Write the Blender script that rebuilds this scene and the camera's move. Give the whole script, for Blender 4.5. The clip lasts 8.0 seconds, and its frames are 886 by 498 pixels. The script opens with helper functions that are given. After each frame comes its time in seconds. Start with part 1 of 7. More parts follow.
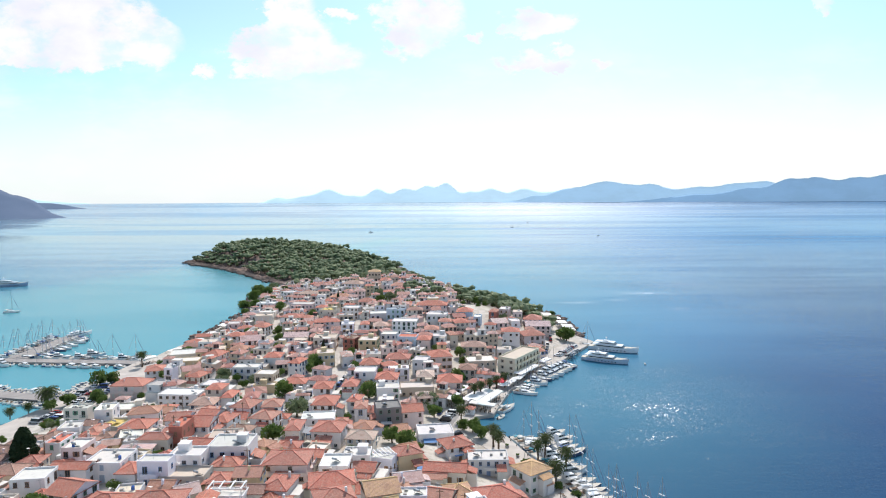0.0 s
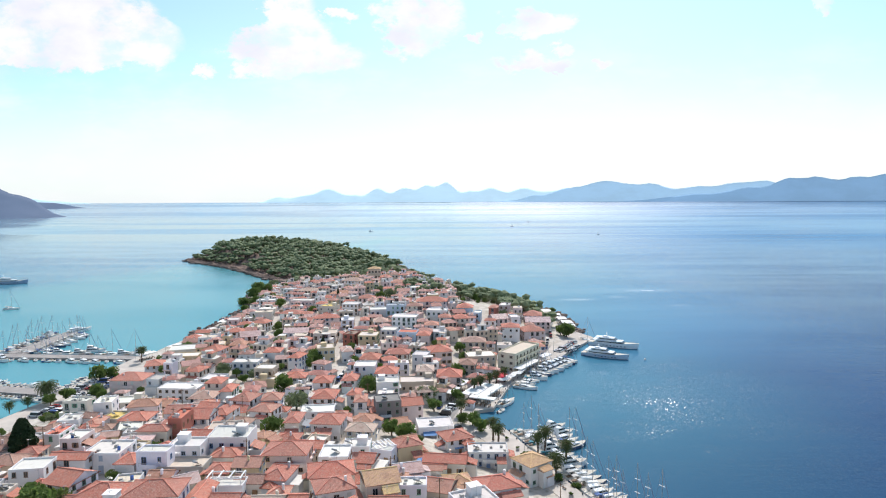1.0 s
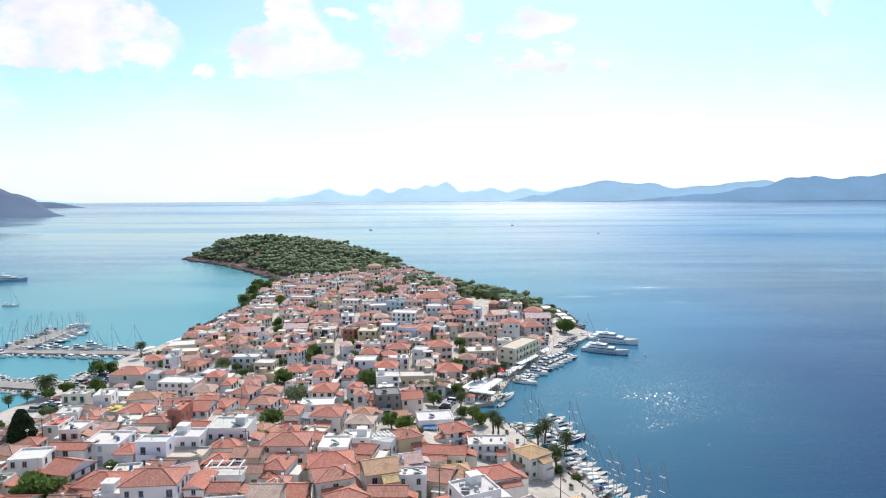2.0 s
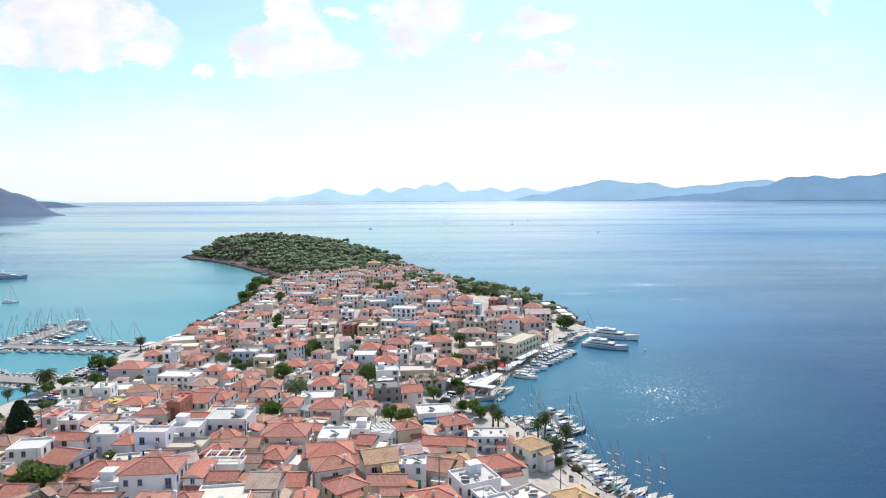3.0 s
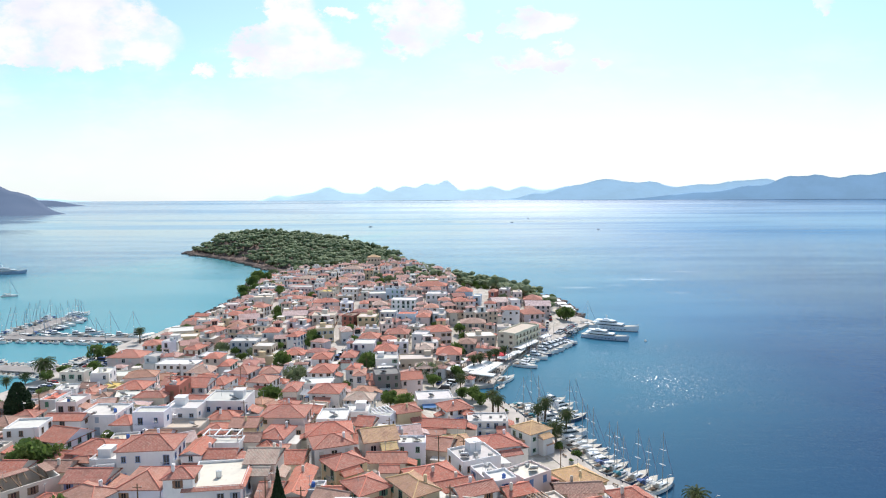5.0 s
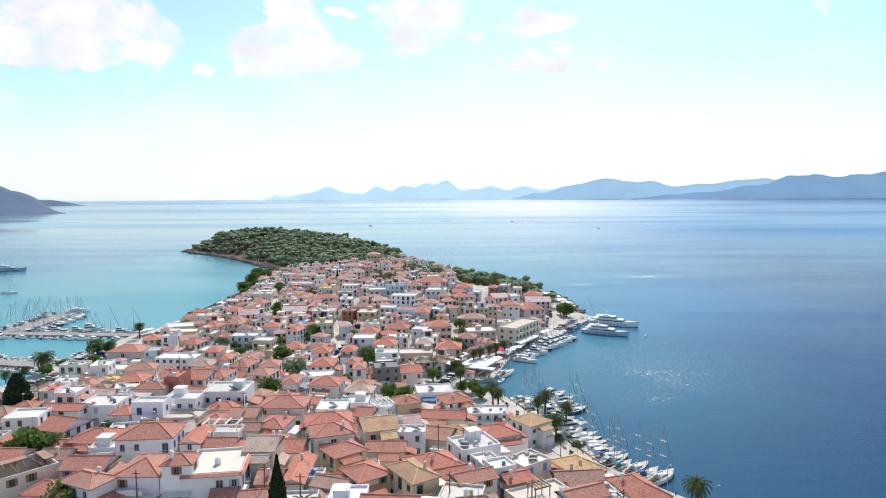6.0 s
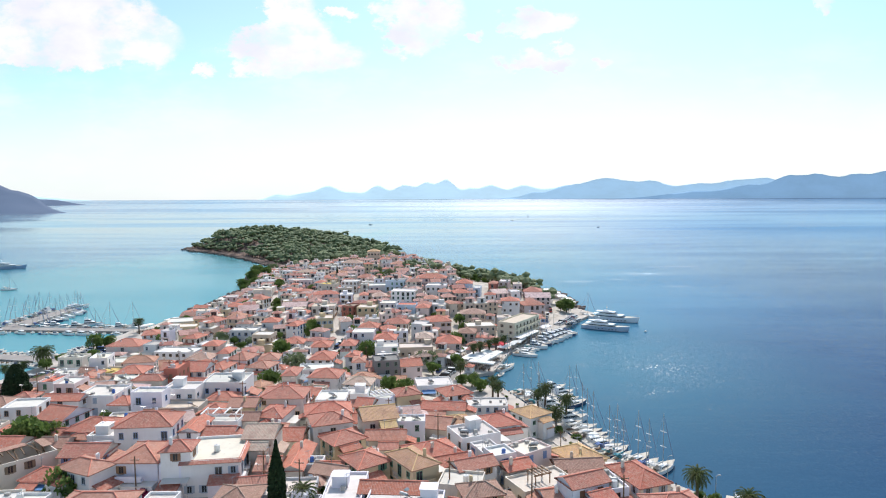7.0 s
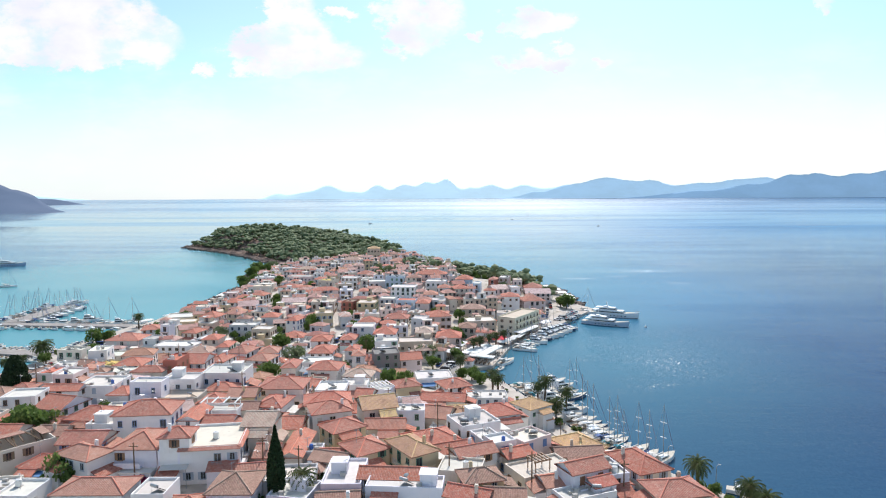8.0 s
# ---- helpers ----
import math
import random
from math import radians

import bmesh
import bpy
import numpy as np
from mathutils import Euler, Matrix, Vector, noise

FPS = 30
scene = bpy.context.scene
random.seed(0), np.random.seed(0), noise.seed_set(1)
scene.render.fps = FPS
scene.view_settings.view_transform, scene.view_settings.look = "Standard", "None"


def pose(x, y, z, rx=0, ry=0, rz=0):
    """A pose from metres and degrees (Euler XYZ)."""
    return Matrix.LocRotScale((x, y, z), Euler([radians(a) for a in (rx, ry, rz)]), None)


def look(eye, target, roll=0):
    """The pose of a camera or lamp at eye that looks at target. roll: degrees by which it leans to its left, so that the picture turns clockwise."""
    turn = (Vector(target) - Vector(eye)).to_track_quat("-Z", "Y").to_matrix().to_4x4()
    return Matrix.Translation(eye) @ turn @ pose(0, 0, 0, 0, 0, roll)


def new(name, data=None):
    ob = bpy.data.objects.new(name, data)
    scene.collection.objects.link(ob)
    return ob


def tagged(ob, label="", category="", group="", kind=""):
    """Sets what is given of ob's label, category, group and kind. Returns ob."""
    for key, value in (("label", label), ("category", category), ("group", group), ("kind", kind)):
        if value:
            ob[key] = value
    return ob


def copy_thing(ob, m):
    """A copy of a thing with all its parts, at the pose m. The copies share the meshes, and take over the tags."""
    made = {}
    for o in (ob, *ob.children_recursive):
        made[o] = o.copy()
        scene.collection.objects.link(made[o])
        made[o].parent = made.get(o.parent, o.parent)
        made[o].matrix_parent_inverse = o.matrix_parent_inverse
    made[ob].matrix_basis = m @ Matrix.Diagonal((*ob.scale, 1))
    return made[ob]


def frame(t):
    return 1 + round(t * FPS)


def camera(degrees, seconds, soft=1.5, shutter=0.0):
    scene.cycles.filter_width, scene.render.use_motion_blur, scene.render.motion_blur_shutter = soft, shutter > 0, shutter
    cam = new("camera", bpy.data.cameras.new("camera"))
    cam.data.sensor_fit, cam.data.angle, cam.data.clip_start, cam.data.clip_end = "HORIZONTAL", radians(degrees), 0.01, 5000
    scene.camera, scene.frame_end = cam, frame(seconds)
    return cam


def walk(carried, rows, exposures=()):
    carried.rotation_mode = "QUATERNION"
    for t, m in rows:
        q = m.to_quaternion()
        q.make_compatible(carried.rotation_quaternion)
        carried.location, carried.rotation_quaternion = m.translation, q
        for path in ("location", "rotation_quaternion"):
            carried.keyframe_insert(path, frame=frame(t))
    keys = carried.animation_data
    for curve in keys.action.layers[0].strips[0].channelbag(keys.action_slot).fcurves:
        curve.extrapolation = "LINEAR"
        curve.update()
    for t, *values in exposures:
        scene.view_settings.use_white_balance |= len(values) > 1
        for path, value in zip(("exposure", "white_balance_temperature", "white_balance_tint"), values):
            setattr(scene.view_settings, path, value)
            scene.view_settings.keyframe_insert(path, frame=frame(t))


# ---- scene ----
# ---- camera: a drone that sinks slowly in front of the town ----
cam = camera(70.0, 8.0, 1.12)
PATH = [(t, pose(0.044 * t, 0.15 * t, 88 - 2.44 * t, 85.46 - 0.0147 * t, 0.27, 0)) for t in (0, 1, 2, 3, 4, 5, 6, 7, 8)]
walk(cam, PATH, [(0, 0.40, 6280, 12), (8, 0.40, 6280, 12)])

# ---- sky and sun ----
SUN_HEIGHT, SUN_TURN = 48.0, 10.0
world = bpy.data.worlds.new("sky")
scene.world = world
world.use_nodes = True


def math_node(tree, op, a, b=0.0):
    n = tree.nodes.new("ShaderNodeMath")
    n.operation = op
    for i, v in enumerate((a, b)):
        if isinstance(v, (int, float)):
            n.inputs[i].default_value = v
        else:
            tree.links.new(v, n.inputs[i])
    return n.outputs[0]


def ramp(tree, value, lo, hi, to_lo=0.0, to_hi=1.0):
    n = tree.nodes.new("ShaderNodeMapRange")
    n.interpolation_type = "SMOOTHSTEP"
    tree.links.new(value, n.inputs[0])
    for i, v in enumerate((lo, hi, to_lo, to_hi)):
        n.inputs[i + 1].default_value = v
    return n.outputs[0]


def noise_node(tree, vector, scale, detail=3.0, rough=0.55, stretch=None):
    if stretch:
        m = tree.nodes.new("ShaderNodeMapping")
        tree.links.new(vector, m.inputs[0])
        m.inputs["Scale"].default_value = stretch
        vector = m.outputs[0]
    n = tree.nodes.new("ShaderNodeTexNoise")
    tree.links.new(vector, n.inputs["Vector"])
    n.inputs["Scale"].default_value, n.inputs["Detail"].default_value = scale, detail
    n.inputs["Roughness"].default_value = rough
    return n.outputs[0]


def mix(tree, factor, a, b, blend="MIX"):
    n = tree.nodes.new("ShaderNodeMix")
    n.data_type, n.blend_type = "RGBA", blend
    for i, v in ((0, factor), (6, a), (7, b)):
        if isinstance(v, (int, float)):
            n.inputs[i].default_value = v
        elif isinstance(v, tuple):
            n.inputs[i].default_value = (*v, 1)
        else:
            tree.links.new(v, n.inputs[i])
    return n.outputs[2]


# fair-weather clouds ahead: middle and half-width along and up the sky
CLOUD_LUMPS = ((-0.63, 0.278, 0.0938, 0.0554), (-0.535, 0.267, 0.0938, 0.0536), (-0.453, 0.241, 0.0464, 0.0304), (-0.572, 0.227, 0.1071, 0.0214), (-0.658, 0.24, 0.0536, 0.0268),
              (-0.242, 0.296, 0.0446, 0.0232), (-0.23, 0.257, 0.0518, 0.0268), (-0.29, 0.231, 0.0446, 0.0196), (-0.192, 0.221, 0.067, 0.0268), (-0.249, 0.205, 0.0625, 0.0143),
              (-0.031, 0.284, 0.0625, 0.0429), (-0.043, 0.241, 0.0464, 0.0232), (0.155, 0.277, 0.0429, 0.0152), (0.123, 0.257, 0.0304, 0.0107), (0.179, 0.267, 0.0268, 0.0098),
              (0.141, 0.212, 0.058, 0.0125), (0.194, 0.234, 0.0161, 0.0071), (0.257, 0.204, 0.0179, 0.008), (0.585, 0.297, 0.0179, 0.0107), (-0.368, 0.205, 0.017, 0.0098),
              (-0.16, 0.28, 0.0232, 0.008), (0.047, 0.254, 0.0107, 0.0054))


def build_sky():
    tree = world.node_tree
    back = tree.nodes["Background"]
    sky = tree.nodes.new("ShaderNodeTexSky")
    sky.sky_type, sky.sun_disc = "NISHITA", False
    sky.sun_elevation, sky.sun_rotation = radians(SUN_HEIGHT), radians(SUN_TURN)
    sky.altitude, sky.air_density, sky.dust_density, sky.ozone_density = 0, 1.0, 0.8, 0.6
    way = tree.nodes.new("ShaderNodeTexCoord").outputs["Generated"]
    sep = tree.nodes.new("ShaderNodeSeparateXYZ")
    tree.links.new(way, sep.inputs[0])
    x, y, z = sep.outputs
    ahead = math_node(tree, "MAXIMUM", y, 0.02)
    u, v = math_node(tree, "DIVIDE", x, ahead), math_node(tree, "DIVIDE", z, ahead)
    flat = tree.nodes.new("ShaderNodeCombineXYZ")
    tree.links.new(u, flat.inputs[0])
    tree.links.new(math_node(tree, "MULTIPLY", v, 1.5), flat.inputs[1])
    # the clouds' outlines wander and fray
    warp = tree.nodes.new("ShaderNodeTexNoise")
    tree.links.new(flat.outputs[0], warp.inputs["Vector"])
    warp.inputs["Scale"].default_value, warp.inputs["Detail"].default_value, warp.inputs["Roughness"].default_value = 13.0, 8.0, 0.66
    shift = tree.nodes.new("ShaderNodeSeparateXYZ")
    tree.links.new(warp.outputs["Color"], shift.inputs[0])
    wu = math_node(tree, "ADD", u, math_node(tree, "MULTIPLY", math_node(tree, "SUBTRACT", shift.outputs[0], 0.5), 0.13))
    wv = math_node(tree, "ADD", v, math_node(tree, "MULTIPLY", math_node(tree, "SUBTRACT", shift.outputs[1], 0.5), 0.075))
    billow = math_node(tree, "SUBTRACT", noise_node(tree, flat.outputs[0], 26, 8, 0.68), 0.5)
    field = 0.0
    for cu, cv, ru, rv in CLOUD_LUMPS:
        du = math_node(tree, "DIVIDE", math_node(tree, "SUBTRACT", wu, cu), ru * 1.35)
        dv = math_node(tree, "DIVIDE", math_node(tree, "SUBTRACT", wv, cv), rv * 1.35)
        far = math_node(tree, "ADD", math_node(tree, "MULTIPLY", du, du), math_node(tree, "MULTIPLY", dv, dv))
        one = math_node(tree, "MAXIMUM", math_node(tree, "SUBTRACT", 1.0, far), 0.0)
        field = math_node(tree, "ADD", one, field)
    cover = ramp(tree, math_node(tree, "ADD", field, math_node(tree, "MULTIPLY", billow, 2.7)), 0.12, 0.80)
    thin = ramp(tree, noise_node(tree, flat.outputs[0], 15, 6, 0.6), 0.34, 0.54, 0.5, 1.0)
    cover = math_node(tree, "MULTIPLY", math_node(tree, "MULTIPLY", cover, thin), ramp(tree, field, 0.0, 0.3))
    # unseen cloud added over the rest of the sky to brighten the fill, and thin veil low down
    other = ramp(tree, noise_node(tree, way, 3.2, 5, 0.6), 0.49, 0.65, 0, 0.9)
    other = math_node(tree, "MULTIPLY", other, ramp(tree, z, 0.34, 0.5))
    cover = math_node(tree, "MAXIMUM", cover, other)
    veil = math_node(tree, "MULTIPLY", ramp(tree, noise_node(tree, flat.outputs[0], 6, 7, 0.6, (1, 1.6, 1)), 0.42, 0.70), ramp(tree, v, 0.30, 0.12))
    haze = ramp(tree, v, 0.19, -0.01)
    shade = ramp(tree, noise_node(tree, flat.outputs[0], 6, 5), 0.36, 0.56)
    body = mix(tree, shade, CLOUD_DIM, CLOUD)
    clear = mix(tree, 1.0, sky.outputs[0], (0.85, 1.0, 0.97), "MULTIPLY")
    colour = mix(tree, math_node(tree, "MULTIPLY", haze, 0.85), clear, HAZE)
    colour = mix(tree, math_node(tree, "MULTIPLY", veil, 0.5), colour, CLOUD)
    colour = mix(tree, cover, colour, body)
    tree.links.new(colour, back.inputs[0])
    back.inputs[1].default_value = 0.124


CLOUD, CLOUD_DIM, HAZE = (6.3, 6.2, 6.05), (5.5, 5.5, 5.85), (5.7, 6.05, 6.1)
build_sky()
lamp = bpy.data.lights.new("sun", "SUN")
lamp.energy, lamp.angle, lamp.color = 3.45, radians(0.53), (1.0, 0.94, 0.86)
sun = new("sun", lamp)
sun.matrix_world = look((0, 0, 0), (-math.sin(radians(SUN_TURN)) * math.cos(radians(SUN_HEIGHT)),
                                    -math.cos(radians(SUN_TURN)) * math.cos(radians(SUN_HEIGHT)), -math.sin(radians(SUN_HEIGHT))))


# ---- the lie of the land: shoreline and heights in metres ----
SHORE_WEST = [(-200, -70), (-180, 150), (-172, 237), (-168, 262), (-168, 299), (-165, 335), (-162, 362), (-158, 388), (-155, 443),
              (-154, 499), (-169, 543), (-175, 594), (-152, 638), (-182, 668), (-224, 728), (-272, 790), (-362, 885)]
SHORE_FAR = [(-355, 930), (-290, 1060), (-220, 1110), (-150, 1020), (-92, 890), (-50, 775), (-26, 690), (10, 590)]
SHORE_EAST = [(52, 520), (80, 478), (86, 430), (85, 392), (91, 378), (62, 331), (45, 311), (30, 281), (20, 249), (12, 246), (14, 234),
              (22, 228), (28, 210), (35.5, 186), (42.5, 167), (52, 155), (60, 145), (69, 131), (82, 100), (110, -70)]
SHORE = SHORE_WEST + SHORE_FAR + SHORE_EAST


def inland(x, y):
    """Distance from the shoreline in metres, positive on land."""
    x, y = np.asarray(x, float), np.asarray(y, float)
    best = np.full(x.shape, 1e9)
    odd = np.zeros(x.shape, bool)
    for (ax, ay), (bx, by) in zip(SHORE, SHORE[1:] + SHORE[:1]):
        dx, dy = bx - ax, by - ay
        s = np.clip(((x - ax) * dx + (y - ay) * dy) / (dx * dx + dy * dy), 0, 1)
        best = np.minimum(best, np.hypot(x - ax - s * dx, y - ay - s * dy))
        odd ^= ((ay > y) != (by > y)) & (x < (y - ay) * dx / (dy if dy else 1e-9) + ax)
    return np.where(odd, best, -best)


def ground(x, y):
    """Height of the ground."""
    x, y = np.asarray(x, float), np.asarray(y, float)
    d = inland(x, y)
    near = 18.5 / (1 + np.exp((y - np.clip(170 - 0.5 * x, 150, 205)) / 24))
    mid = 12 * np.exp(-((x - 12) / 75) ** 2 - ((y - 412) / 62) ** 2)
    far = 10.5 * np.exp(-((x + 45) / 75) ** 2 - ((y - 560) / 95) ** 2)
    wood = 18 * np.exp(-((x + 290) / 90) ** 2 - ((y - 920) / 140) ** 2) + 11 * np.exp(-((x + 175) / 75) ** 2 - ((y - 880) / 130) ** 2) + 9 * np.exp(-((x + 95) / 62) ** 2 - ((y - 745) / 95) ** 2)
    base = 3.2 * np.exp(-((x + 50) / 75) ** 2 - ((y - 290) / 90) ** 2)
    rise = np.clip((d - 9) / 33, 0, 1)
    rise = rise * rise * (3 - 2 * rise)
    edge = np.clip(d * 0.55, -4, 1.15)
    return edge + (near + mid + far + wood + base) * rise


# ---- materials ----
def material(name, rough=0.8, metal=0.0, spec=0.4):
    m = bpy.data.materials.new(name)
    m.use_nodes = True
    b = m.node_tree.nodes["Principled BSDF"]
    b.inputs["Roughness"].default_value, b.inputs["Metallic"].default_value = rough, metal
    b.inputs["Specular IOR Level"].default_value = spec
    return m, m.node_tree, b


def bump(tree, b, height, strength, distance):
    n = tree.nodes.new("ShaderNodeBump")
    tree.links.new(height, n.inputs["Height"])
    n.inputs["Strength"].default_value, n.inputs["Distance"].default_value = strength, distance
    tree.links.new(n.outputs[0], b.inputs["Normal"])


def coords(tree, which="Object"):
    return tree.nodes.new("ShaderNodeTexCoord").outputs[which]


def place(tree):
    return tree.nodes.new("ShaderNodeNewGeometry").outputs["Position"]


def grainy(name, colour, rough=0.8, scale=1.2, depth=0.25, fine=14.0, metal=0.0, spec=0.4, relief=0.02):
    """One colour with stains and grain at two scales."""
    m, t, b = material(name, rough, metal, spec)
    p = place(t)
    big, small = noise_node(t, p, scale, 4), noise_node(t, p, fine, 3)
    dark = tuple(c * (1 - depth) for c in colour)
    c = mix(t, ramp(t, big, 0.3, 0.7), dark, colour)
    c = mix(t, math_node(t, "MULTIPLY", ramp(t, small, 0.35, 0.7), 0.5), c, tuple(v * (1 - depth * 0.6) for v in colour))
    t.links.new(c, b.inputs["Base Color"])
    if relief:
        bump(t, b, small, 0.5, relief)
    return m


def painted(name, rough=0.85, stain=0.14, colours=()):
    """Plaster in the object's own paint colour, with weather stains and grain."""
    m, t, b = material(name, rough, 0, 0.25)
    own = palette(t, colours) if colours else t.nodes.new("ShaderNodeObjectInfo").outputs["Color"]
    p = place(t)
    big = noise_node(t, p, 0.45, 5, 0.6)
    streak = noise_node(t, p, 1.3, 4, 0.6, (1, 1, 0.22))
    small = noise_node(t, p, 9, 3)
    c = mix(t, math_node(t, "MULTIPLY", ramp(t, big, 0.42, 0.75), stain), own, (0.42, 0.38, 0.33))
    c = mix(t, math_node(t, "MULTIPLY", ramp(t, streak, 0.55, 0.8), stain * 1.3), c, (0.30, 0.27, 0.24))
    t.links.new(c, b.inputs["Base Color"])
    bump(t, b, small, 0.4, 0.02)
    return m


def palette(t, colours):
    """One of several colours for each loose piece of a mesh."""
    g = t.nodes.new("ShaderNodeNewGeometry")
    r = t.nodes.new("ShaderNodeValToRGB")
    r.color_ramp.interpolation = "CONSTANT"
    while len(r.color_ramp.elements) < len(colours):
        r.color_ramp.elements.new(0.5)
    for i, c in enumerate(colours):
        r.color_ramp.elements[i].position = i / len(colours)
        r.color_ramp.elements[i].color = (*c, 1)
    t.links.new(g.outputs["Random Per Island"], r.inputs[0])
    return r.outputs[0]


def roof_tiles(name="clay_tiles", colours=()):
    """Clay roof tiles in courses; the object's colour, or one of several for each piece, sets the clay."""
    m, t, b = material(name, 0.85, 0, 0.2)
    own = palette(t, colours) if colours else t.nodes.new("ShaderNodeObjectInfo").outputs["Color"]
    uv = coords(t, "UV")
    p = place(t)
    sep = t.nodes.new("ShaderNodeSeparateXYZ")
    t.links.new(uv, sep.inputs[0])
    roll = math_node(t, "ABSOLUTE", math_node(t, "SINE", math_node(t, "MULTIPLY", sep.outputs[0], math.pi / 0.26)))
    course = math_node(t, "FRACT", math_node(t, "DIVIDE", sep.outputs[1], 0.36))
    cell = t.nodes.new("ShaderNodeTexWhiteNoise")
    cell.noise_dimensions = "2D"
    snap = t.nodes.new("ShaderNodeVectorMath")
    snap.operation = "SNAP"
    t.links.new(uv, snap.inputs[0])
    snap.inputs[1].default_value = (0.26, 0.36, 1)
    t.links.new(snap.outputs[0], cell.inputs["Vector"])
    age, patch = noise_node(t, p, 0.5, 5, 0.65), noise_node(t, p, 2.2, 4)
    one = t.nodes.new("ShaderNodeObjectInfo").outputs["Random"]
    own = mix(t, math_node(t, "MULTIPLY", ramp(t, one, 0.45, 1.0), 0.55), own, (0.36, 0.18, 0.14))
    two = math_node(t, "FRACT", math_node(t, "MULTIPLY", one, 7.31))
    own = mix(t, math_node(t, "MULTIPLY", ramp(t, two, 0.62, 1.0), 0.55), own, (0.50, 0.33, 0.24))
    c = mix(t, math_node(t, "MULTIPLY", cell.outputs[0], 0.42), own, (0.60, 0.33, 0.27))
    c = mix(t, math_node(t, "MULTIPLY", ramp(t, age, 0.45, 0.72), 0.5), c, (0.28, 0.155, 0.12))
    c = mix(t, math_node(t, "MULTIPLY", ramp(t, patch, 0.48, 0.72), 0.55), c, (0.57, 0.40, 0.32))
    gap = math_node(t, "MULTIPLY", ramp(t, roll, 0.35, 0.0), 0.45)
    c = mix(t, gap, c, (0.13, 0.06, 0.045))
    t.links.new(c, b.inputs["Base Color"])
    bump(t, b, math_node(t, "ADD", roll, math_node(t, "MULTIPLY", course, -0.5)), 0.8, 0.06)
    return m


def vector(tree, op, a, b):
    n = tree.nodes.new("ShaderNodeVectorMath")
    n.operation = op
    for i, v in ((0, a), (1, b)):
        if isinstance(v, tuple):
            n.inputs[i].default_value = v
        elif op == "SCALE" and i == 1:
            tree.links.new(v, n.inputs["Scale"])
        else:
            tree.links.new(v, n.inputs[i])
    return n.outputs[0]


# places where gusts ruffle the water: middle, half-widths, strength
GUST = (112, 268, 80, 66)
STREAKS = ((187, 581, 34, 10), (187, 498, 14, 6), (109, 529, 24, 7), (151, 542, 12, 5), (240, 640, 40, 7))


def oval(t, x, y, place_at):
    cx, cy, rx, ry = place_at
    du, dv = math_node(t, "DIVIDE", math_node(t, "SUBTRACT", x, cx), rx), math_node(t, "DIVIDE", math_node(t, "SUBTRACT", y, cy), ry)
    return math_node(t, "ADD", math_node(t, "MULTIPLY", du, du), math_node(t, "MULTIPLY", dv, dv))


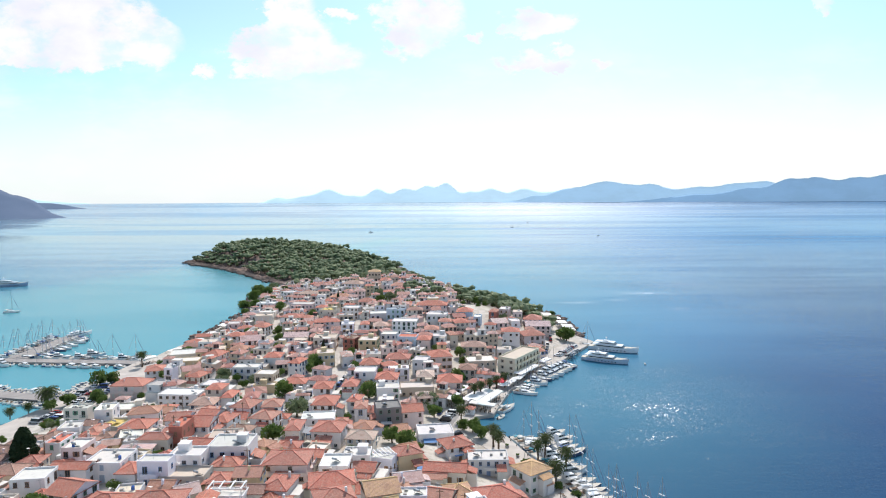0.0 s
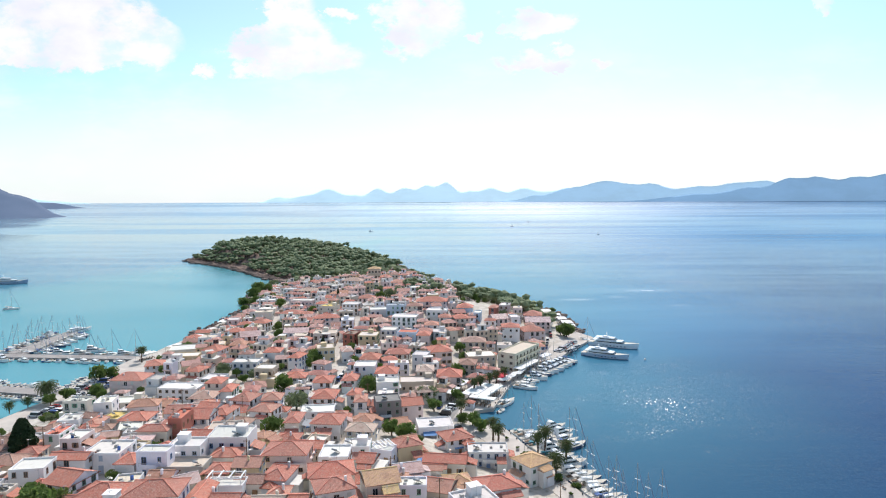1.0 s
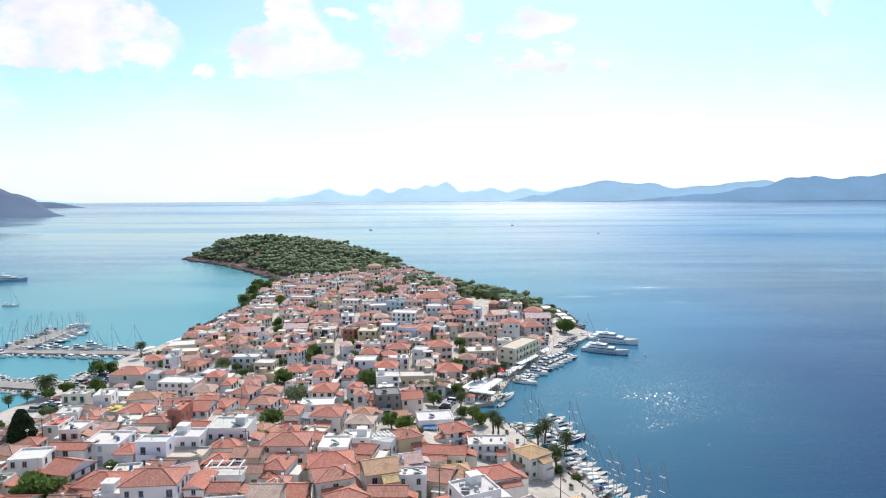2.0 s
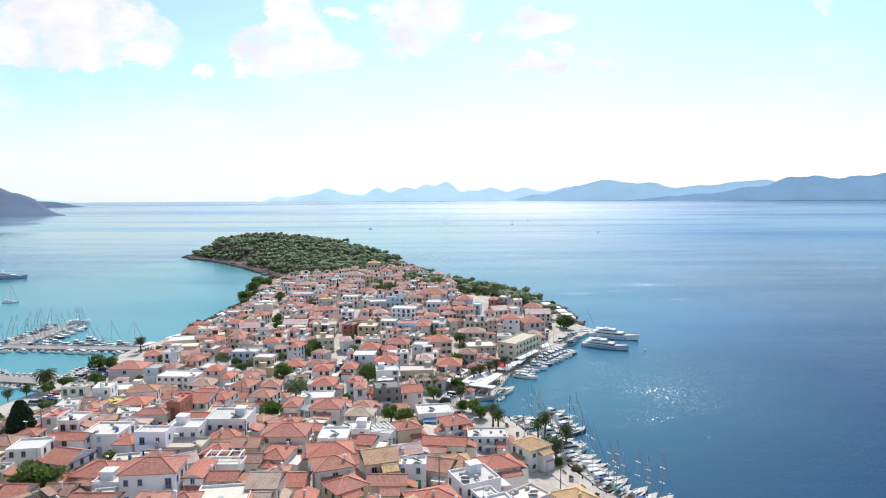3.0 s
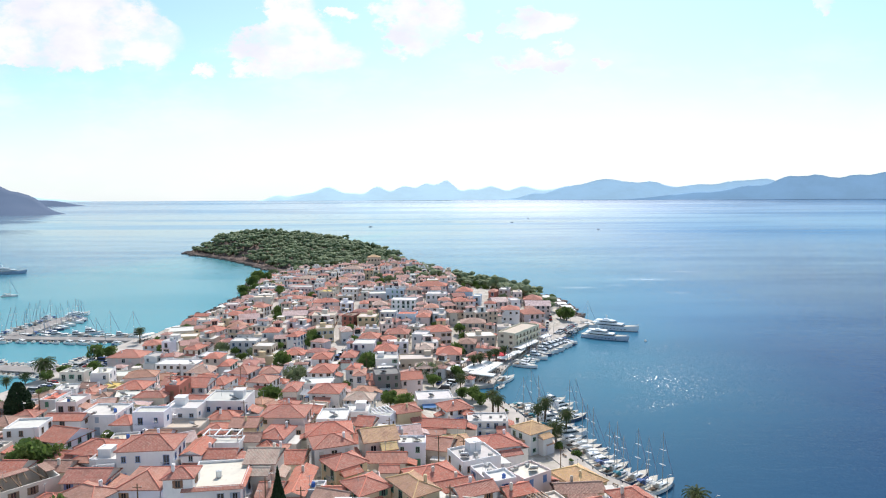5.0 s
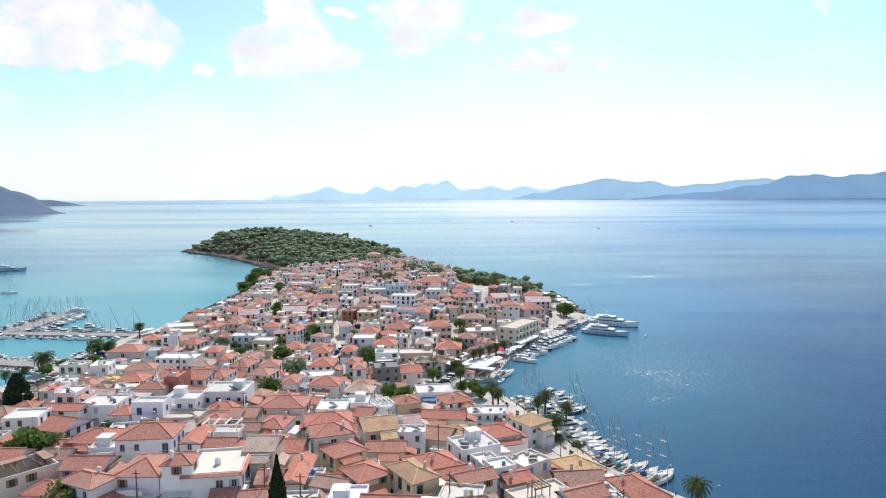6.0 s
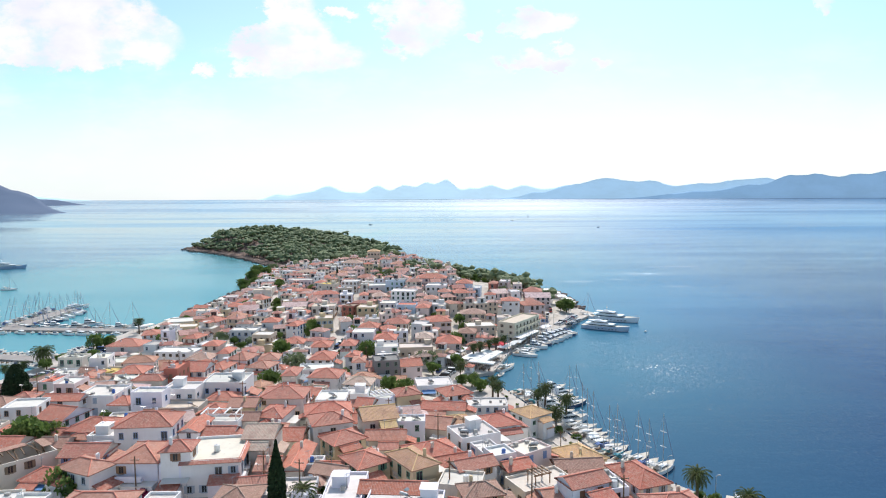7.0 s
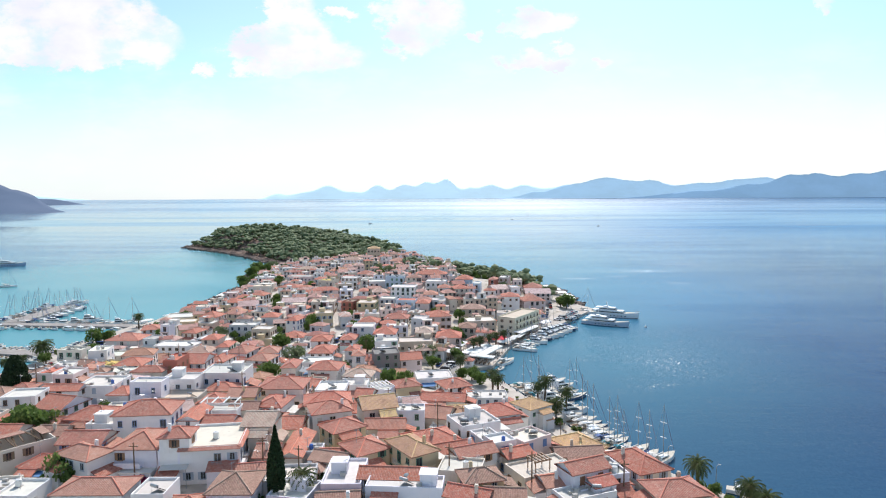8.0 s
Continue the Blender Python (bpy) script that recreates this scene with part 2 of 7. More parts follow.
def water():
    """Sea water: the colour of its depth, with far haze mixed in, under a glossy surface, smooth in the slicks, of
    small tilted facets where wind ruffles it.
    """
    m, t, b = material("sea_water", 0.9, 0, 0)
    p = place(t)
    sep = t.nodes.new("ShaderNodeSeparateXYZ")
    t.links.new(p, sep.inputs[0])
    x, y = sep.outputs[0], sep.outputs[1]
    wander = math_node(t, "SUBTRACT", noise_node(t, p, 0.006, 4), 0.5)
    # the sheltered western bay lies over pale sand, the eastern side is deep
    edge = math_node(t, "ADD", math_node(t, "SUBTRACT", y, math_node(t, "MULTIPLY", x, 2.6)), math_node(t, "MULTIPLY", wander, 420))
    bay = math_node(t, "MULTIPLY", ramp(t, edge, 1990, 1560), ramp(t, math_node(t, "ADD", x, math_node(t, "MULTIPLY", wander, 160)), -40, -150))
    shelf = math_node(t, "MULTIPLY", ramp(t, math_node(t, "SUBTRACT", x, math_node(t, "MULTIPLY", y, 0.22)), 130, -70), ramp(t, y, 300, 480))
    shelf = math_node(t, "MULTIPLY", math_node(t, "MULTIPLY", shelf, ramp(t, y, 1500, 600)), 0.55)
    inshore = ramp(t, math_node(t, "ADD", x, math_node(t, "MULTIPLY", wander, 60)), 190, 45, 0.0, 0.44)
    inshore = math_node(t, "MULTIPLY", inshore, ramp(t, y, 120, 300, 0.45, 1.0))
    shallow = math_node(t, "MAXIMUM", math_node(t, "MAXIMUM", bay, inshore), shelf)
    # the deep colour goes lighter further out
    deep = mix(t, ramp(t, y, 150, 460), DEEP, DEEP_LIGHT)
    depth = noise_node(t, p, 0.007, 4, 0.5, (0.35, 1.3, 1))
    deep = mix(t, math_node(t, "MULTIPLY", ramp(t, depth, 0.35, 0.7), 0.35), deep, DEEP_DARK)
    # darker towards the east, not so far out
    eastward = ramp(t, math_node(t, "SUBTRACT", x, math_node(t, "MULTIPLY", y, 0.3)), 0, 190)
    deep = mix(t, math_node(t, "MULTIPLY", math_node(t, "MULTIPLY", eastward, ramp(t, y, 1300, 350)), 0.72), deep, DEEP_DARK)
    # far haze and sky sheen put into the water colour, less at right-hand bearings
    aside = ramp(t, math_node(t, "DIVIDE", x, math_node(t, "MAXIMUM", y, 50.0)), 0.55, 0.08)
    deep = mix(t, math_node(t, "MULTIPLY", ramp(t, y, 480, 1300), aside), deep, HAZED_SEA)
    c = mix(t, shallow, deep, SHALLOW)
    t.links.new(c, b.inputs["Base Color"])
    # ruffled and smooth water lie in long streaks across the view, longer far out
    near_streak = ramp(t, noise_node(t, p, 0.010, 6, 0.62, (0.28, 1.5, 1)), 0.40, 0.66)
    far_streak = ramp(t, noise_node(t, p, 0.0016, 6, 0.6, (0.22, 1.3, 1)), 0.44, 0.60)
    out = ramp(t, y, 600, 1500)
    ruffle = math_node(t, "ADD", math_node(t, "MULTIPLY", near_streak, math_node(t, "SUBTRACT", 1.0, out)), math_node(t, "MULTIPLY", far_streak, out))
    # more ruffle at right-hand bearings from the camera, to darken the water there
    aside = math_node(t, "MULTIPLY", ramp(t, math_node(t, "DIVIDE", x, math_node(t, "MAXIMUM", y, 50.0)), 0.12, 0.5), ramp(t, y, 500, 1200))
    ruffle = math_node(t, "ADD", ruffle, math_node(t, "MULTIPLY", aside, 1.3))
    # waves
    chop = noise_node(t, p, 0.55, 4, 0.6, (0.5, 1.4, 1))
    swell = noise_node(t, p, 0.11, 3, 0.5, (0.5, 1.6, 1))
    h = math_node(t, "ADD", math_node(t, "MULTIPLY", chop, 0.42), math_node(t, "MULTIPLY", swell, 0.7))
    n = t.nodes.new("ShaderNodeBump")
    t.links.new(h, n.inputs["Height"])
    still = ramp(t, y, 300, 1500, 1.0, 0.06)
    t.links.new(math_node(t, "MULTIPLY", math_node(t, "ADD", 0.10, math_node(t, "MULTIPLY", ruffle, 0.12)), still), n.inputs["Strength"])
    n.inputs["Distance"].default_value = 1.0
    t.links.new(n.outputs[0], b.inputs["Normal"])
    # facets under a metre across, each with its own tilt
    cell = t.nodes.new("ShaderNodeTexWhiteNoise")
    t.links.new(vector(t, "SNAP", p, (0.34, 0.62, 10)), cell.inputs["Vector"])
    tilt = vector(t, "MULTIPLY", vector(t, "SUBTRACT", cell.outputs["Color"], (0.5, 0.5, 0)), (2, 2, 0))
    patch = noise_node(t, p, 0.045, 5, 0.65, (0.8, 1.3, 1))
    gust = ramp(t, math_node(t, "ADD", oval(t, x, y, GUST), math_node(t, "MULTIPLY", math_node(t, "SUBTRACT", patch, 0.5), 4.2)), 1.3, -0.2)
    glare = 0.0
    frayed = math_node(t, "MULTIPLY", math_node(t, "SUBTRACT", noise_node(t, p, 0.12, 4, 0.6, (0.3, 1.4, 1)), 0.5), 2.2)
    for one in STREAKS:
        glare = math_node(t, "MAXIMUM", ramp(t, math_node(t, "ADD", oval(t, x, y, one), frayed), 1.4, -0.8), glare)
    amount = math_node(t, "ADD", math_node(t, "ADD", 0.05, math_node(t, "MULTIPLY", ruffle, 0.07)), math_node(t, "MULTIPLY", gust, 0.108))
    amount = math_node(t, "MULTIPLY", amount, ramp(t, y, 420, 1800, 1.0, 0.1))
    # far off only the near faces of the wavelets show
    lean = t.nodes.new("ShaderNodeCombineXYZ")
    tip = math_node(t, "MULTIPLY", math_node(t, "ADD", 0.01, math_node(t, "MULTIPLY", ruffle, 0.055)), ramp(t, y, 250, 1300))
    t.links.new(math_node(t, "MULTIPLY", tip, -1.0), lean.inputs[1])
    mean = vector(t, "ADD", n.outputs[0], lean.outputs[0])
    gloss = t.nodes.new("ShaderNodeBsdfGlossy")
    rough = math_node(t, "ADD", math_node(t, "ADD", 0.10, math_node(t, "MULTIPLY", gust, 0.07)), math_node(t, "MULTIPLY", glare, 0.21))
    rough = math_node(t, "ADD", rough, ramp(t, y, 1600, 3600, 0.0, 0.13))
    t.links.new(rough, gloss.inputs["Roughness"])
    t.links.new(vector(t, "NORMALIZE", vector(t, "ADD", mean, vector(t, "SCALE", tilt, amount)), (0, 0, 0)), gloss.inputs["Normal"])
    fresnel = t.nodes.new("ShaderNodeFresnel")
    fresnel.inputs["IOR"].default_value = 1.333
    t.links.new(vector(t, "NORMALIZE", mean, (0, 0, 0)), fresnel.inputs["Normal"])
    both = t.nodes.new("ShaderNodeMixShader")
    # wavelets hide part of the mirror close by
    t.links.new(math_node(t, "MULTIPLY", fresnel.outputs[0], ramp(t, y, 250, 900, 0.72, 1.0)), both.inputs[0])
    t.links.new(b.outputs[0], both.inputs[1])
    t.links.new(gloss.outputs[0], both.inputs[2])
    t.links.new(both.outputs[0], t.nodes["Material Output"].inputs["Surface"])
    return m


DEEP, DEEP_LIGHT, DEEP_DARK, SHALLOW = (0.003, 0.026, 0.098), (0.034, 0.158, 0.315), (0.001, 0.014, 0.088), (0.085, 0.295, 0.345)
HAZED_SEA = (0.215, 0.265, 0.395)


def land():
    """Streets of pale concrete and paving, dry earth and scrub between."""
    m, t, b = material("town_ground", 0.95, 0, 0.2)
    p = place(t)
    a, c2, f = noise_node(t, p, 0.09, 4), noise_node(t, p, 0.6, 4), noise_node(t, p, 5, 3)
    c = mix(t, ramp(t, a, 0.42, 0.6), (0.56, 0.51, 0.45), (0.42, 0.37, 0.31))
    c = mix(t, math_node(t, "MULTIPLY", ramp(t, c2, 0.5, 0.75), 0.6), c, (0.17, 0.16, 0.10))
    c = mix(t, math_node(t, "MULTIPLY", ramp(t, f, 0.45, 0.75), 0.3), c, (0.5, 0.46, 0.4))
    sep = t.nodes.new("ShaderNodeSeparateXYZ")
    t.links.new(p, sep.inputs[0])
    # beyond the town bare reddish rock and forest floor
    wild = ramp(t, math_node(t, "ADD", sep.outputs[1], math_node(t, "MULTIPLY", a, 60)), 640, 700)
    rock = mix(t, ramp(t, c2, 0.35, 0.65), (0.12, 0.085, 0.07), (0.26, 0.19, 0.155))
    c = mix(t, wild, c, rock)
    t.links.new(c, b.inputs["Base Color"])
    bump(t, b, math_node(t, "ADD", c2, f), 0.6, 0.15)
    return m


def foliage(name, dark, light, hue=(0.16, 0.15, 0.05), thin=0.0):
    """Leaves in many greens; thin leaves let sunlight through."""
    m, t, b = material(name, 0.75, 0, 0.25)
    g = t.nodes.new("ShaderNodeNewGeometry")
    info = t.nodes.new("ShaderNodeObjectInfo")
    n = noise_node(t, g.outputs["Position"], 0.35, 4)
    c = mix(t, g.outputs["Random Per Island"], dark, light)
    c = mix(t, math_node(t, "MULTIPLY", ramp(t, n, 0.45, 0.75), 0.5), c, hue)
    c = mix(t, math_node(t, "MULTIPLY", info.outputs["Random"], 0.25), c, dark)
    t.links.new(c, b.inputs["Base Color"])
    if thin:
        glow = t.nodes.new("ShaderNodeBsdfTranslucent")
        t.links.new(c, glow.inputs[0])
        both = t.nodes.new("ShaderNodeMixShader")
        both.inputs[0].default_value = thin
        t.links.new(b.outputs[0], both.inputs[1])
        t.links.new(glow.outputs[0], both.inputs[2])
        t.links.new(both.outputs[0], t.nodes["Material Output"].inputs["Surface"])
    return m


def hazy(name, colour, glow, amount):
    """Far hills as a plain backdrop: miles of bright air put into their colour and glow."""
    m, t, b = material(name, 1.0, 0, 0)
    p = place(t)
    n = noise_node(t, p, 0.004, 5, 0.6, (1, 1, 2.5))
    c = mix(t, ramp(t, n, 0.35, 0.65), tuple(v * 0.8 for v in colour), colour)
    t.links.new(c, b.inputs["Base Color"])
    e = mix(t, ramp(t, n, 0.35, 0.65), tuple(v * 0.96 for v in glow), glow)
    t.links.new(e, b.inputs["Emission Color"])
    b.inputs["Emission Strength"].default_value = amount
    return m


def glassy(name, colour, rough=0.08):
    m, t, b = material(name, rough, 0, 0.6)
    b.inputs["Base Color"].default_value = (*colour, 1)
    return m


PLASTER, TILES, SEA, LAND = painted("plaster"), roof_tiles(), water(), land()
FLATROOF = painted("roof_screed", 0.9, 0.3)
PIER = grainy("pier_concrete", (0.36, 0.325, 0.30), 0.9, 0.15, 0.3, 3)
PAVING = grainy("quay_paving", (0.56, 0.50, 0.44), 0.9, 0.15, 0.28, 3)
ASPHALT = grainy("worn_asphalt", (0.30, 0.285, 0.27), 0.9, 0.12, 0.25, 4)
ROCK = grainy("shore_rock", (0.235, 0.17, 0.14), 0.95, 0.2, 0.5, 2, relief=0.3)
CONCRETE = grainy("concrete", (0.46, 0.44, 0.41), 0.9, 0.4, 0.25, 6)
GLASS = glassy("window_glass", (0.03, 0.035, 0.04))
FRAME = painted("painted_wood", 0.55, 0.15)
RIDGE = painted("ridge_mortar", 0.9, 0.3)
WOOD = grainy("weathered_wood", (0.22, 0.14, 0.085), 0.8, 0.8, 0.4, 9)
STEEL = grainy("galvanised_steel", (0.42, 0.43, 0.44), 0.45, 2, 0.2, 12, 0.7, 0.5, 0)
GELCOAT = painted("gelcoat", 0.25, 0.06)
CLOTH = painted("awning_cloth", 0.85, 0.12)
CARPAINT = painted("car_paint", 0.22, 0.05)
RUBBER = grainy("rubber", (0.025, 0.025, 0.026), 0.85, 3, 0.2, 12)
BARK = grainy("bark", (0.15, 0.105, 0.07), 0.95, 2, 0.4, 10, relief=0.05)
# pine tones raised and greyed: the far wood's haze put into the needles
PINE = foliage("pine_needles", (0.110, 0.155, 0.078), (0.29, 0.33, 0.17), (0.30, 0.315, 0.17), 0.25)
LEAF = foliage("broad_leaves", (0.075, 0.135, 0.032), (0.19, 0.26, 0.075), (0.22, 0.23, 0.085), 0.55)
CYPRESS = foliage("cypress_needles", (0.012, 0.030, 0.012), (0.035, 0.065, 0.022), (0.04, 0.06, 0.025))
PALM = foliage("palm_fronds", (0.05, 0.075, 0.025), (0.13, 0.165, 0.06), (0.18, 0.15, 0.07), 0.35)
BLOSSOM = foliage("bougainvillea", (0.30, 0.02, 0.10), (0.50, 0.05, 0.20), (0.05, 0.09, 0.03), 0.4)
# backdrop slopes glow bluish for haze, stronger with distance
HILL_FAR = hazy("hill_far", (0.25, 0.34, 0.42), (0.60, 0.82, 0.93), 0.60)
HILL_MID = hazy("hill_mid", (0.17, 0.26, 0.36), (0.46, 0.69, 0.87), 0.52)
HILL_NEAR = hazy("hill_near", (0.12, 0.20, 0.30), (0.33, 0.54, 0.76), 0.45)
HEADLAND = hazy("headland_haze_glow", (0.07, 0.08, 0.10), (0.20, 0.29, 0.46), 0.42)

# the lilac is white wall paint with the tint of its shade put in
WHITE, SHADE_LILAC, CREAM, OCHRE = (0.81, 0.78, 0.77), (0.78, 0.75, 0.81), (0.72, 0.65, 0.56), (0.66, 0.53, 0.34)
PINK, TAN, STONE, GREY = (0.76, 0.62, 0.59), (0.60, 0.50, 0.40), (0.48, 0.44, 0.40), (0.62, 0.61, 0.61)
SAND, DARK, BRICK, BLUE = (0.66, 0.45, 0.215), (0.24, 0.225, 0.22), (0.42, 0.15, 0.11), (0.58, 0.67, 0.77)
RED, ORANGE, BROWN, PALE, YELLOW = (0.55, 0.175, 0.112), (0.57, 0.29, 0.17), (0.32, 0.21, 0.155), (0.68, 0.645, 0.59), (0.70, 0.52, 0.16)
COLOUR_WORDS = {WHITE: "whitewashed", SHADE_LILAC: "lilac-shaded white", CREAM: "cream", OCHRE: "ochre yellow", PINK: "pale pink", TAN: "tan",
                STONE: "grey stone", GREY: "pale grey", DARK: "dark grey", BRICK: "brick-red", BLUE: "pale blue"}
ROOF_WORDS = {RED: "red clay-tiled", ORANGE: "orange clay-tiled", BROWN: "old brown-tiled", PALE: "pale screed", YELLOW: "yellow",
              TAN: "sandy tan tiled", SAND: "sand-yellow tiled", CREAM: "cream", PINK: "faded pink", DARK: "dark", STONE: "stone-coloured"}
PLASTER_MIXED = painted("plaster_mixed", 0.85, 0.18, (WHITE, CREAM, PINK, SHADE_LILAC, TAN, WHITE, GREY, OCHRE, CREAM, PINK))
# far clay paled towards pink, distance haze put into the tile colours
TILES_MIXED = roof_tiles("clay_tiles_mixed", (RED, (0.42, 0.17, 0.14), (0.52, 0.29, 0.24), (0.56, 0.38, 0.34), (0.50, 0.24, 0.19), (0.55, 0.33, 0.29), (0.34, 0.19, 0.15)))
SCREED_MIXED = painted("screed_mixed", 0.9, 0.3, ((0.58, 0.55, 0.51), (0.55, 0.48, 0.42), (0.42, 0.39, 0.37), (0.50, 0.47, 0.44), PALE, TAN))


# ---- helpers for meshes ----
def box(bm, x0, x1, y0, y1, z0, z1, m=Matrix.Identity(4), slot=0):
    vs = [bm.verts.new(m @ Vector((x, y, z))) for z in (z0, z1) for y in (y0, y1) for x in (x0, x1)]
    for q in ((0, 2, 3, 1), (4, 5, 7, 6), (0, 1, 5, 4), (2, 6, 7, 3), (0, 4, 6, 2), (1, 3, 7, 5)):
        f = bm.faces.new([vs[i] for i in q])
        f.material_index = slot
    return vs


def tube(bm, points, radii, sides=6, slot=0):
    """A tapered tube along points."""
    rings = []
    for i, p in enumerate(points):
        a = Vector(points[max(i - 1, 0)])
        b = Vector(points[min(i + 1, len(points) - 1)])
        turn = (b - a).to_track_quat("Z", "Y")
        rings.append([bm.verts.new(Vector(p) + turn @ Vector((radii[i] * math.cos(k * math.tau / sides), radii[i] * math.sin(k * math.tau / sides), 0)))
                      for k in range(sides)])
    for a, b in zip(rings, rings[1:]):
        for k in range(sides):
            f = bm.faces.new((a[k], a[(k + 1) % sides], b[(k + 1) % sides], b[k]))
            f.material_index = slot
    for ring in (rings[0][::-1], rings[-1]):
        f = bm.faces.new(ring)
        f.material_index = slot


def prism(bm, outline, z0, z1, slot=0):
    """A flat-topped block over an outline of (x, y)."""
    low, high = [bm.verts.new((x, y, z0)) for x, y in outline], [bm.verts.new((x, y, z1)) for x, y in outline]
    bm.faces.new(high).material_index = slot
    n = len(outline)
    for i in range(n):
        bm.faces.new((low[i], low[(i + 1) % n], high[(i + 1) % n], high[i])).material_index = slot
    bmesh.ops.recalc_face_normals(bm, faces=bm.faces[:])


def mesh_of(name, bm, *materials, smooth=False):
    data = bpy.data.meshes.new(name)
    bm.normal_update()
    bm.to_mesh(data)
    bm.free()
    for m in materials:
        data.materials.append(m)
    if smooth:
        data.polygons.foreach_set("use_smooth", [True] * len(data.polygons))
    return data


def part(name, bm, material, parent, label="", colour=None, at=None, smooth=False):
    """One mesh under a thing or a part. bm may be a bmesh or shared mesh data."""
    data = bm if isinstance(bm, bpy.types.Mesh) else mesh_of(name, bm, *(material if isinstance(material, tuple) else (material,)), smooth=smooth)
    ob = new(name, data)
    ob.parent = parent
    if at is not None:
        ob.matrix_local = at
    if colour:
        ob.color = (*colour, 1)
    if label:
        ob["label"] = label
    return ob


def thing(name, m, label, category, group="", kind=""):
    ob = new(name)
    ob.empty_display_size = 0.3
    ob.matrix_world = m
    return tagged(ob, label, category, group, kind)


def sheet(name, xs, ys, height, mat, label, category):
    """A ground sheet over a grid."""
    gx, gy = np.meshgrid(xs, ys)
    gz = height(gx, gy)
    n, k = len(xs), len(ys)
    verts = np.stack([gx.ravel(), gy.ravel(), gz.ravel()], 1)
    i = (np.arange(k - 1)[:, None] * n + np.arange(n - 1)[None]).ravel()
    faces = np.stack([i, i + 1, i + n + 1, i + n], 1)
    data = bpy.data.meshes.new(name)
    data.from_pydata(verts.tolist(), [], faces.tolist())
    data.materials.append(mat)
    data.polygons.foreach_set("use_smooth", [True] * len(data.polygons))
    return tagged(new(name, data), label, category, kind="structure")


# ---- sea, land, quays, far hills ----
def sea_height(x, y):
    s = np.clip((y - 2200) / 2775, 0, 1) + 0 * x
    return 62 * s * s


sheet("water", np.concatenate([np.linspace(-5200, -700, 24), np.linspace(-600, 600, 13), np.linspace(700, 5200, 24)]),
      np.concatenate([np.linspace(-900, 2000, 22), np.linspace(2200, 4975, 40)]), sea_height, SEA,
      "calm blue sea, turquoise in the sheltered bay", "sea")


def rugged(x, y):
    z = ground(x, y)
    rough = np.sin(x * 0.9 + 2 * np.sin(y * 0.21)) * np.sin(y * 0.7 + x * 0.17) + 0.6 * np.sin(x * 0.31 + y * 0.53)
    wild = np.clip((y - 640) / 40, 0, 1) * np.clip(inland(x, y) / 6, 0, 1)
    return z + rough * 1.3 * wild


sheet("ground", np.arange(-384, 120, 3.5), np.arange(-84, 1150, 3.5), rugged, LAND, "sloping ground of a town and a wooded headland", "ground")


def slab(name, outline, z0, z1, mat, label, category):
    bm = bmesh.new()
    prism(bm, outline, z0, z1)
    return tagged(new(name, mesh_of(name, bm, mat)), label, category, kind="structure")


QUAY_EAST = [(91, 378), (62, 331), (45, 311), (30, 281), (20, 249), (12, 246), (14, 234), (22, 228), (28, 210), (35.5, 186), (42.5, 167), (52, 155), (60, 145),
             (69, 131), (84, 100), (80, 99), (63, 130), (54, 142), (46, 150), (37, 162), (28, 184), (19, 206), (9, 224), (-2, 236), (2, 252), (12, 283), (22, 300), (36, 322),
             (50, 345), (62, 378), (66, 400), (72, 402), (84, 394)]
slab("quay", QUAY_EAST, -3, 1.35, PAVING, "pale paved harbour quay with a stone edge", "quay")
ROAD = [(-2, 238), (2, 252), (13, 283), (23, 300), (37, 322), (52, 345), (61, 372), (62, 398), (67, 398), (66, 370), (57, 343), (41, 319), (27, 297), (17, 280), (7, 250), (3, 236)]
slab("road", ROAD, -1, 1.40, ASPHALT, "worn grey harbour road along the quay", "road")
slab("pier", [(-160, 330), (-160, 337), (-222, 342), (-266, 346), (-266, 339), (-222, 335)], -4, 1.3, PIER, "long paved concrete pier with moored boats", "pier")
slab("jetty", [(-242, 345), (-231, 344), (-234, 402), (-243, 404)], -4, 1.2, PIER, "stone breakwater arm of the pier", "pier")
slab("mole", [(-168, 268), (-168, 276), (-215, 286), (-215, 278)], -4, 1.2, PIER, "low concrete mole for small boats", "pier")
QUAY_WEST = [(-172, 237), (-168, 262), (-168, 299), (-165, 335), (-148, 338), (-148, 300), (-146, 262), (-150, 225), (-176, 200)]
slab("pavement", QUAY_WEST, -3, 1.32, PAVING, "pale paved promenade and parking along the western quay", "pavement")


def ribbon(name, points, width, mat, label):
    """A lane laid over the ground along a line."""
    bm = bmesh.new()
    rows = []
    for (ax, ay), (bx, by) in zip(points, points[1:]):
        length = math.hypot(bx - ax, by - ay)
        nx, ny = -(by - ay) / length, (bx - ax) / length
        n = max(2, int(length / 2.5))
        for k in range(n + 1):
            x, y = ax + (bx - ax) * k / n, ay + (by - ay) * k / n
            rows.append([bm.verts.new((x + nx * o, y + ny * o, float(max(ground(x + nx * o, y + ny * o), 1.2)) + 0.16)) for o in (-width / 2, 0, width / 2)])
    for a, b in zip(rows, rows[1:]):
        for k in (0, 1):
            bm.faces.new((a[k], a[k + 1], b[k + 1], b[k]))
    bmesh.ops.recalc_face_normals(bm, faces=bm.faces[:])
    return tagged(new(name, mesh_of(name, bm, mat)), label, "lane", kind="structure")


LANES = [([(-43, 232), (-46, 266.8), (-47.8, 283.7), (-52, 316), (-59, 351)], 4.2), ([(-53.5, 382), (-59.5, 442), (-64.5, 500)], 4.0),
         ([(-103, 377), (-118, 437), (-120, 480)], 4.0), ([(-63, 237), (-73.7, 285)], 3.6), ([(22, 368), (26, 420)], 4.0), ([(-25.9, 147.6), (-29.5, 178)], 3.0)]
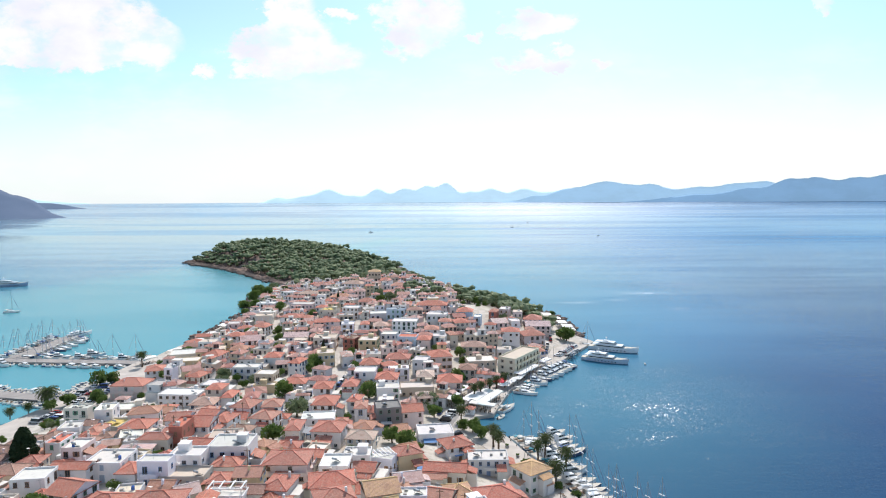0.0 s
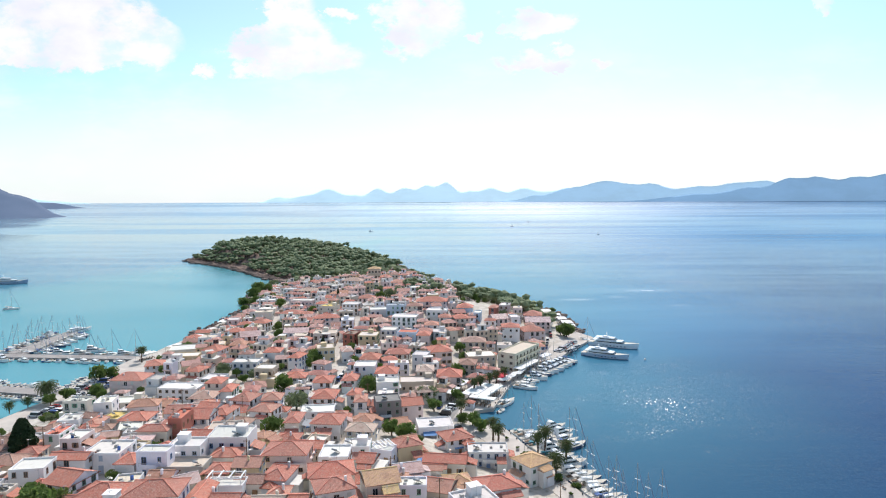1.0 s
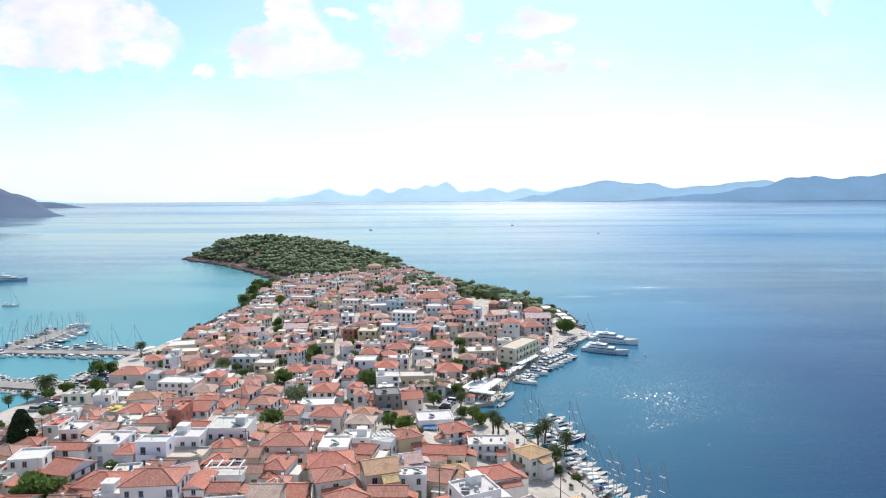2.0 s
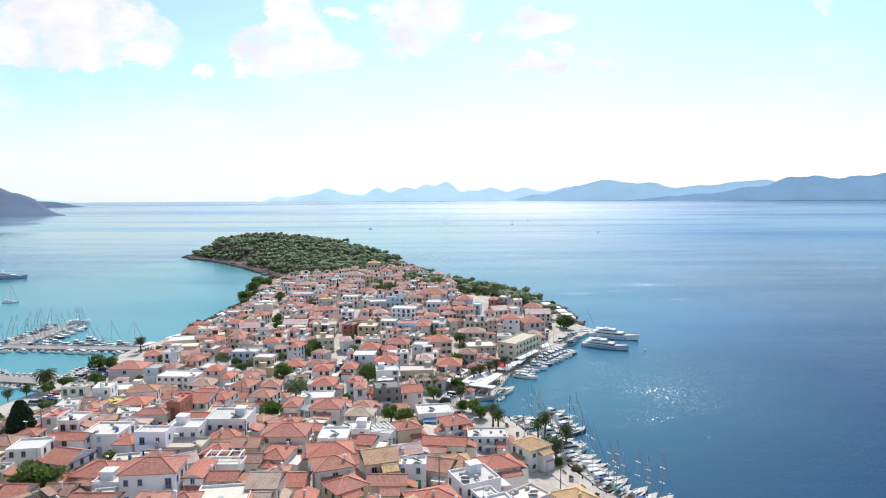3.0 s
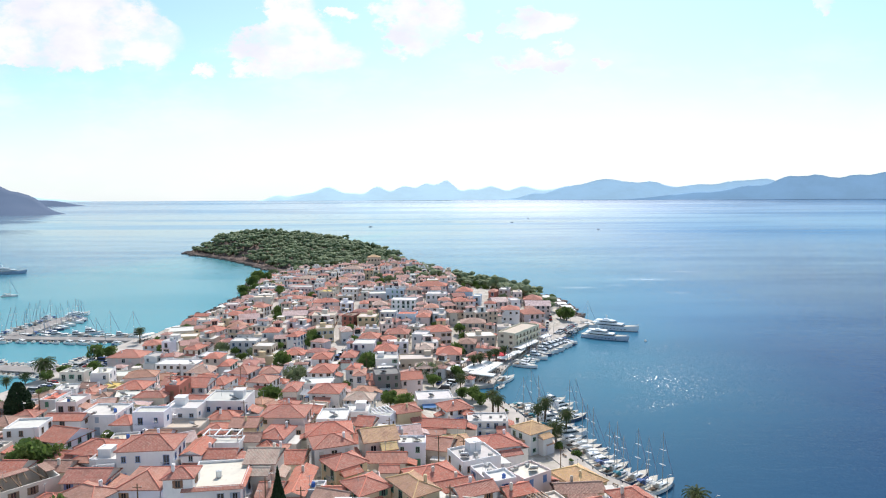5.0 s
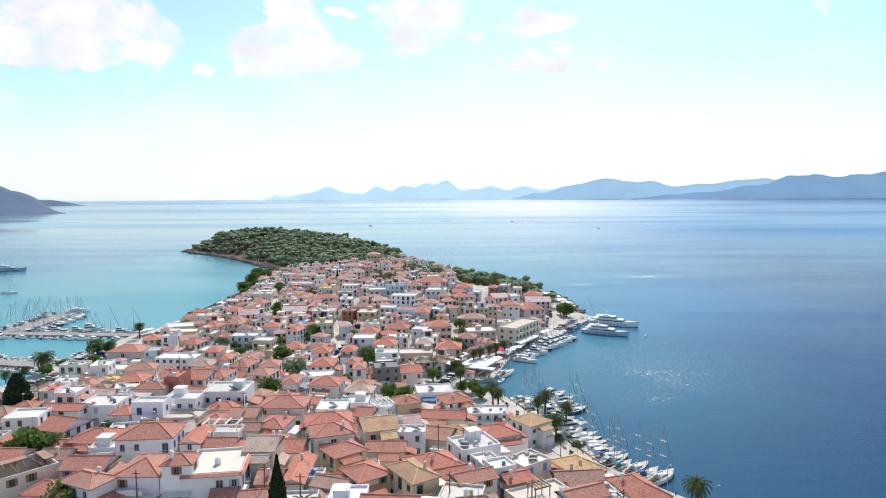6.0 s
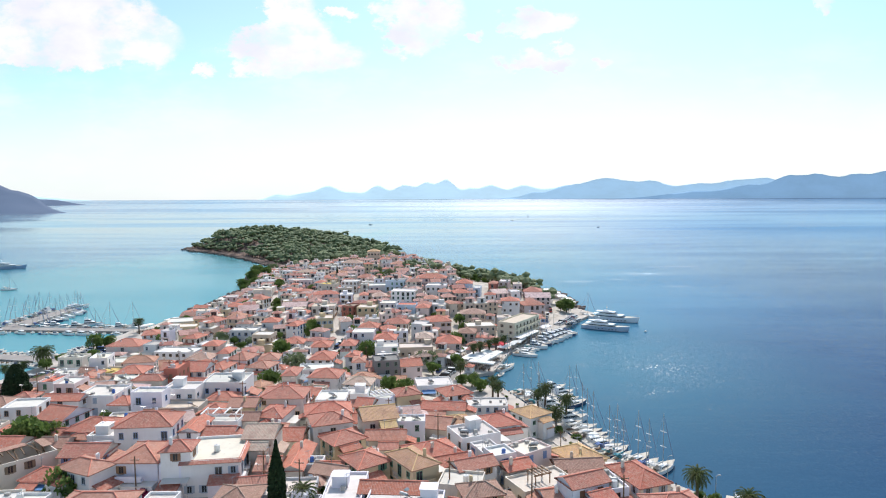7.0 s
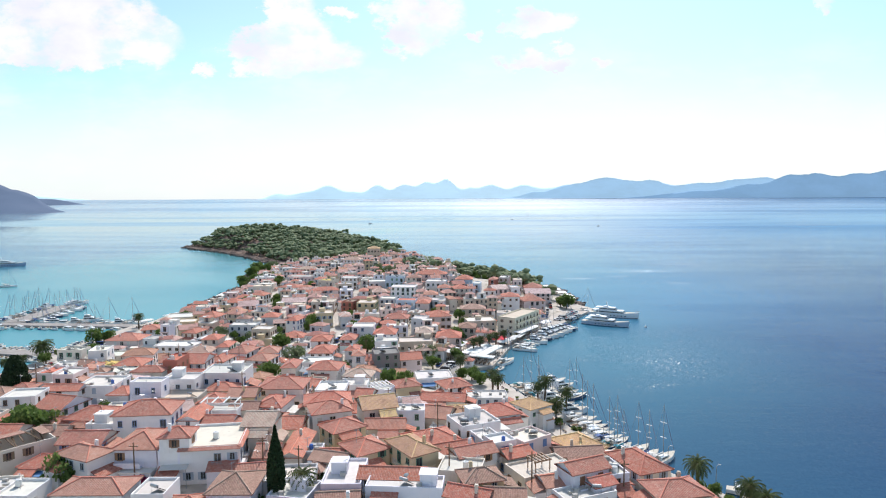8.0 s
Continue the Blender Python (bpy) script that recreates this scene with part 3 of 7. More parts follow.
for k, (points, width) in enumerate(LANES):
    ribbon(f"lane_{k + 1}", points, width, PAVING, "narrow pale concrete lane between houses")
ribbon("road_2", [(66, 400), (71.7, 424), (76, 462)], 5.5, ASPHALT, "worn grey road round the point")


def ridge_line(name, x0, x1, y, base, humps, mat, label, steps=120, deep=160):
    """A range of hills: crest heights from a few broad humps (middle, half-width, height)."""
    bm = bmesh.new()
    rows = []
    for i in range(steps + 1):
        x = x0 + (x1 - x0) * i / steps
        top = 0.0
        for m, w, h in humps:
            top += (h * math.exp(-1.6 * abs((x - m) / w) ** 1.7)) ** 3
        top = top ** (1 / 3)
        top *= min(1.0, (x1 - x) / (0.16 * (x1 - x0)), (x - x0) / (0.04 * (x1 - x0)))
        top += (noise.noise((x * 0.006, y, 0)) * 0.08 + noise.noise((x * 0.025, y, 4)) * 0.035) * top
        row = []
        for k in range(7):
            s = k / 6
            wob = noise.noise((x * 0.008, k * 0.7, y)) * 40 * math.sin(s * math.pi)
            row.append(bm.verts.new((x + wob, y + deep * s, base - 6 + (top + 6) * (s ** 0.75) * (1 + 0.15 * noise.noise((x * 0.02, s * 3, 9)) * (1 - s)))))
        row.append(bm.verts.new((x, y + deep * 1.02, base - 30)))
        rows.append(row)
    for a, b in zip(rows, rows[1:]):
        for k in range(7):
            bm.faces.new((a[k], b[k], b[k + 1], a[k + 1]))
    return tagged(new(name, mesh_of(name, bm, mat, smooth=True)), label, "hills", kind="structure")


K = 4.375   # metres at the far range for one pixel of the camera's view
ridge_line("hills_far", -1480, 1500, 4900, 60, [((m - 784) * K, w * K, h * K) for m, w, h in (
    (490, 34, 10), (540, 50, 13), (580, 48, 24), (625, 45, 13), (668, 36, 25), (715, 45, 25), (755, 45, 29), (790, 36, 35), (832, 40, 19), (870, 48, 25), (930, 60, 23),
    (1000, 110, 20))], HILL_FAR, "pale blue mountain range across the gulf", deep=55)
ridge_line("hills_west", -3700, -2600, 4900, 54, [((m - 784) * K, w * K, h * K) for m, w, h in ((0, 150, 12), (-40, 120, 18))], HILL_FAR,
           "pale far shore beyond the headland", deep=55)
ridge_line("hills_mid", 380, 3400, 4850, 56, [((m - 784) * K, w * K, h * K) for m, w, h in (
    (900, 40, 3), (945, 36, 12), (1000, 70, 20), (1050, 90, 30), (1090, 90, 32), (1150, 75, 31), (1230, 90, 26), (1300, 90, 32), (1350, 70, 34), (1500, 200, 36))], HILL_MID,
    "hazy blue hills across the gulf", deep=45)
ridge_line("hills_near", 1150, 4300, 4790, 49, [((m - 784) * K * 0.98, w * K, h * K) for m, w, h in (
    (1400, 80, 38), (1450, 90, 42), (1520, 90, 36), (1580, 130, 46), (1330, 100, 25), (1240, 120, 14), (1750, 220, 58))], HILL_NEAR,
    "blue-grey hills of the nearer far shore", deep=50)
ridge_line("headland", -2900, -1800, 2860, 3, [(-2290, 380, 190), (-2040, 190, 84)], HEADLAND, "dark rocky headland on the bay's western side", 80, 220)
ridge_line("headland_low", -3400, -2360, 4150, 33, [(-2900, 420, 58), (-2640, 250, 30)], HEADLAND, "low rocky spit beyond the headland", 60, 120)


# ---- houses ----
rng = random.Random(7)
FOOTPRINTS = []
FLATS = []      # flat roofs: the house, half sizes, height
SHUTTERS = [(0.16, 0.25, 0.45), (0.30, 0.18, 0.10), (0.62, 0.60, 0.57), (0.12, 0.25, 0.17), (0.36, 0.42, 0.50), (0.24, 0.13, 0.08)]


def relief(xs, zs, proud, glass):
    """A stepped plate against a wall that looks to -y: cells between the lines xs and zs, each standing proud by its own depth."""
    bm = bmesh.new()
    n, k = len(xs) - 1, len(zs) - 1

    def quad(a, b, c, d, slot=0):
        bm.faces.new([bm.verts.new(v) for v in (a, b, c, d)]).material_index = slot

    def at(i, j):
        return proud[k - 1 - j][i] if 0 <= i < n and 0 <= j < k else -0.02
    for j in range(k):
        for i in range(n):
            y = -at(i, j)
            if y < 0.019:
                quad((xs[i], y, zs[j]), (xs[i + 1], y, zs[j]), (xs[i + 1], y, zs[j + 1]), (xs[i], y, zs[j + 1]), 1 if glass and at(i, j) == 0.015 else 0)
    for j in range(k):
        for i in range(n + 1):
            a, b = -at(i - 1, j), -at(i, j)
            if a != b:
                quad((xs[i], a, zs[j]), (xs[i], b, zs[j]), (xs[i], b, zs[j + 1]), (xs[i], a, zs[j + 1]))
    for j in range(k + 1):
        for i in range(n):
            a, b = -at(i, j - 1), -at(i, j)
            if a != b:
                quad((xs[i], a, zs[j]), (xs[i + 1], a, zs[j]), (xs[i + 1], b, zs[j]), (xs[i], b, zs[j]))
    bmesh.ops.remove_doubles(bm, verts=bm.verts[:], dist=0.0005)
    bmesh.ops.recalc_face_normals(bm, faces=bm.faces[:])
    return bm


def window_mesh(w, h, mode, glass):
    """A window's frame with a sill; its shutters closed with slats, folded open against the wall, or none."""
    a, e, o = w / 2, 0.09, -0.02
    if mode == "shut":
        xs = [-a - 0.08, -a, -a + e, -0.03, 0.03, a - e, a, a + 0.08]
        zs = [-0.08, 0, e] + [e + (h - 2 * e) * q for q in (0.2, 0.25, 0.45, 0.5, 0.7, 0.75, 1.0)] + [h]
        rows = [[o, 0.07, 0.07, 0.07, 0.07, 0.07, o]]
        for q in range(7):
            s = 0.05 if q % 2 == 0 else 0.02
            rows.append([o, 0.07, s, 0.06, s, 0.07, o])
        rows += [[o, 0.07, 0.07, 0.07, 0.07, 0.07, o], [0.13] * 7]
    elif mode == "plain":
        xs = [-a - 0.08, -a, -a + e, -0.03, 0.03, a - e, a, a + 0.08]
        zs = [-0.08, 0, e, h - e, h]
        rows = [[o, 0.07, 0.07, 0.07, 0.07, 0.07, o], [o, 0.07, 0.015, 0.06, 0.015, 0.07, o], [o, 0.07, 0.07, 0.07, 0.07, 0.07, o], [0.13] * 7]
    else:
        leaf = a * 0.85
        xs = [-a - leaf, -a - 0.04, -a, -a + e, -0.03, 0.03, a - e, a, a + 0.04, a + leaf]
        zs = [-0.08, 0, e, h - e, h]
        rows = [[0.05, 0.03, 0.07, 0.07, 0.07, 0.07, 0.07, 0.03, 0.05], [0.05, 0.03, 0.07, 0.015, 0.06, 0.015, 0.07, 0.03, 0.05],
                [0.05, 0.03, 0.07, 0.07, 0.07, 0.07, 0.07, 0.03, 0.05], [o, 0.13, 0.13, 0.13, 0.13, 0.13, 0.13, 0.13, o]]
    return mesh_of("window", relief(xs, zs, rows, glass), FRAME, GLASS)


def pane_mesh(w, h):
    bm = bmesh.new()
    box(bm, -w / 2 + 0.08, w / 2 - 0.08, -0.03, 0.01, 0.08, h - 0.08)
    return mesh_of("pane", bm, GLASS)


WIN = [(window_mesh(0.95, 1.35, "shut", False), None), (window_mesh(0.95, 1.35, "open", False), pane_mesh(0.95, 1.35)),
       (window_mesh(1.25, 2.1, "plain", False), pane_mesh(1.25, 2.1)), (window_mesh(1.1, 1.1, "plain", False), pane_mesh(1.1, 1.1)),
       (window_mesh(0.9, 1.3, "plain", False), pane_mesh(0.9, 1.3))]
# the widest one is a dark pane in place of a shaded loggia
WIN_FAR = [window_mesh(1.05, 1.4, "shut", True), window_mesh(1.15, 1.45, "open", True), window_mesh(1.5, 2.15, "plain", True), window_mesh(1.2, 1.2, "plain", True),
           window_mesh(1.05, 1.45, "plain", True), window_mesh(2.7, 2.1, "plain", True)]


def railing_mesh(w=1.8, bars=9):
    """Upright bars between a foot rail and a hand rail."""
    xs, row = [], []
    for k in range(bars):
        u = -w / 2 + w * k / (bars - 1)
        xs += [u - 0.018, u + 0.018]
        row += [0.02, -0.02]
    return mesh_of("railing", relief(xs, [0.03, 0.08, 0.88, 0.94], [[0.03] * (len(xs) - 1), row[:-1], [0.03] * (len(xs) - 1)], False), FRAME)


RAILING = railing_mesh()


def door_mesh():
    bm = bmesh.new()
    box(bm, -0.5, 0.5, -0.06, 0.02, 0, 2.15)
    for x0, x1 in ((-0.4, -0.06), (0.06, 0.4)):
        for z0, z1 in ((0.2, 0.95), (1.1, 1.95)):
            box(bm, x0, x1, -0.09, -0.06, z0, z1)
    box(bm, -0.62, -0.5, -0.1, 0.02, 0, 2.27)
    box(bm, 0.5, 0.62, -0.1, 0.02, 0, 2.27)
    box(bm, -0.5, 0.5, -0.1, 0.02, 2.15, 2.27)
    return mesh_of("door", bm, FRAME)


DOOR = door_mesh()


def heater_meshes():
    """A solar water heater: a drum over a sloping collector on a stand."""
    a, b, c = bmesh.new(), bmesh.new(), bmesh.new()
    tube(a, [(-0.75, 0.45, 1.25), (-0.7, 0.45, 1.25), (0.7, 0.45, 1.25), (0.75, 0.45, 1.25)], [0.12, 0.27, 0.27, 0.12], 10)
    box(b, -0.9, 0.9, -0.85, 0.85, -0.05, 0.05, pose(0, -0.25, 0.62, 35))
    tube(c, [(-0.7, 0.45, 0), (-0.7, 0.45, 1.0), (0.7, 0.45, 1.0), (0.7, 0.45, 0)], [0.03] * 4, 4)
    return mesh_of("tank", a, STEEL), mesh_of("collector", b, GLASS), mesh_of("stand", c, STEEL)


HEATER = heater_meshes()


def chimney_mesh():
    bm = bmesh.new()
    box(bm, -0.24, 0.24, -0.22, 0.22, -0.8, 0.7)
    box(bm, -0.29, 0.29, -0.27, 0.27, 0.7, 0.78)
    box(bm, -0.17, 0.17, -0.16, 0.16, 0.78, 0.95)
    box(bm, -0.25, 0.25, -0.23, 0.23, 0.95, 1.0)
    return mesh_of("chimney", bm, PLASTER)


CHIMNEY = chimney_mesh()


def antenna_mesh():
    bm = bmesh.new()
    tube(bm, [(0, 0, 0), (0, 0, 2.6)], [0.04, 0.03], 4)
    tube(bm, [(-0.6, 0, 2.4), (0.6, 0, 2.4)], [0.025, 0.025], 4)
    for k in range(5):
        x = -0.5 + 0.25 * k
        tube(bm, [(x, -0.3, 2.42), (x, 0.3, 2.42)], [0.018, 0.018], 3)
    return mesh_of("antenna", bm, STEEL)


ANTENNA = antenna_mesh()


def tiled_roof(w, d, kind, pitch, thick=0.14):
    """Hip (H), gable along the width (G), gable along the depth (g) or pyramid (P), the eaves at height 0, with tile coordinates in metres."""
    o = 0.38
    a, b = w / 2 + o, d / 2 + o
    bm = bmesh.new()
    uv = bm.loops.layers.uv.new("uv")
    if kind == "g":
        a, b = b, a
    rise = pitch * min(a, b) if kind in "HP" else pitch * b
    if kind == "P":
        run = 0.0
        rise = pitch * min(a, b)
    elif kind == "H":
        run = abs(a - b)
    else:
        run = a
    turned = kind == "H" and b > a
    if turned:
        a, b = b, a
    low = -o * pitch
    e = [(-a, -b, low), (a, -b, low), (a, b, low), (-a, b, low)]
    r = [(-run, 0, low + rise), (run, 0, low + rise)]
    faces = [([e[0], e[1], r[1], r[0]], (1, 0)), ([e[2], e[3], r[0], r[1]], (1, 0))]
    if kind in "HP":
        faces += [([e[1], e[2], r[1]], (0, 1)), ([e[3], e[0], r[0]], (0, 1))]
    swap = turned or kind == "g"
    turn = (lambda p: Vector((-p[1], p[0], p[2]))) if swap else Vector
    slope = math.hypot(1, pitch)
    for pts, along in faces:
        if kind == "P" and len(pts) == 4:
            pts = pts[:3]
        vs = [bm.verts.new(turn(p)) for p in pts]
        f = bm.faces.new(vs)
        for loop, p in zip(f.loops, pts):
            if along == (1, 0):
                loop[uv].uv = (p[0], (p[1] + b) * slope)
            else:
                loop[uv].uv = (p[1], (a - abs(p[0])) * slope)
    # underside and fascia
    es = [turn(p) for p in e]
    low_vs = [bm.verts.new(p - Vector((0, 0, thick))) for p in es]
    top_vs = [bm.verts.new(p) for p in es]
    bm.faces.new(low_vs[::-1])
    for i in range(4):
        bm.faces.new((low_vs[i], low_vs[(i + 1) % 4], top_vs[(i + 1) % 4], top_vs[i]))
    caps = bmesh.new()
    lines = [(r[0], r[1])] if run > 0.05 else []
    if kind in "HP":
        lines += [(e[0], r[0]), (e[3], r[0]), (e[1], r[1]), (e[2], r[1])]
    for p, q in lines:
        tube(caps, [turn(p) + Vector((0, 0, 0.02)), turn(q) + Vector((0, 0, 0.02))], [0.11, 0.11], 5)
    return bm, caps, rise + low


SITES = []


def house(x, y, yaw, w, d, h, kind, wall, roof, ruin=False, bare=False, extra=True):
    """A town house: plastered walls, a roof, windows, a door, what stands on the roof."""
    near = y < 215
    mid = y < 330
    z = float(ground(x, y))
    FOOTPRINTS.append((x, y, w, d, yaw))
    storeys = 1 if h < 4.8 else 2 if h < 7.6 else 3
    shape = {"F": "with a flat roof", "P": "with a pyramid roof"}.get(kind, "with a hipped roof" if kind == "H" else "with a gabled roof")
    words = f"{COLOUR_WORDS[wall]} {('one', 'two', 'three')[storeys - 1]}-storey house {shape}, {ROOF_WORDS[roof]}"
    if ruin:
        words = "roofless derelict stone house with broken beams"
    top = thing("house", pose(x, y, z, 0, 0, yaw), words, "house", "town houses")
    tone = rng.uniform(0.92, 1.04)
    paint = tuple(min(c * tone, 0.84) for c in wall)
    tone = rng.uniform(0.85, 1.12)
    clay = tuple(min(c * tone * rng.uniform(0.97, 1.03), 0.80) for c in roof)
    a, b = w / 2, d / 2
    if y < 285 and not ruin:
        SITES.append((top, x, y, yaw, a, b, h, paint, clay if kind != "F" else RED))
    bm = bmesh.new()
    if kind == "F":
        p, t = (0.45 if not ruin else 0.2), 0.2
        for x0, x1, y0, y1 in ((-a, a, -b, -b + t), (-a, a, b - t, b), (-a, -a + t, -b + t, b - t), (a - t, a, -b + t, b - t)):
            box(bm, x0, x1, y0, y1, -3.0, h + p)
        part("wall", bm, PLASTER, top, colour=paint)
        bm = bmesh.new()
        box(bm, -a + t, a - t, -b + t, b - t, h - 0.25 - (3.2 if ruin else 0), h - (3.0 if ruin else 0))
        part("roof", bm, FLATROOF, top, colour=clay)
        if not ruin and near:
            FLATS.append((x, y, yaw, a - 0.9, b - 0.9, z + h))
        if ruin:
            for k in range(11):
                bm = bmesh.new()
                q = -a + 0.5 + k * (w - 1) / 10
                tube(bm, [(q, b, h + 0.1), (q + rng.uniform(-0.8, 0.8), -b * rng.uniform(-0.2, 0.9), h + rng.uniform(-1.6, 1.2))], [0.15, 0.12], 5)
                part("roof_beam", bm, WOOD, top, "broken timber rafter")
            for x0, x1, y0, y1 in ((-a - 0.3, a * 0.5, b - 1.6, b + 0.3), (-a - 0.3, -a + 1.7, -b - 0.3, b - 1.6), (a - 1.3, a + 0.3, -b * 0.2, b + 0.3)):
                bm = bmesh.new()
                uv = bm.loops.layers.uv.new("uv")
                box(bm, x0, x1, y0, y1, h + 0.21, h + 0.36)
                for f in bm.faces:
                    for loop in f.loops:
                        loop[uv].uv = loop.vert.co.xy
                part("roof_remnant", bm, TILES, top, "remnant of an old tiled roof", colour=BROWN)
    else:
        box(bm, -a, a, -b, b, -3.0, h)
        pitch = rng.uniform(0.36, 0.46)
        if kind in "Gg":
            half, run = (b, a) if kind == "G" else (a, b)
            for s in (-1, 1):
                q = [(s * run, -half, h), (s * run, half, h), (s * run, 0, h + half * pitch)]
                if kind == "g":
                    q = [(v, u, k) for u, v, k in q]
                f = [bm.verts.new(v) for v in q]
                bm.faces.new(f)
                bm.faces.new([bm.verts.new((v[0] * 0.98, v[1] * 0.98, v[2])) for v in q][::-1])
        part("wall", bm, PLASTER, top, colour=paint)
        rb, caps, peak = tiled_roof(w, d, kind, pitch)
        part("roof", rb, TILES, top, colour=clay, at=Matrix.Translation((0, 0, h + 0.03)))
        if mid:
            part("ridge_tiles", caps, RIDGE, top, "lighter mortared ridge tiles", colour=tuple(min(c * 1.15 + 0.05, 0.8) for c in clay), at=Matrix.Translation((0, 0, h + 0.05)))
        else:
            caps.free()
    if bare:
        return top
    # openings, storey by storey, on the walls that face the bay side and the flanks
    hue = rng.choice(SHUTTERS)
    style = rng.choice([0, 1, 3, 4, 4, 4])
    each = h / storeys
    sides = [(w, pose(0, -b, 0), True), (d, pose(-a, 0, 0, 0, 0, -90), x > -20), (d, pose(a, 0, 0, 0, 0, 90), x < 20)]
    for length, m, show in sides:
        n = int((length - 0.7) / (2.3 if mid else 2.5))
        if not show or n < 1:
            continue
        for s in range(storeys):
            for k in range(n):
                if rng.random() < (0.2 if mid else 0.15):
                    continue
                q = -length / 2 + length * (k + 0.5) / n
                if s == 0 and k == n // 2 and near and length == w:
                    part("door", DOOR, None, top, colour=hue, at=m @ Matrix.Translation((q, 0, 0.05)))
                    continue
                tall = s > 0 and rng.random() < (0.25 if mid else 0.5)
                frame_data, pane_data = WIN[2 if tall else style]
                at = m @ Matrix.Translation((q, 0, s * each + (0.25 if tall else 1.0)))
                if y > 222:
                    frame_data, pane_data = WIN_FAR[2 if tall else style], None
                ob = part("window", frame_data, None, top, colour=hue if not ruin else (0.2, 0.15, 0.1), at=at)
                if pane_data:
                    part("pane", pane_data, None, ob)
                if tall and mid:
                    bm = bmesh.new()
                    box(bm, -0.95, 0.95, -0.95, 0, -0.16, -0.04)
                    ledge = part("balcony", bm, PLASTER, top, colour=paint, at=at)
                    part("railing", RAILING, None, ledge, "thin iron balcony railing", colour=(0.35, 0.35, 0.36), at=Matrix.Translation((0, -0.9, -0.04)))
    if storeys > 1 and rng.random() < (0.55 if not mid else 0.25) and not ruin and w > 4.5:
        # a balcony along the upper floor
        wide, deep, z0 = w * rng.uniform(0.5, 0.9), rng.uniform(1.0, 1.4), each * (storeys - 1)
        u = rng.uniform(-1, 1) * (w - wide) / 2
        bm = bmesh.new()
        prism(bm, [(u - wide / 2, -b - deep), (u + wide / 2, -b - deep), (u + wide / 2, -b), (u - wide / 2, -b)], z0 - 0.16, z0)
        slab_part = part("balcony_slab", bm, PLASTER, top, colour=paint)
        bm = bmesh.new()
        box(bm, u - wide / 2, u + wide / 2, -b - deep, -b - deep + 0.08, z0, z0 + 0.9)
        part("parapet", bm, PLASTER, slab_part, colour=tuple(c * 0.97 for c in paint))
    if kind in "HG" and y < 235 and w > 5.5 and not ruin and rng.random() < 0.45:
        # a lower wing under a roof of its own
        side, wing, low = rng.choice((-1, 1)), rng.uniform(2.4, 3.6), h * rng.uniform(0.68, 0.86)
        u, v, long = side * rng.uniform(0.05, 0.3) * w, -b - wing / 2 + 0.8, rng.uniform(0.4, 0.6) * w
        bm = bmesh.new()
        box(bm, u - long / 2, u + long / 2, v - wing / 2, v + wing / 2, -3.0, low)
        part("wing_wall", bm, PLASTER, top, colour=paint)
        rb, caps, _ = tiled_roof(long, wing, rng.choice("HG"), 0.38)
        part("wing_roof", rb, TILES, top, colour=tuple(c * rng.uniform(0.85, 1.1) for c in clay), at=Matrix.Translation((0, 0, low + 0.03)) @ Matrix.Translation((u, v, 0)))
        part("ridge_tiles", caps, RIDGE, top, "lighter mortared ridge tiles", colour=tuple(min(c * 1.15 + 0.05, 0.8) for c in clay), at=Matrix.Translation((u, v, low + 0.05)))
    if not extra:
        return top
    if kind == "F" and not ruin:
        if w > 5 and d > 4.4 and rng.random() < 0.3:
            bm = bmesh.new()
            u, v = rng.uniform(-a + 1.8, a - 1.8), rng.uniform(0, b - 1.6)
            box(bm, u - 1.3, u + 1.3, v - 1.2, v + 1.2, h - 0.1, h + 1.9)
            box(bm, u - 1.45, u + 1.45, v - 1.35, v + 1.35, h + 1.9, h + 2.02)
            part("stair_head", bm, PLASTER, top, colour=paint)
        if rng.random() < 0.55:
            at = pose(rng.uniform(-a + 1.2, a - 1.2), rng.uniform(-b + 1.2, 0), h, 0, 0, 150)
            tank, collector, stand = HEATER
            ob = part("water_heater", tank, None, top, "solar water heater drum", at=at)
            part("collector", collector, None, ob)
            part("stand", stand, None, ob)
        if near and rng.random() < 0.5:
            for k in range(rng.randint(2, 4)):
                bm = bmesh.new()
                u, v = rng.uniform(-a + 0.7, a - 0.7), rng.uniform(-b + 0.7, b - 0.7)
                box(bm, u - 0.4, u + 0.4, v - 0.3, v + 0.3, h, h + rng.uniform(0.4, 0.9))
                part("air_conditioner", bm, CONCRETE, top)
    elif not ruin and mid and rng.random() < 0.45:
        part("chimney", CHIMNEY, None, top, colour=paint, at=Matrix.Translation((rng.uniform(-a * 0.6, a * 0.6), b * rng.choice([-0.4, 0.4]), h + 0.9)))
    if near and rng.random() < 0.4:
        part("antenna", ANTENNA, None, top, at=pose(rng.uniform(-a * 0.5, a * 0.5), rng.uniform(-b * 0.3, b * 0.3), h + (0.6 if kind != "F" else 0), 0, 0, rng.uniform(0, 180)))
    return top


# houses placed by pixel readings in the camera's view: middle, turn, width, depth, eaves height, roof shape, paint,
# roof colour
house(-54.4, 97.6, 0, 10.8, 6.0, 4.2, 'H', WHITE, RED)
house(-44.8, 96.9, 0, 5.0, 6.0, 4.0, 'F', WHITE, PALE)
house(-32.8, 98.8, 0, 6.9, 8.0, 4.3, 'P', SHADE_LILAC, BROWN)
house(-66.8, 98.6, 0, 5.3, 6.3, 3.0, 'F', WHITE, PALE)
house(-77.8, 112.1, 50, 12.0, 8.0, 5.5, 'F', CREAM, BROWN, ruin=True)
house(-61.4, 106.8, -24, 7.8, 5.1, 6.0, 'H', WHITE, RED)
house(-53.3, 112.0, 0, 7.6, 9.0, 6.3, 'H', SHADE_LILAC, RED)
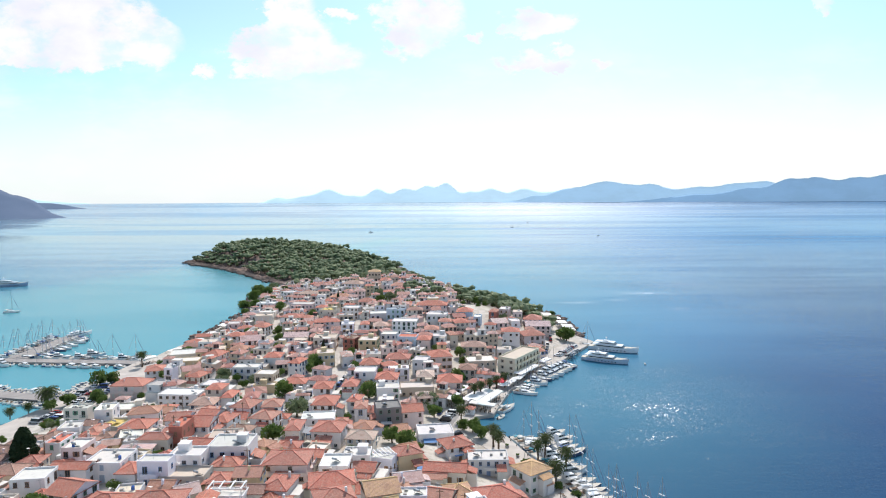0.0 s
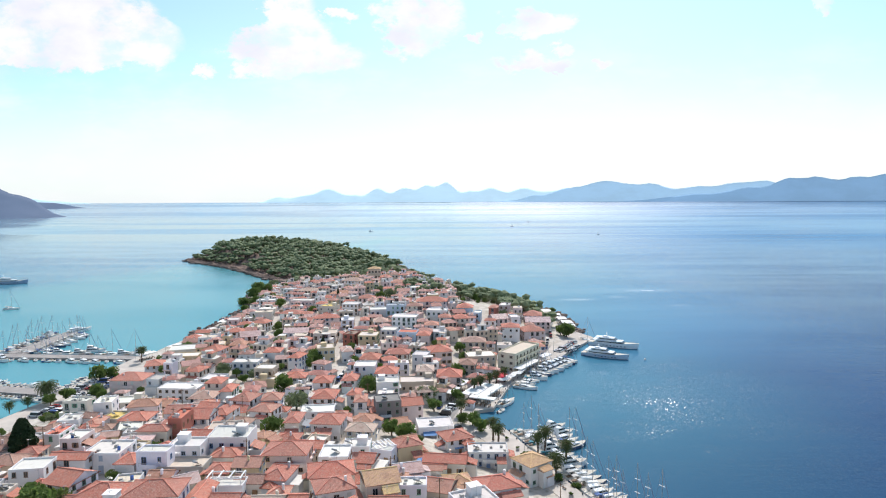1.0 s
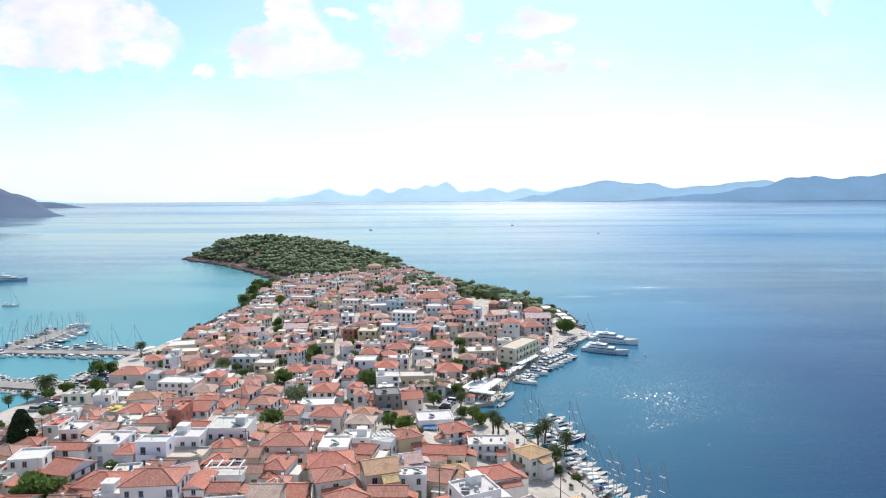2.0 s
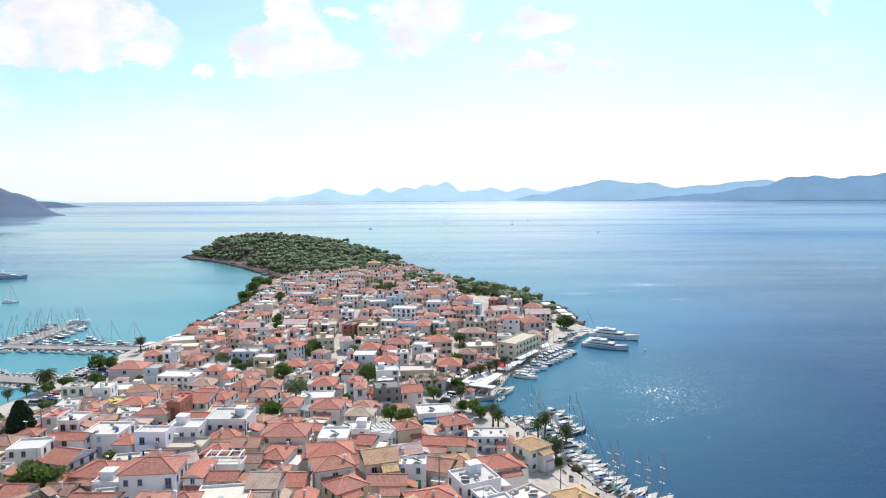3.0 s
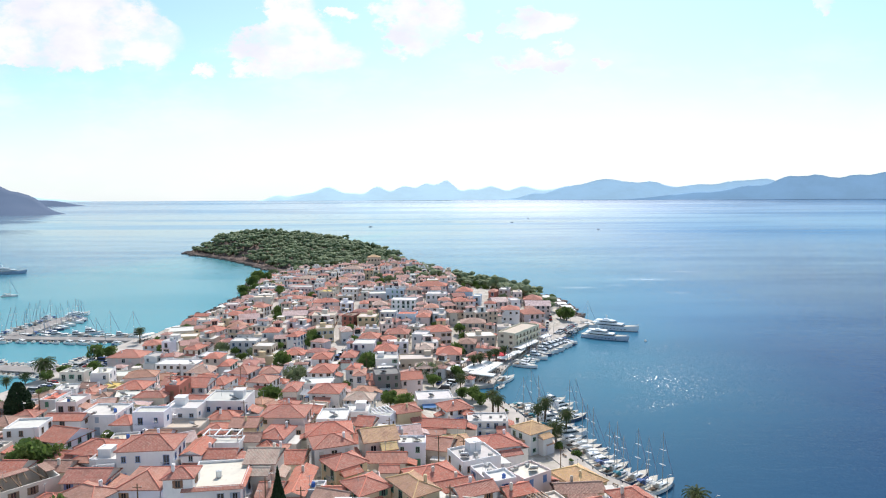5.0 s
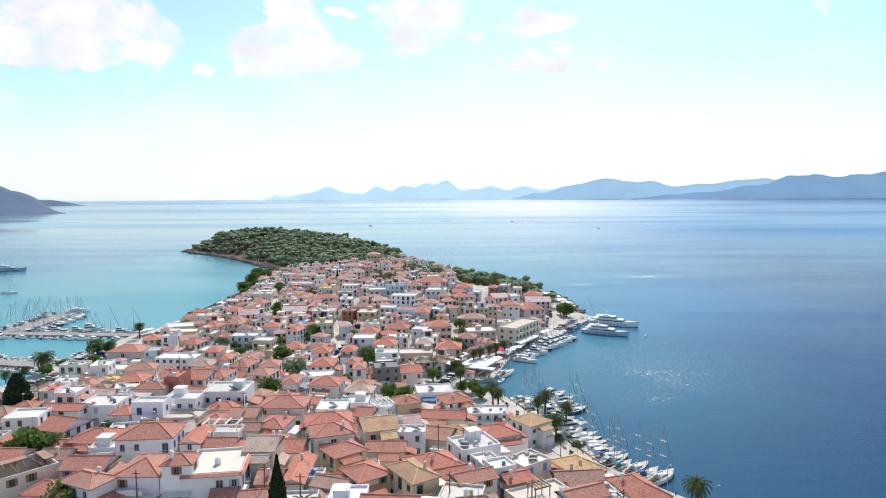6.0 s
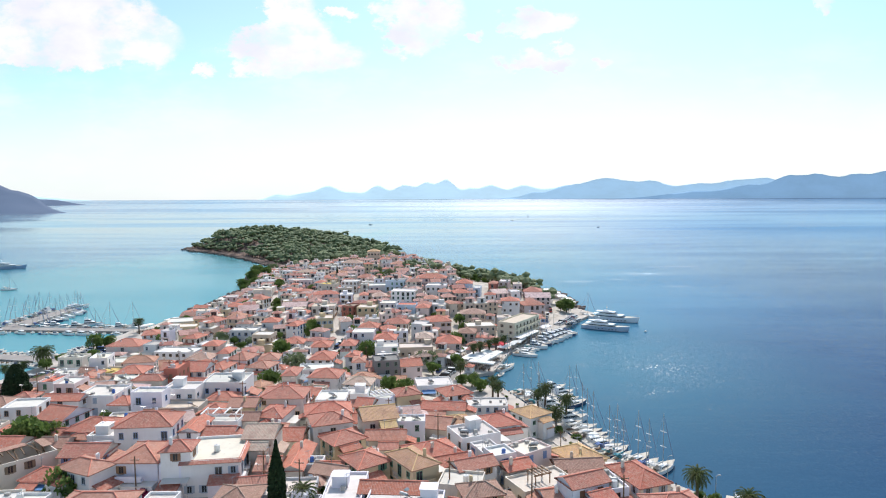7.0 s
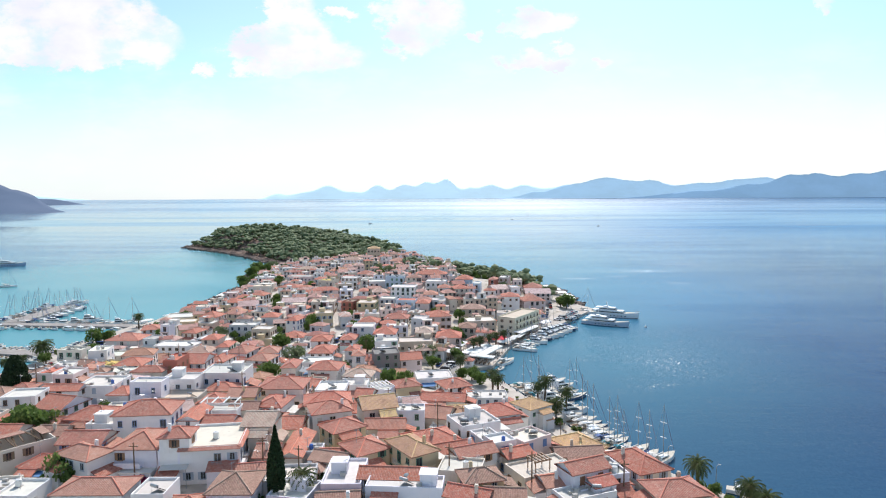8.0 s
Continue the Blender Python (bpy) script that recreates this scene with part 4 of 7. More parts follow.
house(-46.2, 109.0, 5, 5.0, 4.5, 8.6, 'H', WHITE, RED)
house(-46.9, 108.8, 0, 4.1, 4.0, 5.6, 'F', SHADE_LILAC, PALE)
skirted = house(-41.0, 113.2, 8, 9.9, 11.6, 6.3, 'F', WHITE, CREAM, extra=False)
house(-34.7, 120.2, 0, 5.6, 7.0, 7.4, 'G', CREAM, TAN)
house(-31.4, 112.9, 0, 4.0, 6.0, 4.0, 'G', CREAM, RED)
house(-27.1, 116.5, 0, 4.0, 12.0, 4.0, 'g', CREAM, RED)
house(-24.1, 114.8, 0, 4.0, 4.0, 3.5, 'F', WHITE, PALE)
house(-24.0, 132.8, 20, 8.2, 7.0, 6.5, 'H', WHITE, RED)
house(-19.8, 123.6, 38, 7.0, 6.0, 5.5, 'H', OCHRE, RED)
house(-14.2, 113.5, 36, 6.4, 7.0, 5.0, 'H', OCHRE, RED)
house(-19.9, 111.8, -18, 6.4, 4.5, 3.5, 'G', CREAM, BROWN)
# stand-in block for a yellow canopy
house(-16.4, 113.1, 0, 4.0, 4.0, 3.0, 'F', OCHRE, YELLOW)
house(-5.4, 111.6, 34, 5.4, 9.0, 6.0, 'H', OCHRE, SAND)
house(-5.8, 98.1, -5, 12.1, 4.5, 4.5, 'F', SHADE_LILAC, PALE)
house(-16.1, 103.1, 0, 6.4, 10.0, 4.0, 'F', SHADE_LILAC, PALE)
house(-8.0, 101.6, -4, 10.6, 4.5, 4.8, 'G', SHADE_LILAC, RED)
house(3.3, 106.1, -12, 7.3, 6.1, 4.2, 'F', CREAM, PALE)
house(6.4, 129.1, 24, 8.7, 7.6, 6.0, 'F', WHITE, PALE)
house(10.8, 117.0, 24, 4.6, 4.5, 5.6, 'F', WHITE, PALE)
house(16.8, 122.3, 36, 7.2, 5.8, 5.0, 'F', PINK, CREAM)
house(8.6, 120.9, 24, 4.4, 6.0, 5.0, 'F', WHITE, PALE)
house(23.4, 102.9, 24, 7.2, 4.5, 6.2, 'G', SHADE_LILAC, RED)
house(34.3, 108.6, 20, 6.2, 9.5, 5.5, 'H', CREAM, RED)
house(37.0, 98.4, 10, 8.6, 6.4, 4.6, 'H', TAN, RED)
house(13.4, 114.6, 24, 5.2, 4.5, 4.2, 'G', CREAM, RED)
# stand-in block for a low-walled yard terrace
house(17.4, 109.8, 26, 10.8, 6.6, 3.0, 'F', CREAM, CREAM, extra=False)
house(28.6, 130.2, 28, 7.4, 9.0, 4.5, 'H', OCHRE, SAND)
house(26.2, 184.2, 36, 8.6, 8.4, 6.6, 'H', GREY, SAND)
house(12.0, 141.5, 18, 9.1, 7.2, 6.0, 'H', WHITE, RED)
house(13.7, 193.9, 0, 12.5, 8.0, 5.0, 'F', GREY, PALE)
house(5.6, 112.4, 24, 7.3, 4.5, 5.0, 'G', WHITE, RED)
house(6.2, 100.9, 14, 6.4, 5.0, 5.0, 'H', OCHRE, BROWN)
house(9.8, 96.1, -5, 6.0, 4.5, 4.0, 'G', TAN, BROWN)
house(4.3, 96.2, -22, 6.7, 4.5, 4.0, 'G', CREAM, RED)
house(26.1, 119.5, 5, 9.1, 4.5, 3.3, 'G', TAN, BROWN)
house(-72.9, 131.7, -6, 9.5, 8.0, 4.5, 'H', GREY, RED)
house(-60.0, 127.5, 5, 11.0, 8.0, 7.0, 'H', WHITE, RED)
house(-68.1, 127.2, 0, 7.2, 4.5, 4.0, 'F', WHITE, PALE)
house(-66.1, 115.9, 0, 7.8, 6.0, 5.0, 'G', CREAM, RED)
house(-83.7, 137.7, -16, 6.9, 8.0, 5.0, 'G', SHADE_LILAC, RED)
house(-97.0, 145.0, 8, 7.6, 7.0, 5.0, 'F', WHITE, PALE)
house(-79.2, 129.4, 0, 4.3, 4.5, 3.5, 'G', CREAM, RED)
house(-91.5, 151.1, 0, 9.0, 4.5, 5.0, 'G', WHITE, RED)
house(-97.8, 164.5, 0, 5.4, 7.0, 6.0, 'F', PINK, PALE)
house(-84.9, 156.5, 0, 9.2, 9.0, 5.0, 'F', WHITE, PALE)
house(-77.4, 152.1, 0, 4.7, 7.0, 4.0, 'P', WHITE, RED)
house(-70.6, 150.6, 0, 7.5, 4.5, 6.5, 'F', SHADE_LILAC, PALE)
house(-65.5, 157.7, 0, 8.4, 6.4, 6.0, 'F', WHITE, PALE)
house(-64.5, 151.3, 0, 12.5, 6.5, 3.0, 'F', STONE, TAN)
house(-56.7, 165.1, 0, 10.7, 9.0, 7.0, 'F', WHITE, PALE)
house(-55.4, 157.8, 0, 7.1, 5.7, 4.0, 'H', WHITE, RED)
house(-53.3, 146.5, 0, 5.3, 6.0, 4.0, 'H', OCHRE, RED)
house(-51.8, 130.7, 0, 4.0, 8.0, 5.0, 'g', WHITE, RED)
house(-47.2, 129.8, 0, 7.9, 4.5, 4.0, 'G', WHITE, RED)
house(-48.8, 137.4, 0, 8.4, 4.5, 4.0, 'F', WHITE, PALE)
house(-38.6, 143.8, -8, 6.0, 8.0, 4.5, 'H', GREY, RED)
house(-47.1, 148.6, 0, 6.2, 6.0, 5.0, 'G', OCHRE, RED)
house(-44.3, 140.4, 0, 6.2, 4.5, 4.0, 'G', CREAM, BROWN)
house(-40.3, 159.2, 0, 11.1, 9.0, 5.5, 'H', PINK, RED)
house(-26.9, 146.3, 12, 10.4, 8.0, 5.0, 'H', CREAM, RED)
house(-31.4, 129.0, 0, 5.3, 7.0, 4.0, 'G', CREAM, RED)
house(-14.6, 138.6, 18, 7.4, 8.0, 6.5, 'G', CREAM, SAND)
house(-7.3, 137.9, 0, 6.8, 4.5, 5.5, 'F', SHADE_LILAC, PALE)
house(-11.9, 130.3, 0, 8.0, 5.0, 4.0, 'G', CREAM, RED)
house(-2.2, 120.9, 24, 9.4, 7.4, 4.5, 'H', CREAM, RED)
house(2.0, 116.0, 22, 7.2, 4.5, 4.2, 'G', CREAM, RED)
house(-10.6, 176.9, 22, 7.1, 6.4, 5.5, 'H', OCHRE, RED)
house(-24.0, 170.4, 0, 7.4, 6.2, 5.0, 'F', WHITE, PALE)
house(-17.0, 172.0, -15, 6.5, 4.5, 4.0, 'F', SHADE_LILAC, PALE)
house(-27.9, 158.1, 0, 7.4, 8.0, 5.5, 'F', WHITE, PALE)
house(-36.6, 196.9, -5, 9.4, 9.0, 6.0, 'H', WHITE, RED)
house(-25.9, 193.5, -6, 8.6, 7.0, 5.0, 'H', CREAM, TAN)
house(3.6, 202.7, 24, 9.1, 8.6, 5.0, 'H', WHITE, RED)
house(-3.3, 218.2, 8, 12.4, 10.0, 4.0, 'F', WHITE, PALE)
house(0.4, 168.5, -8, 11.4, 6.0, 4.0, 'G', CREAM, RED)
house(-1.2, 140.8, -16, 6.6, 7.0, 4.5, 'G', TAN, RED)
house(3.3, 147.4, 14, 6.0, 6.0, 4.0, 'H', CREAM, SAND)
house(-20.6, 226.0, 12, 9.0, 9.0, 8.2, 'F', DARK, DARK)
house(-12.4, 233.2, 13, 7.9, 8.0, 6.5, 'G', PINK, RED)
house(-46.9, 194.5, 0, 4.4, 9.0, 6.0, 'H', CREAM, RED)
house(-60.2, 208.8, -12, 7.7, 8.0, 5.5, 'H', WHITE, RED)
house(-62.5, 226.1, 5, 6.8, 8.0, 6.0, 'H', WHITE, RED)
house(-71.4, 223.6, -13, 7.5, 9.0, 6.0, 'H', WHITE, RED)
house(-92.3, 292.4, 0, 12.1, 8.0, 6.0, 'F', GREY, PALE)
house(-78.2, 274.5, -5, 8.4, 8.0, 7.0, 'F', TAN, PALE)
house(-77.0, 267.7, 1, 9.1, 4.9, 3.5, 'F', OCHRE, CREAM)
house(-68.5, 291.8, -13, 5.4, 9.0, 8.0, 'H', GREY, RED)
house(-63.4, 267.0, 2, 8.7, 8.0, 5.0, 'H', WHITE, RED)
house(-84.4, 309.4, 2, 7.9, 9.0, 7.0, 'H', GREY, RED)
house(-59.4, 313.4, 13, 8.5, 10.0, 7.0, 'F', OCHRE, CREAM)
house(-65.8, 348.2, 3, 12.4, 11.0, 7.0, 'F', CREAM, TAN)
house(-84.8, 361.0, 4, 13.5, 10.0, 6.0, 'G', WHITE, PINK)
house(-75.6, 342.9, -12, 6.2, 7.0, 5.0, 'H', WHITE, RED)
house(-110.3, 359.7, 18, 13.0, 10.0, 5.5, 'G', WHITE, PINK)
house(-115.3, 396.5, -15, 10.2, 9.0, 6.0, 'H', WHITE, RED)
house(-122.9, 429.1, 9, 11.6, 9.0, 7.0, 'F', CREAM, TAN)
house(-138.0, 490.9, -3, 14.4, 9.0, 6.0, 'F', WHITE, PALE)
house(-102.6, 424.7, -7, 14.2, 10.0, 6.0, 'H', WHITE, RED)
house(-104.3, 466.8, -5, 16.7, 10.0, 7.0, 'F', PINK, PALE)
house(-130.4, 535.3, -5, 9.9, 9.0, 6.0, 'F', WHITE, PALE)
house(-110.8, 522.2, 3, 18.6, 10.0, 5.0, 'H', CREAM, TAN)
house(-91.9, 420.6, -1, 8.4, 6.7, 5.5, 'H', WHITE, RED)
house(-74.3, 398.7, 12, 15.5, 9.0, 5.5, 'H', PINK, RED)
house(-78.5, 432.6, -15, 10.7, 10.0, 7.0, 'F', CREAM, YELLOW)
house(-79.5, 490.1, 0, 16.4, 10.0, 6.0, 'H', WHITE, ORANGE)
house(-62.0, 424.6, -7, 10.8, 10.0, 8.0, 'F', WHITE, PALE)
house(-57.1, 373.1, 6, 7.5, 10.0, 8.0, 'F', SHADE_LILAC, PALE)
house(-49.5, 338.9, -17, 6.6, 10.0, 8.0, 'F', BRICK, BROWN)
house(-40.1, 335.1, -3, 9.9, 11.0, 8.0, 'F', OCHRE, CREAM)
house(-56.2, 461.9, 2, 12.0, 10.0, 6.0, 'H', PINK, RED)
house(-77.8, 544.0, -12, 18.0, 11.0, 6.0, 'H', WHITE, TAN)
house(-105.5, 556.2, 8, 17.3, 11.0, 6.0, 'H', WHITE, RED)
house(-36.3, 524.8, 1, 14.7, 11.0, 6.0, 'H', WHITE, RED)
house(-21.2, 509.7, 8, 15.8, 10.0, 5.0, 'F', WHITE, PALE)
house(-40.2, 396.0, 8, 12.4, 10.0, 7.0, 'F', GREY, PALE)
house(-29.6, 391.7, -8, 11.6, 4.5, 9.0, 'F', BLUE, PALE)
house(-22.6, 369.3, -6, 14.3, 10.0, 8.0, 'F', WHITE, PALE)
house(-7.5, 411.0, -2, 19.6, 12.0, 6.0, 'H', PINK, RED)
house(-47.5, 378.1, 6, 5.0, 9.0, 6.0, 'H', WHITE, RED)
house(-37.4, 371.7, 7, 8.3, 10.0, 6.0, 'H', CREAM, TAN)
house(-19.5, 343.0, -6, 10.2, 9.0, 7.0, 'F', BLUE, RED)
house(-10.6, 341.9, -5, 7.0, 9.0, 6.0, 'H', PINK, RED)
house(-30.4, 352.2, -6, 8.7, 9.0, 6.0, 'F', GREY, CREAM)
house(-22.4, 307.4, -5, 11.3, 10.0, 6.0, 'H', CREAM, RED)
house(-24.9, 273.4, -2, 9.3, 10.0, 6.0, 'H', WHITE, RED)
house(-34.6, 275.2, -1, 9.3, 9.0, 8.0, 'F', WHITE, PALE)
house(-48.6, 311.9, 16, 5.4, 10.0, 6.0, 'H', WHITE, PINK)
house(-34.8, 297.0, -4, 8.9, 10.0, 6.0, 'H', PINK, RED)
house(-39.6, 265.0, -2, 6.2, 10.0, 5.0, 'H', WHITE, RED)
house(-31.0, 231.4, 4, 4.4, 8.9, 6.0, 'H', WHITE, RED)
house(-34.3, 240.0, -8, 4.3, 8.0, 6.0, 'H', WHITE, RED)
house(-45.1, 236.7, -3, 8.4, 11.0, 5.5, 'H', WHITE, RED)
house(-50.1, 259.1, 0, 7.7, 10.0, 5.5, 'H', WHITE, RED)
house(-43.7, 214.9, 6, 11.3, 8.0, 5.0, 'F', WHITE, PALE)
house(-10.7, 300.4, -11, 7.1, 8.5, 7.0, 'F', GREY, PALE)
house(-2.3, 310.5, 11, 10.8, 12.0, 7.0, 'H', PINK, RED)
house(2.6, 276.2, -3, 10.7, 11.0, 6.0, 'H', PINK, RED)
house(-8.3, 279.7, 1, 7.5, 10.0, 6.0, 'H', CREAM, TAN)
house(-23.7, 261.7, 7, 9.5, 8.0, 5.0, 'F', WHITE, PALE)
house(-11.7, 269.1, 5, 14.3, 9.0, 4.0, 'F', TAN, CREAM)
house(-8.1, 256.3, 8, 6.2, 8.0, 5.0, 'H', CREAM, TAN)
house(-6.8, 359.6, 1, 7.8, 9.0, 6.0, 'H', WHITE, RED)
house(0.8, 372.3, 0, 7.2, 7.9, 6.0, 'H', WHITE, RED)
house(-2.2, 346.8, 3, 7.3, 9.0, 6.0, 'F', GREY, PALE)
house(-3.7, 381.5, -8, 12.0, 9.0, 7.0, 'F', WHITE, PALE)
house(10.2, 370.9, 10, 8.4, 10.0, 6.0, 'H', CREAM, RED)
house(13.3, 391.2, -6, 10.0, 10.0, 6.0, 'H', BLUE, RED)
house(20.8, 380.1, -10, 4.1, 9.0, 6.0, 'F', BLUE, PALE)
house(4.6, 350.3, 16, 4.3, 9.0, 6.0, 'H', CREAM, RED)
house(15.9, 332.9, -1, 13.0, 10.0, 6.0, 'H', TAN, TAN)
house(18.2, 310.8, 8, 14.0, 11.0, 6.0, 'F', TAN, CREAM)
house(27.3, 364.5, -9, 6.4, 4.9, 7.0, 'H', WHITE, RED)
house(32.5, 372.6, 15, 9.0, 10.0, 6.0, 'G', PINK, PINK)
house(38.3, 358.2, -3, 10.0, 10.0, 7.0, 'H', WHITE, RED)
house(42.1, 373.8, 8, 5.4, 9.0, 7.0, 'F', WHITE, PALE)
house(51.2, 362.9, 10, 12.4, 12.0, 6.0, 'H', PINK, RED)
house(56.6, 398.1, -7, 11.3, 12.0, 6.0, 'H', PINK, RED)
house(57.8, 385.7, -2, 15.0, 11.0, 5.0, 'G', PINK, PINK)
house(49.1, 335.1, 10, 8.3, 10.0, 6.0, 'H', PINK, RED)
house(31.6, 393.6, -14, 4.9, 9.0, 6.0, 'H', BRICK, RED)
house(39.5, 401.6, -15, 6.2, 10.0, 6.0, 'F', PINK, PALE)
house(11.5, 296.7, -8, 7.9, 10.0, 6.0, 'H', STONE, BROWN)
house(-136.4, 271.5, -1, 14.1, 11.0, 6.0, 'H', PINK, RED)
house(-116.3, 227.2, 6, 11.8, 8.0, 5.0, 'F', CREAM, PALE)
house(-139.8, 301.2, 19, 8.2, 10.0, 5.0, 'H', WHITE, RED)
house(-122.3, 266.0, -8, 5.8, 8.0, 6.0, 'F', GREY, STONE)
house(-139.5, 338.0, 16, 16.0, 13.0, 4.2, 'F', CREAM, PALE, extra=False)
house(-130.0, 317.5, 8, 11.0, 9.0, 4.6, 'F', OCHRE, CREAM)
house(-106.5, 252.5, -5, 16.5, 9.0, 5.0, 'F', WHITE, PALE)
house(-90.6, 234.8, -1, 9.1, 9.0, 5.0, 'H', WHITE, TAN)
house(-110.8, 280.4, -12, 6.2, 9.0, 6.0, 'H', CREAM, RED)
house(-118.7, 323.8, -12, 9.5, 10.0, 6.0, 'H', WHITE, RED)
house(-78.1, 183.6, 0, 4.0, 9.0, 7.0, 'F', BRICK, RED)
house(-76.3, 193.0, 0, 8.4, 9.0, 5.5, 'G', WHITE, RED)
house(-95.5, 193.2, 0, 8.4, 8.0, 5.0, 'H', WHITE, RED)
house(-83.1, 177.6, 0, 8.4, 4.5, 4.5, 'H', CREAM, RED)
house(-106.2, 199.5, -6, 6.4, 8.0, 4.0, 'F', CREAM, YELLOW)
house(-71.7, 202.7, -10, 5.7, 9.0, 5.0, 'H', WHITE, RED)
house(-83.7, 242.3, 0, 4.4, 9.0, 6.0, 'H', WHITE, RED)
house(-98.7, 267.2, -6, 9.0, 9.0, 5.0, 'F', GREY, PALE)
house(-118.7, 197.1, 10, 6.5, 7.0, 4.0, 'F', WHITE, PALE)
house(-107.7, 191.3, 0, 4.2, 8.0, 4.0, 'H', WHITE, RED)
house(-108.0, 173.2, 0, 4.5, 8.0, 5.0, 'F', WHITE, RED)
house(-109.7, 334.6, 1, 8.7, 9.0, 6.0, 'H', OCHRE, ORANGE)
house(-123.3, 371.4, 1, 10.0, 9.0, 6.0, 'H', WHITE, RED)
house(-137.6, 410.7, 9, 7.1, 9.0, 6.0, 'F', PINK, PALE)
house(-61.0, 558.0, 4, 11.0, 9.0, 13.0, 'H', TAN, SAND)
house(27.9, 104.5, 14, 4.1, 7.0, 5.2, 'F', SHADE_LILAC, PALE)
house(18.5, 103.3, 14, 4.1, 4.5, 3.4, 'G', WHITE, RED)
house(-19.8, 160.4, -10, 4.1, 6.0, 4.0, 'G', CREAM, RED)
house(-20.1, 113.2, 0, 4.0, 5.0, 3.4, 'G', CREAM, RED)
house(-83.9, 121.1, 0, 4.4, 6.0, 4.5, 'G', CREAM, RED)
house(-77.2, 124.1, 0, 5.2, 5.0, 3.4, 'G', CREAM, BROWN)
house(22.6, 98.2, 22, 9.2, 4.4, 3.4, 'F', WHITE, PALE)



def tile_skirt(top, x0, y0, x1, y1, h, out):
    """A narrow tiled slope along the edge of a flat roof."""
    length = math.hypot(x1 - x0, y1 - y0)
    m = pose(x0, y0, h, 0, 0, math.degrees(math.atan2(y1 - y0, x1 - x0)))
    bm = bmesh.new()
    uv = bm.loops.layers.uv.new("uv")
    ring = ((0, 0.25, 0.52), (0, -out, 0.12), (0, -out, 0.02), (0, 0.25, 0.40))
    ends = [[bm.verts.new(m @ Vector((u, v, w))) for _, v, w in ring] for u in (-0.3, length + 0.3)]
    for k in range(4):
        f = bm.faces.new((ends[0][k], ends[0][(k + 1) % 4], ends[1][(k + 1) % 4], ends[1][k]))
        for loop, q in zip(f.loops, ((0, 0), (0, 1.1), (length, 1.1), (length, 0))):
            loop[uv].uv = q
    bm.faces.new(ends[0][::-1])
    bm.faces.new(ends[1])
    bmesh.ops.recalc_face_normals(bm, faces=bm.faces[:])
    part("tile_skirt", bm, TILES, top, "narrow red-tiled edge", colour=RED)


tile_skirt(skirted, -4.95, -5.8, 4.95, -5.8, 6.3, 0.75)
tile_skirt(skirted, 4.95, -5.8, 4.95, 5.8, 6.3, 0.6)


# the rest of the town: smaller houses between those above
def free(x, y, r):
    for fx, fy, fw, fd, yaw in FOOTPRINTS:
        dx, dy = x - fx, y - fy
        if abs(dx) > 30 or abs(dy) > 30:
            continue
        c, s = math.cos(radians(yaw)), math.sin(radians(yaw))
        u, v = dx * c + dy * s, -dx * s + dy * c
        if abs(u) < fw / 2 + r and abs(v) < fd / 2 + r:
            return False
    return True


def street(x, y):
    """Whether a place lies on one of the lanes or the harbour front."""
    for points, width in LANES:
        for (ax, ay), (bx, by) in zip(points, points[1:]):
            dx, dy = bx - ax, by - ay
            s = min(max(((x - ax) * dx + (y - ay) * dy) / (dx * dx + dy * dy), 0), 1)
            if math.hypot(x - ax - s * dx, y - ay - s * dy) < width / 2 + 3.4:
                return True
    return x > 0.62 * (y - 236) - 5 and y < 380 and x > -8


def scatter(seed, count, x0, x1, y0, y1):
    """Random places with their distance from the shore."""
    dice = np.random.default_rng(seed)
    xs, ys = dice.uniform(x0, x1, count), dice.uniform(y0, y1, count)
    return zip(xs.tolist(), ys.tolist(), inland(xs, ys).tolist())


FAR = {key: ([], [], [], []) for key in ("walls", "roofs", "flat_roofs", "windows")}


def join(key, bm, m):
    """Adds a bmesh to one of the far quarter's joined meshes."""
    verts, faces, slots, uvs = FAR[key]
    layer = bm.loops.layers.uv.active
    first = len(verts)
    bm.verts.index_update()
    verts.extend(tuple(m @ v.co) for v in bm.verts)
    for face in bm.faces:
        faces.append([first + v.index for v in face.verts])
        slots.append(face.material_index)
        uvs.extend(tuple(loop[layer].uv) if layer else (0.0, 0.0) for loop in face.loops)
    bm.free()


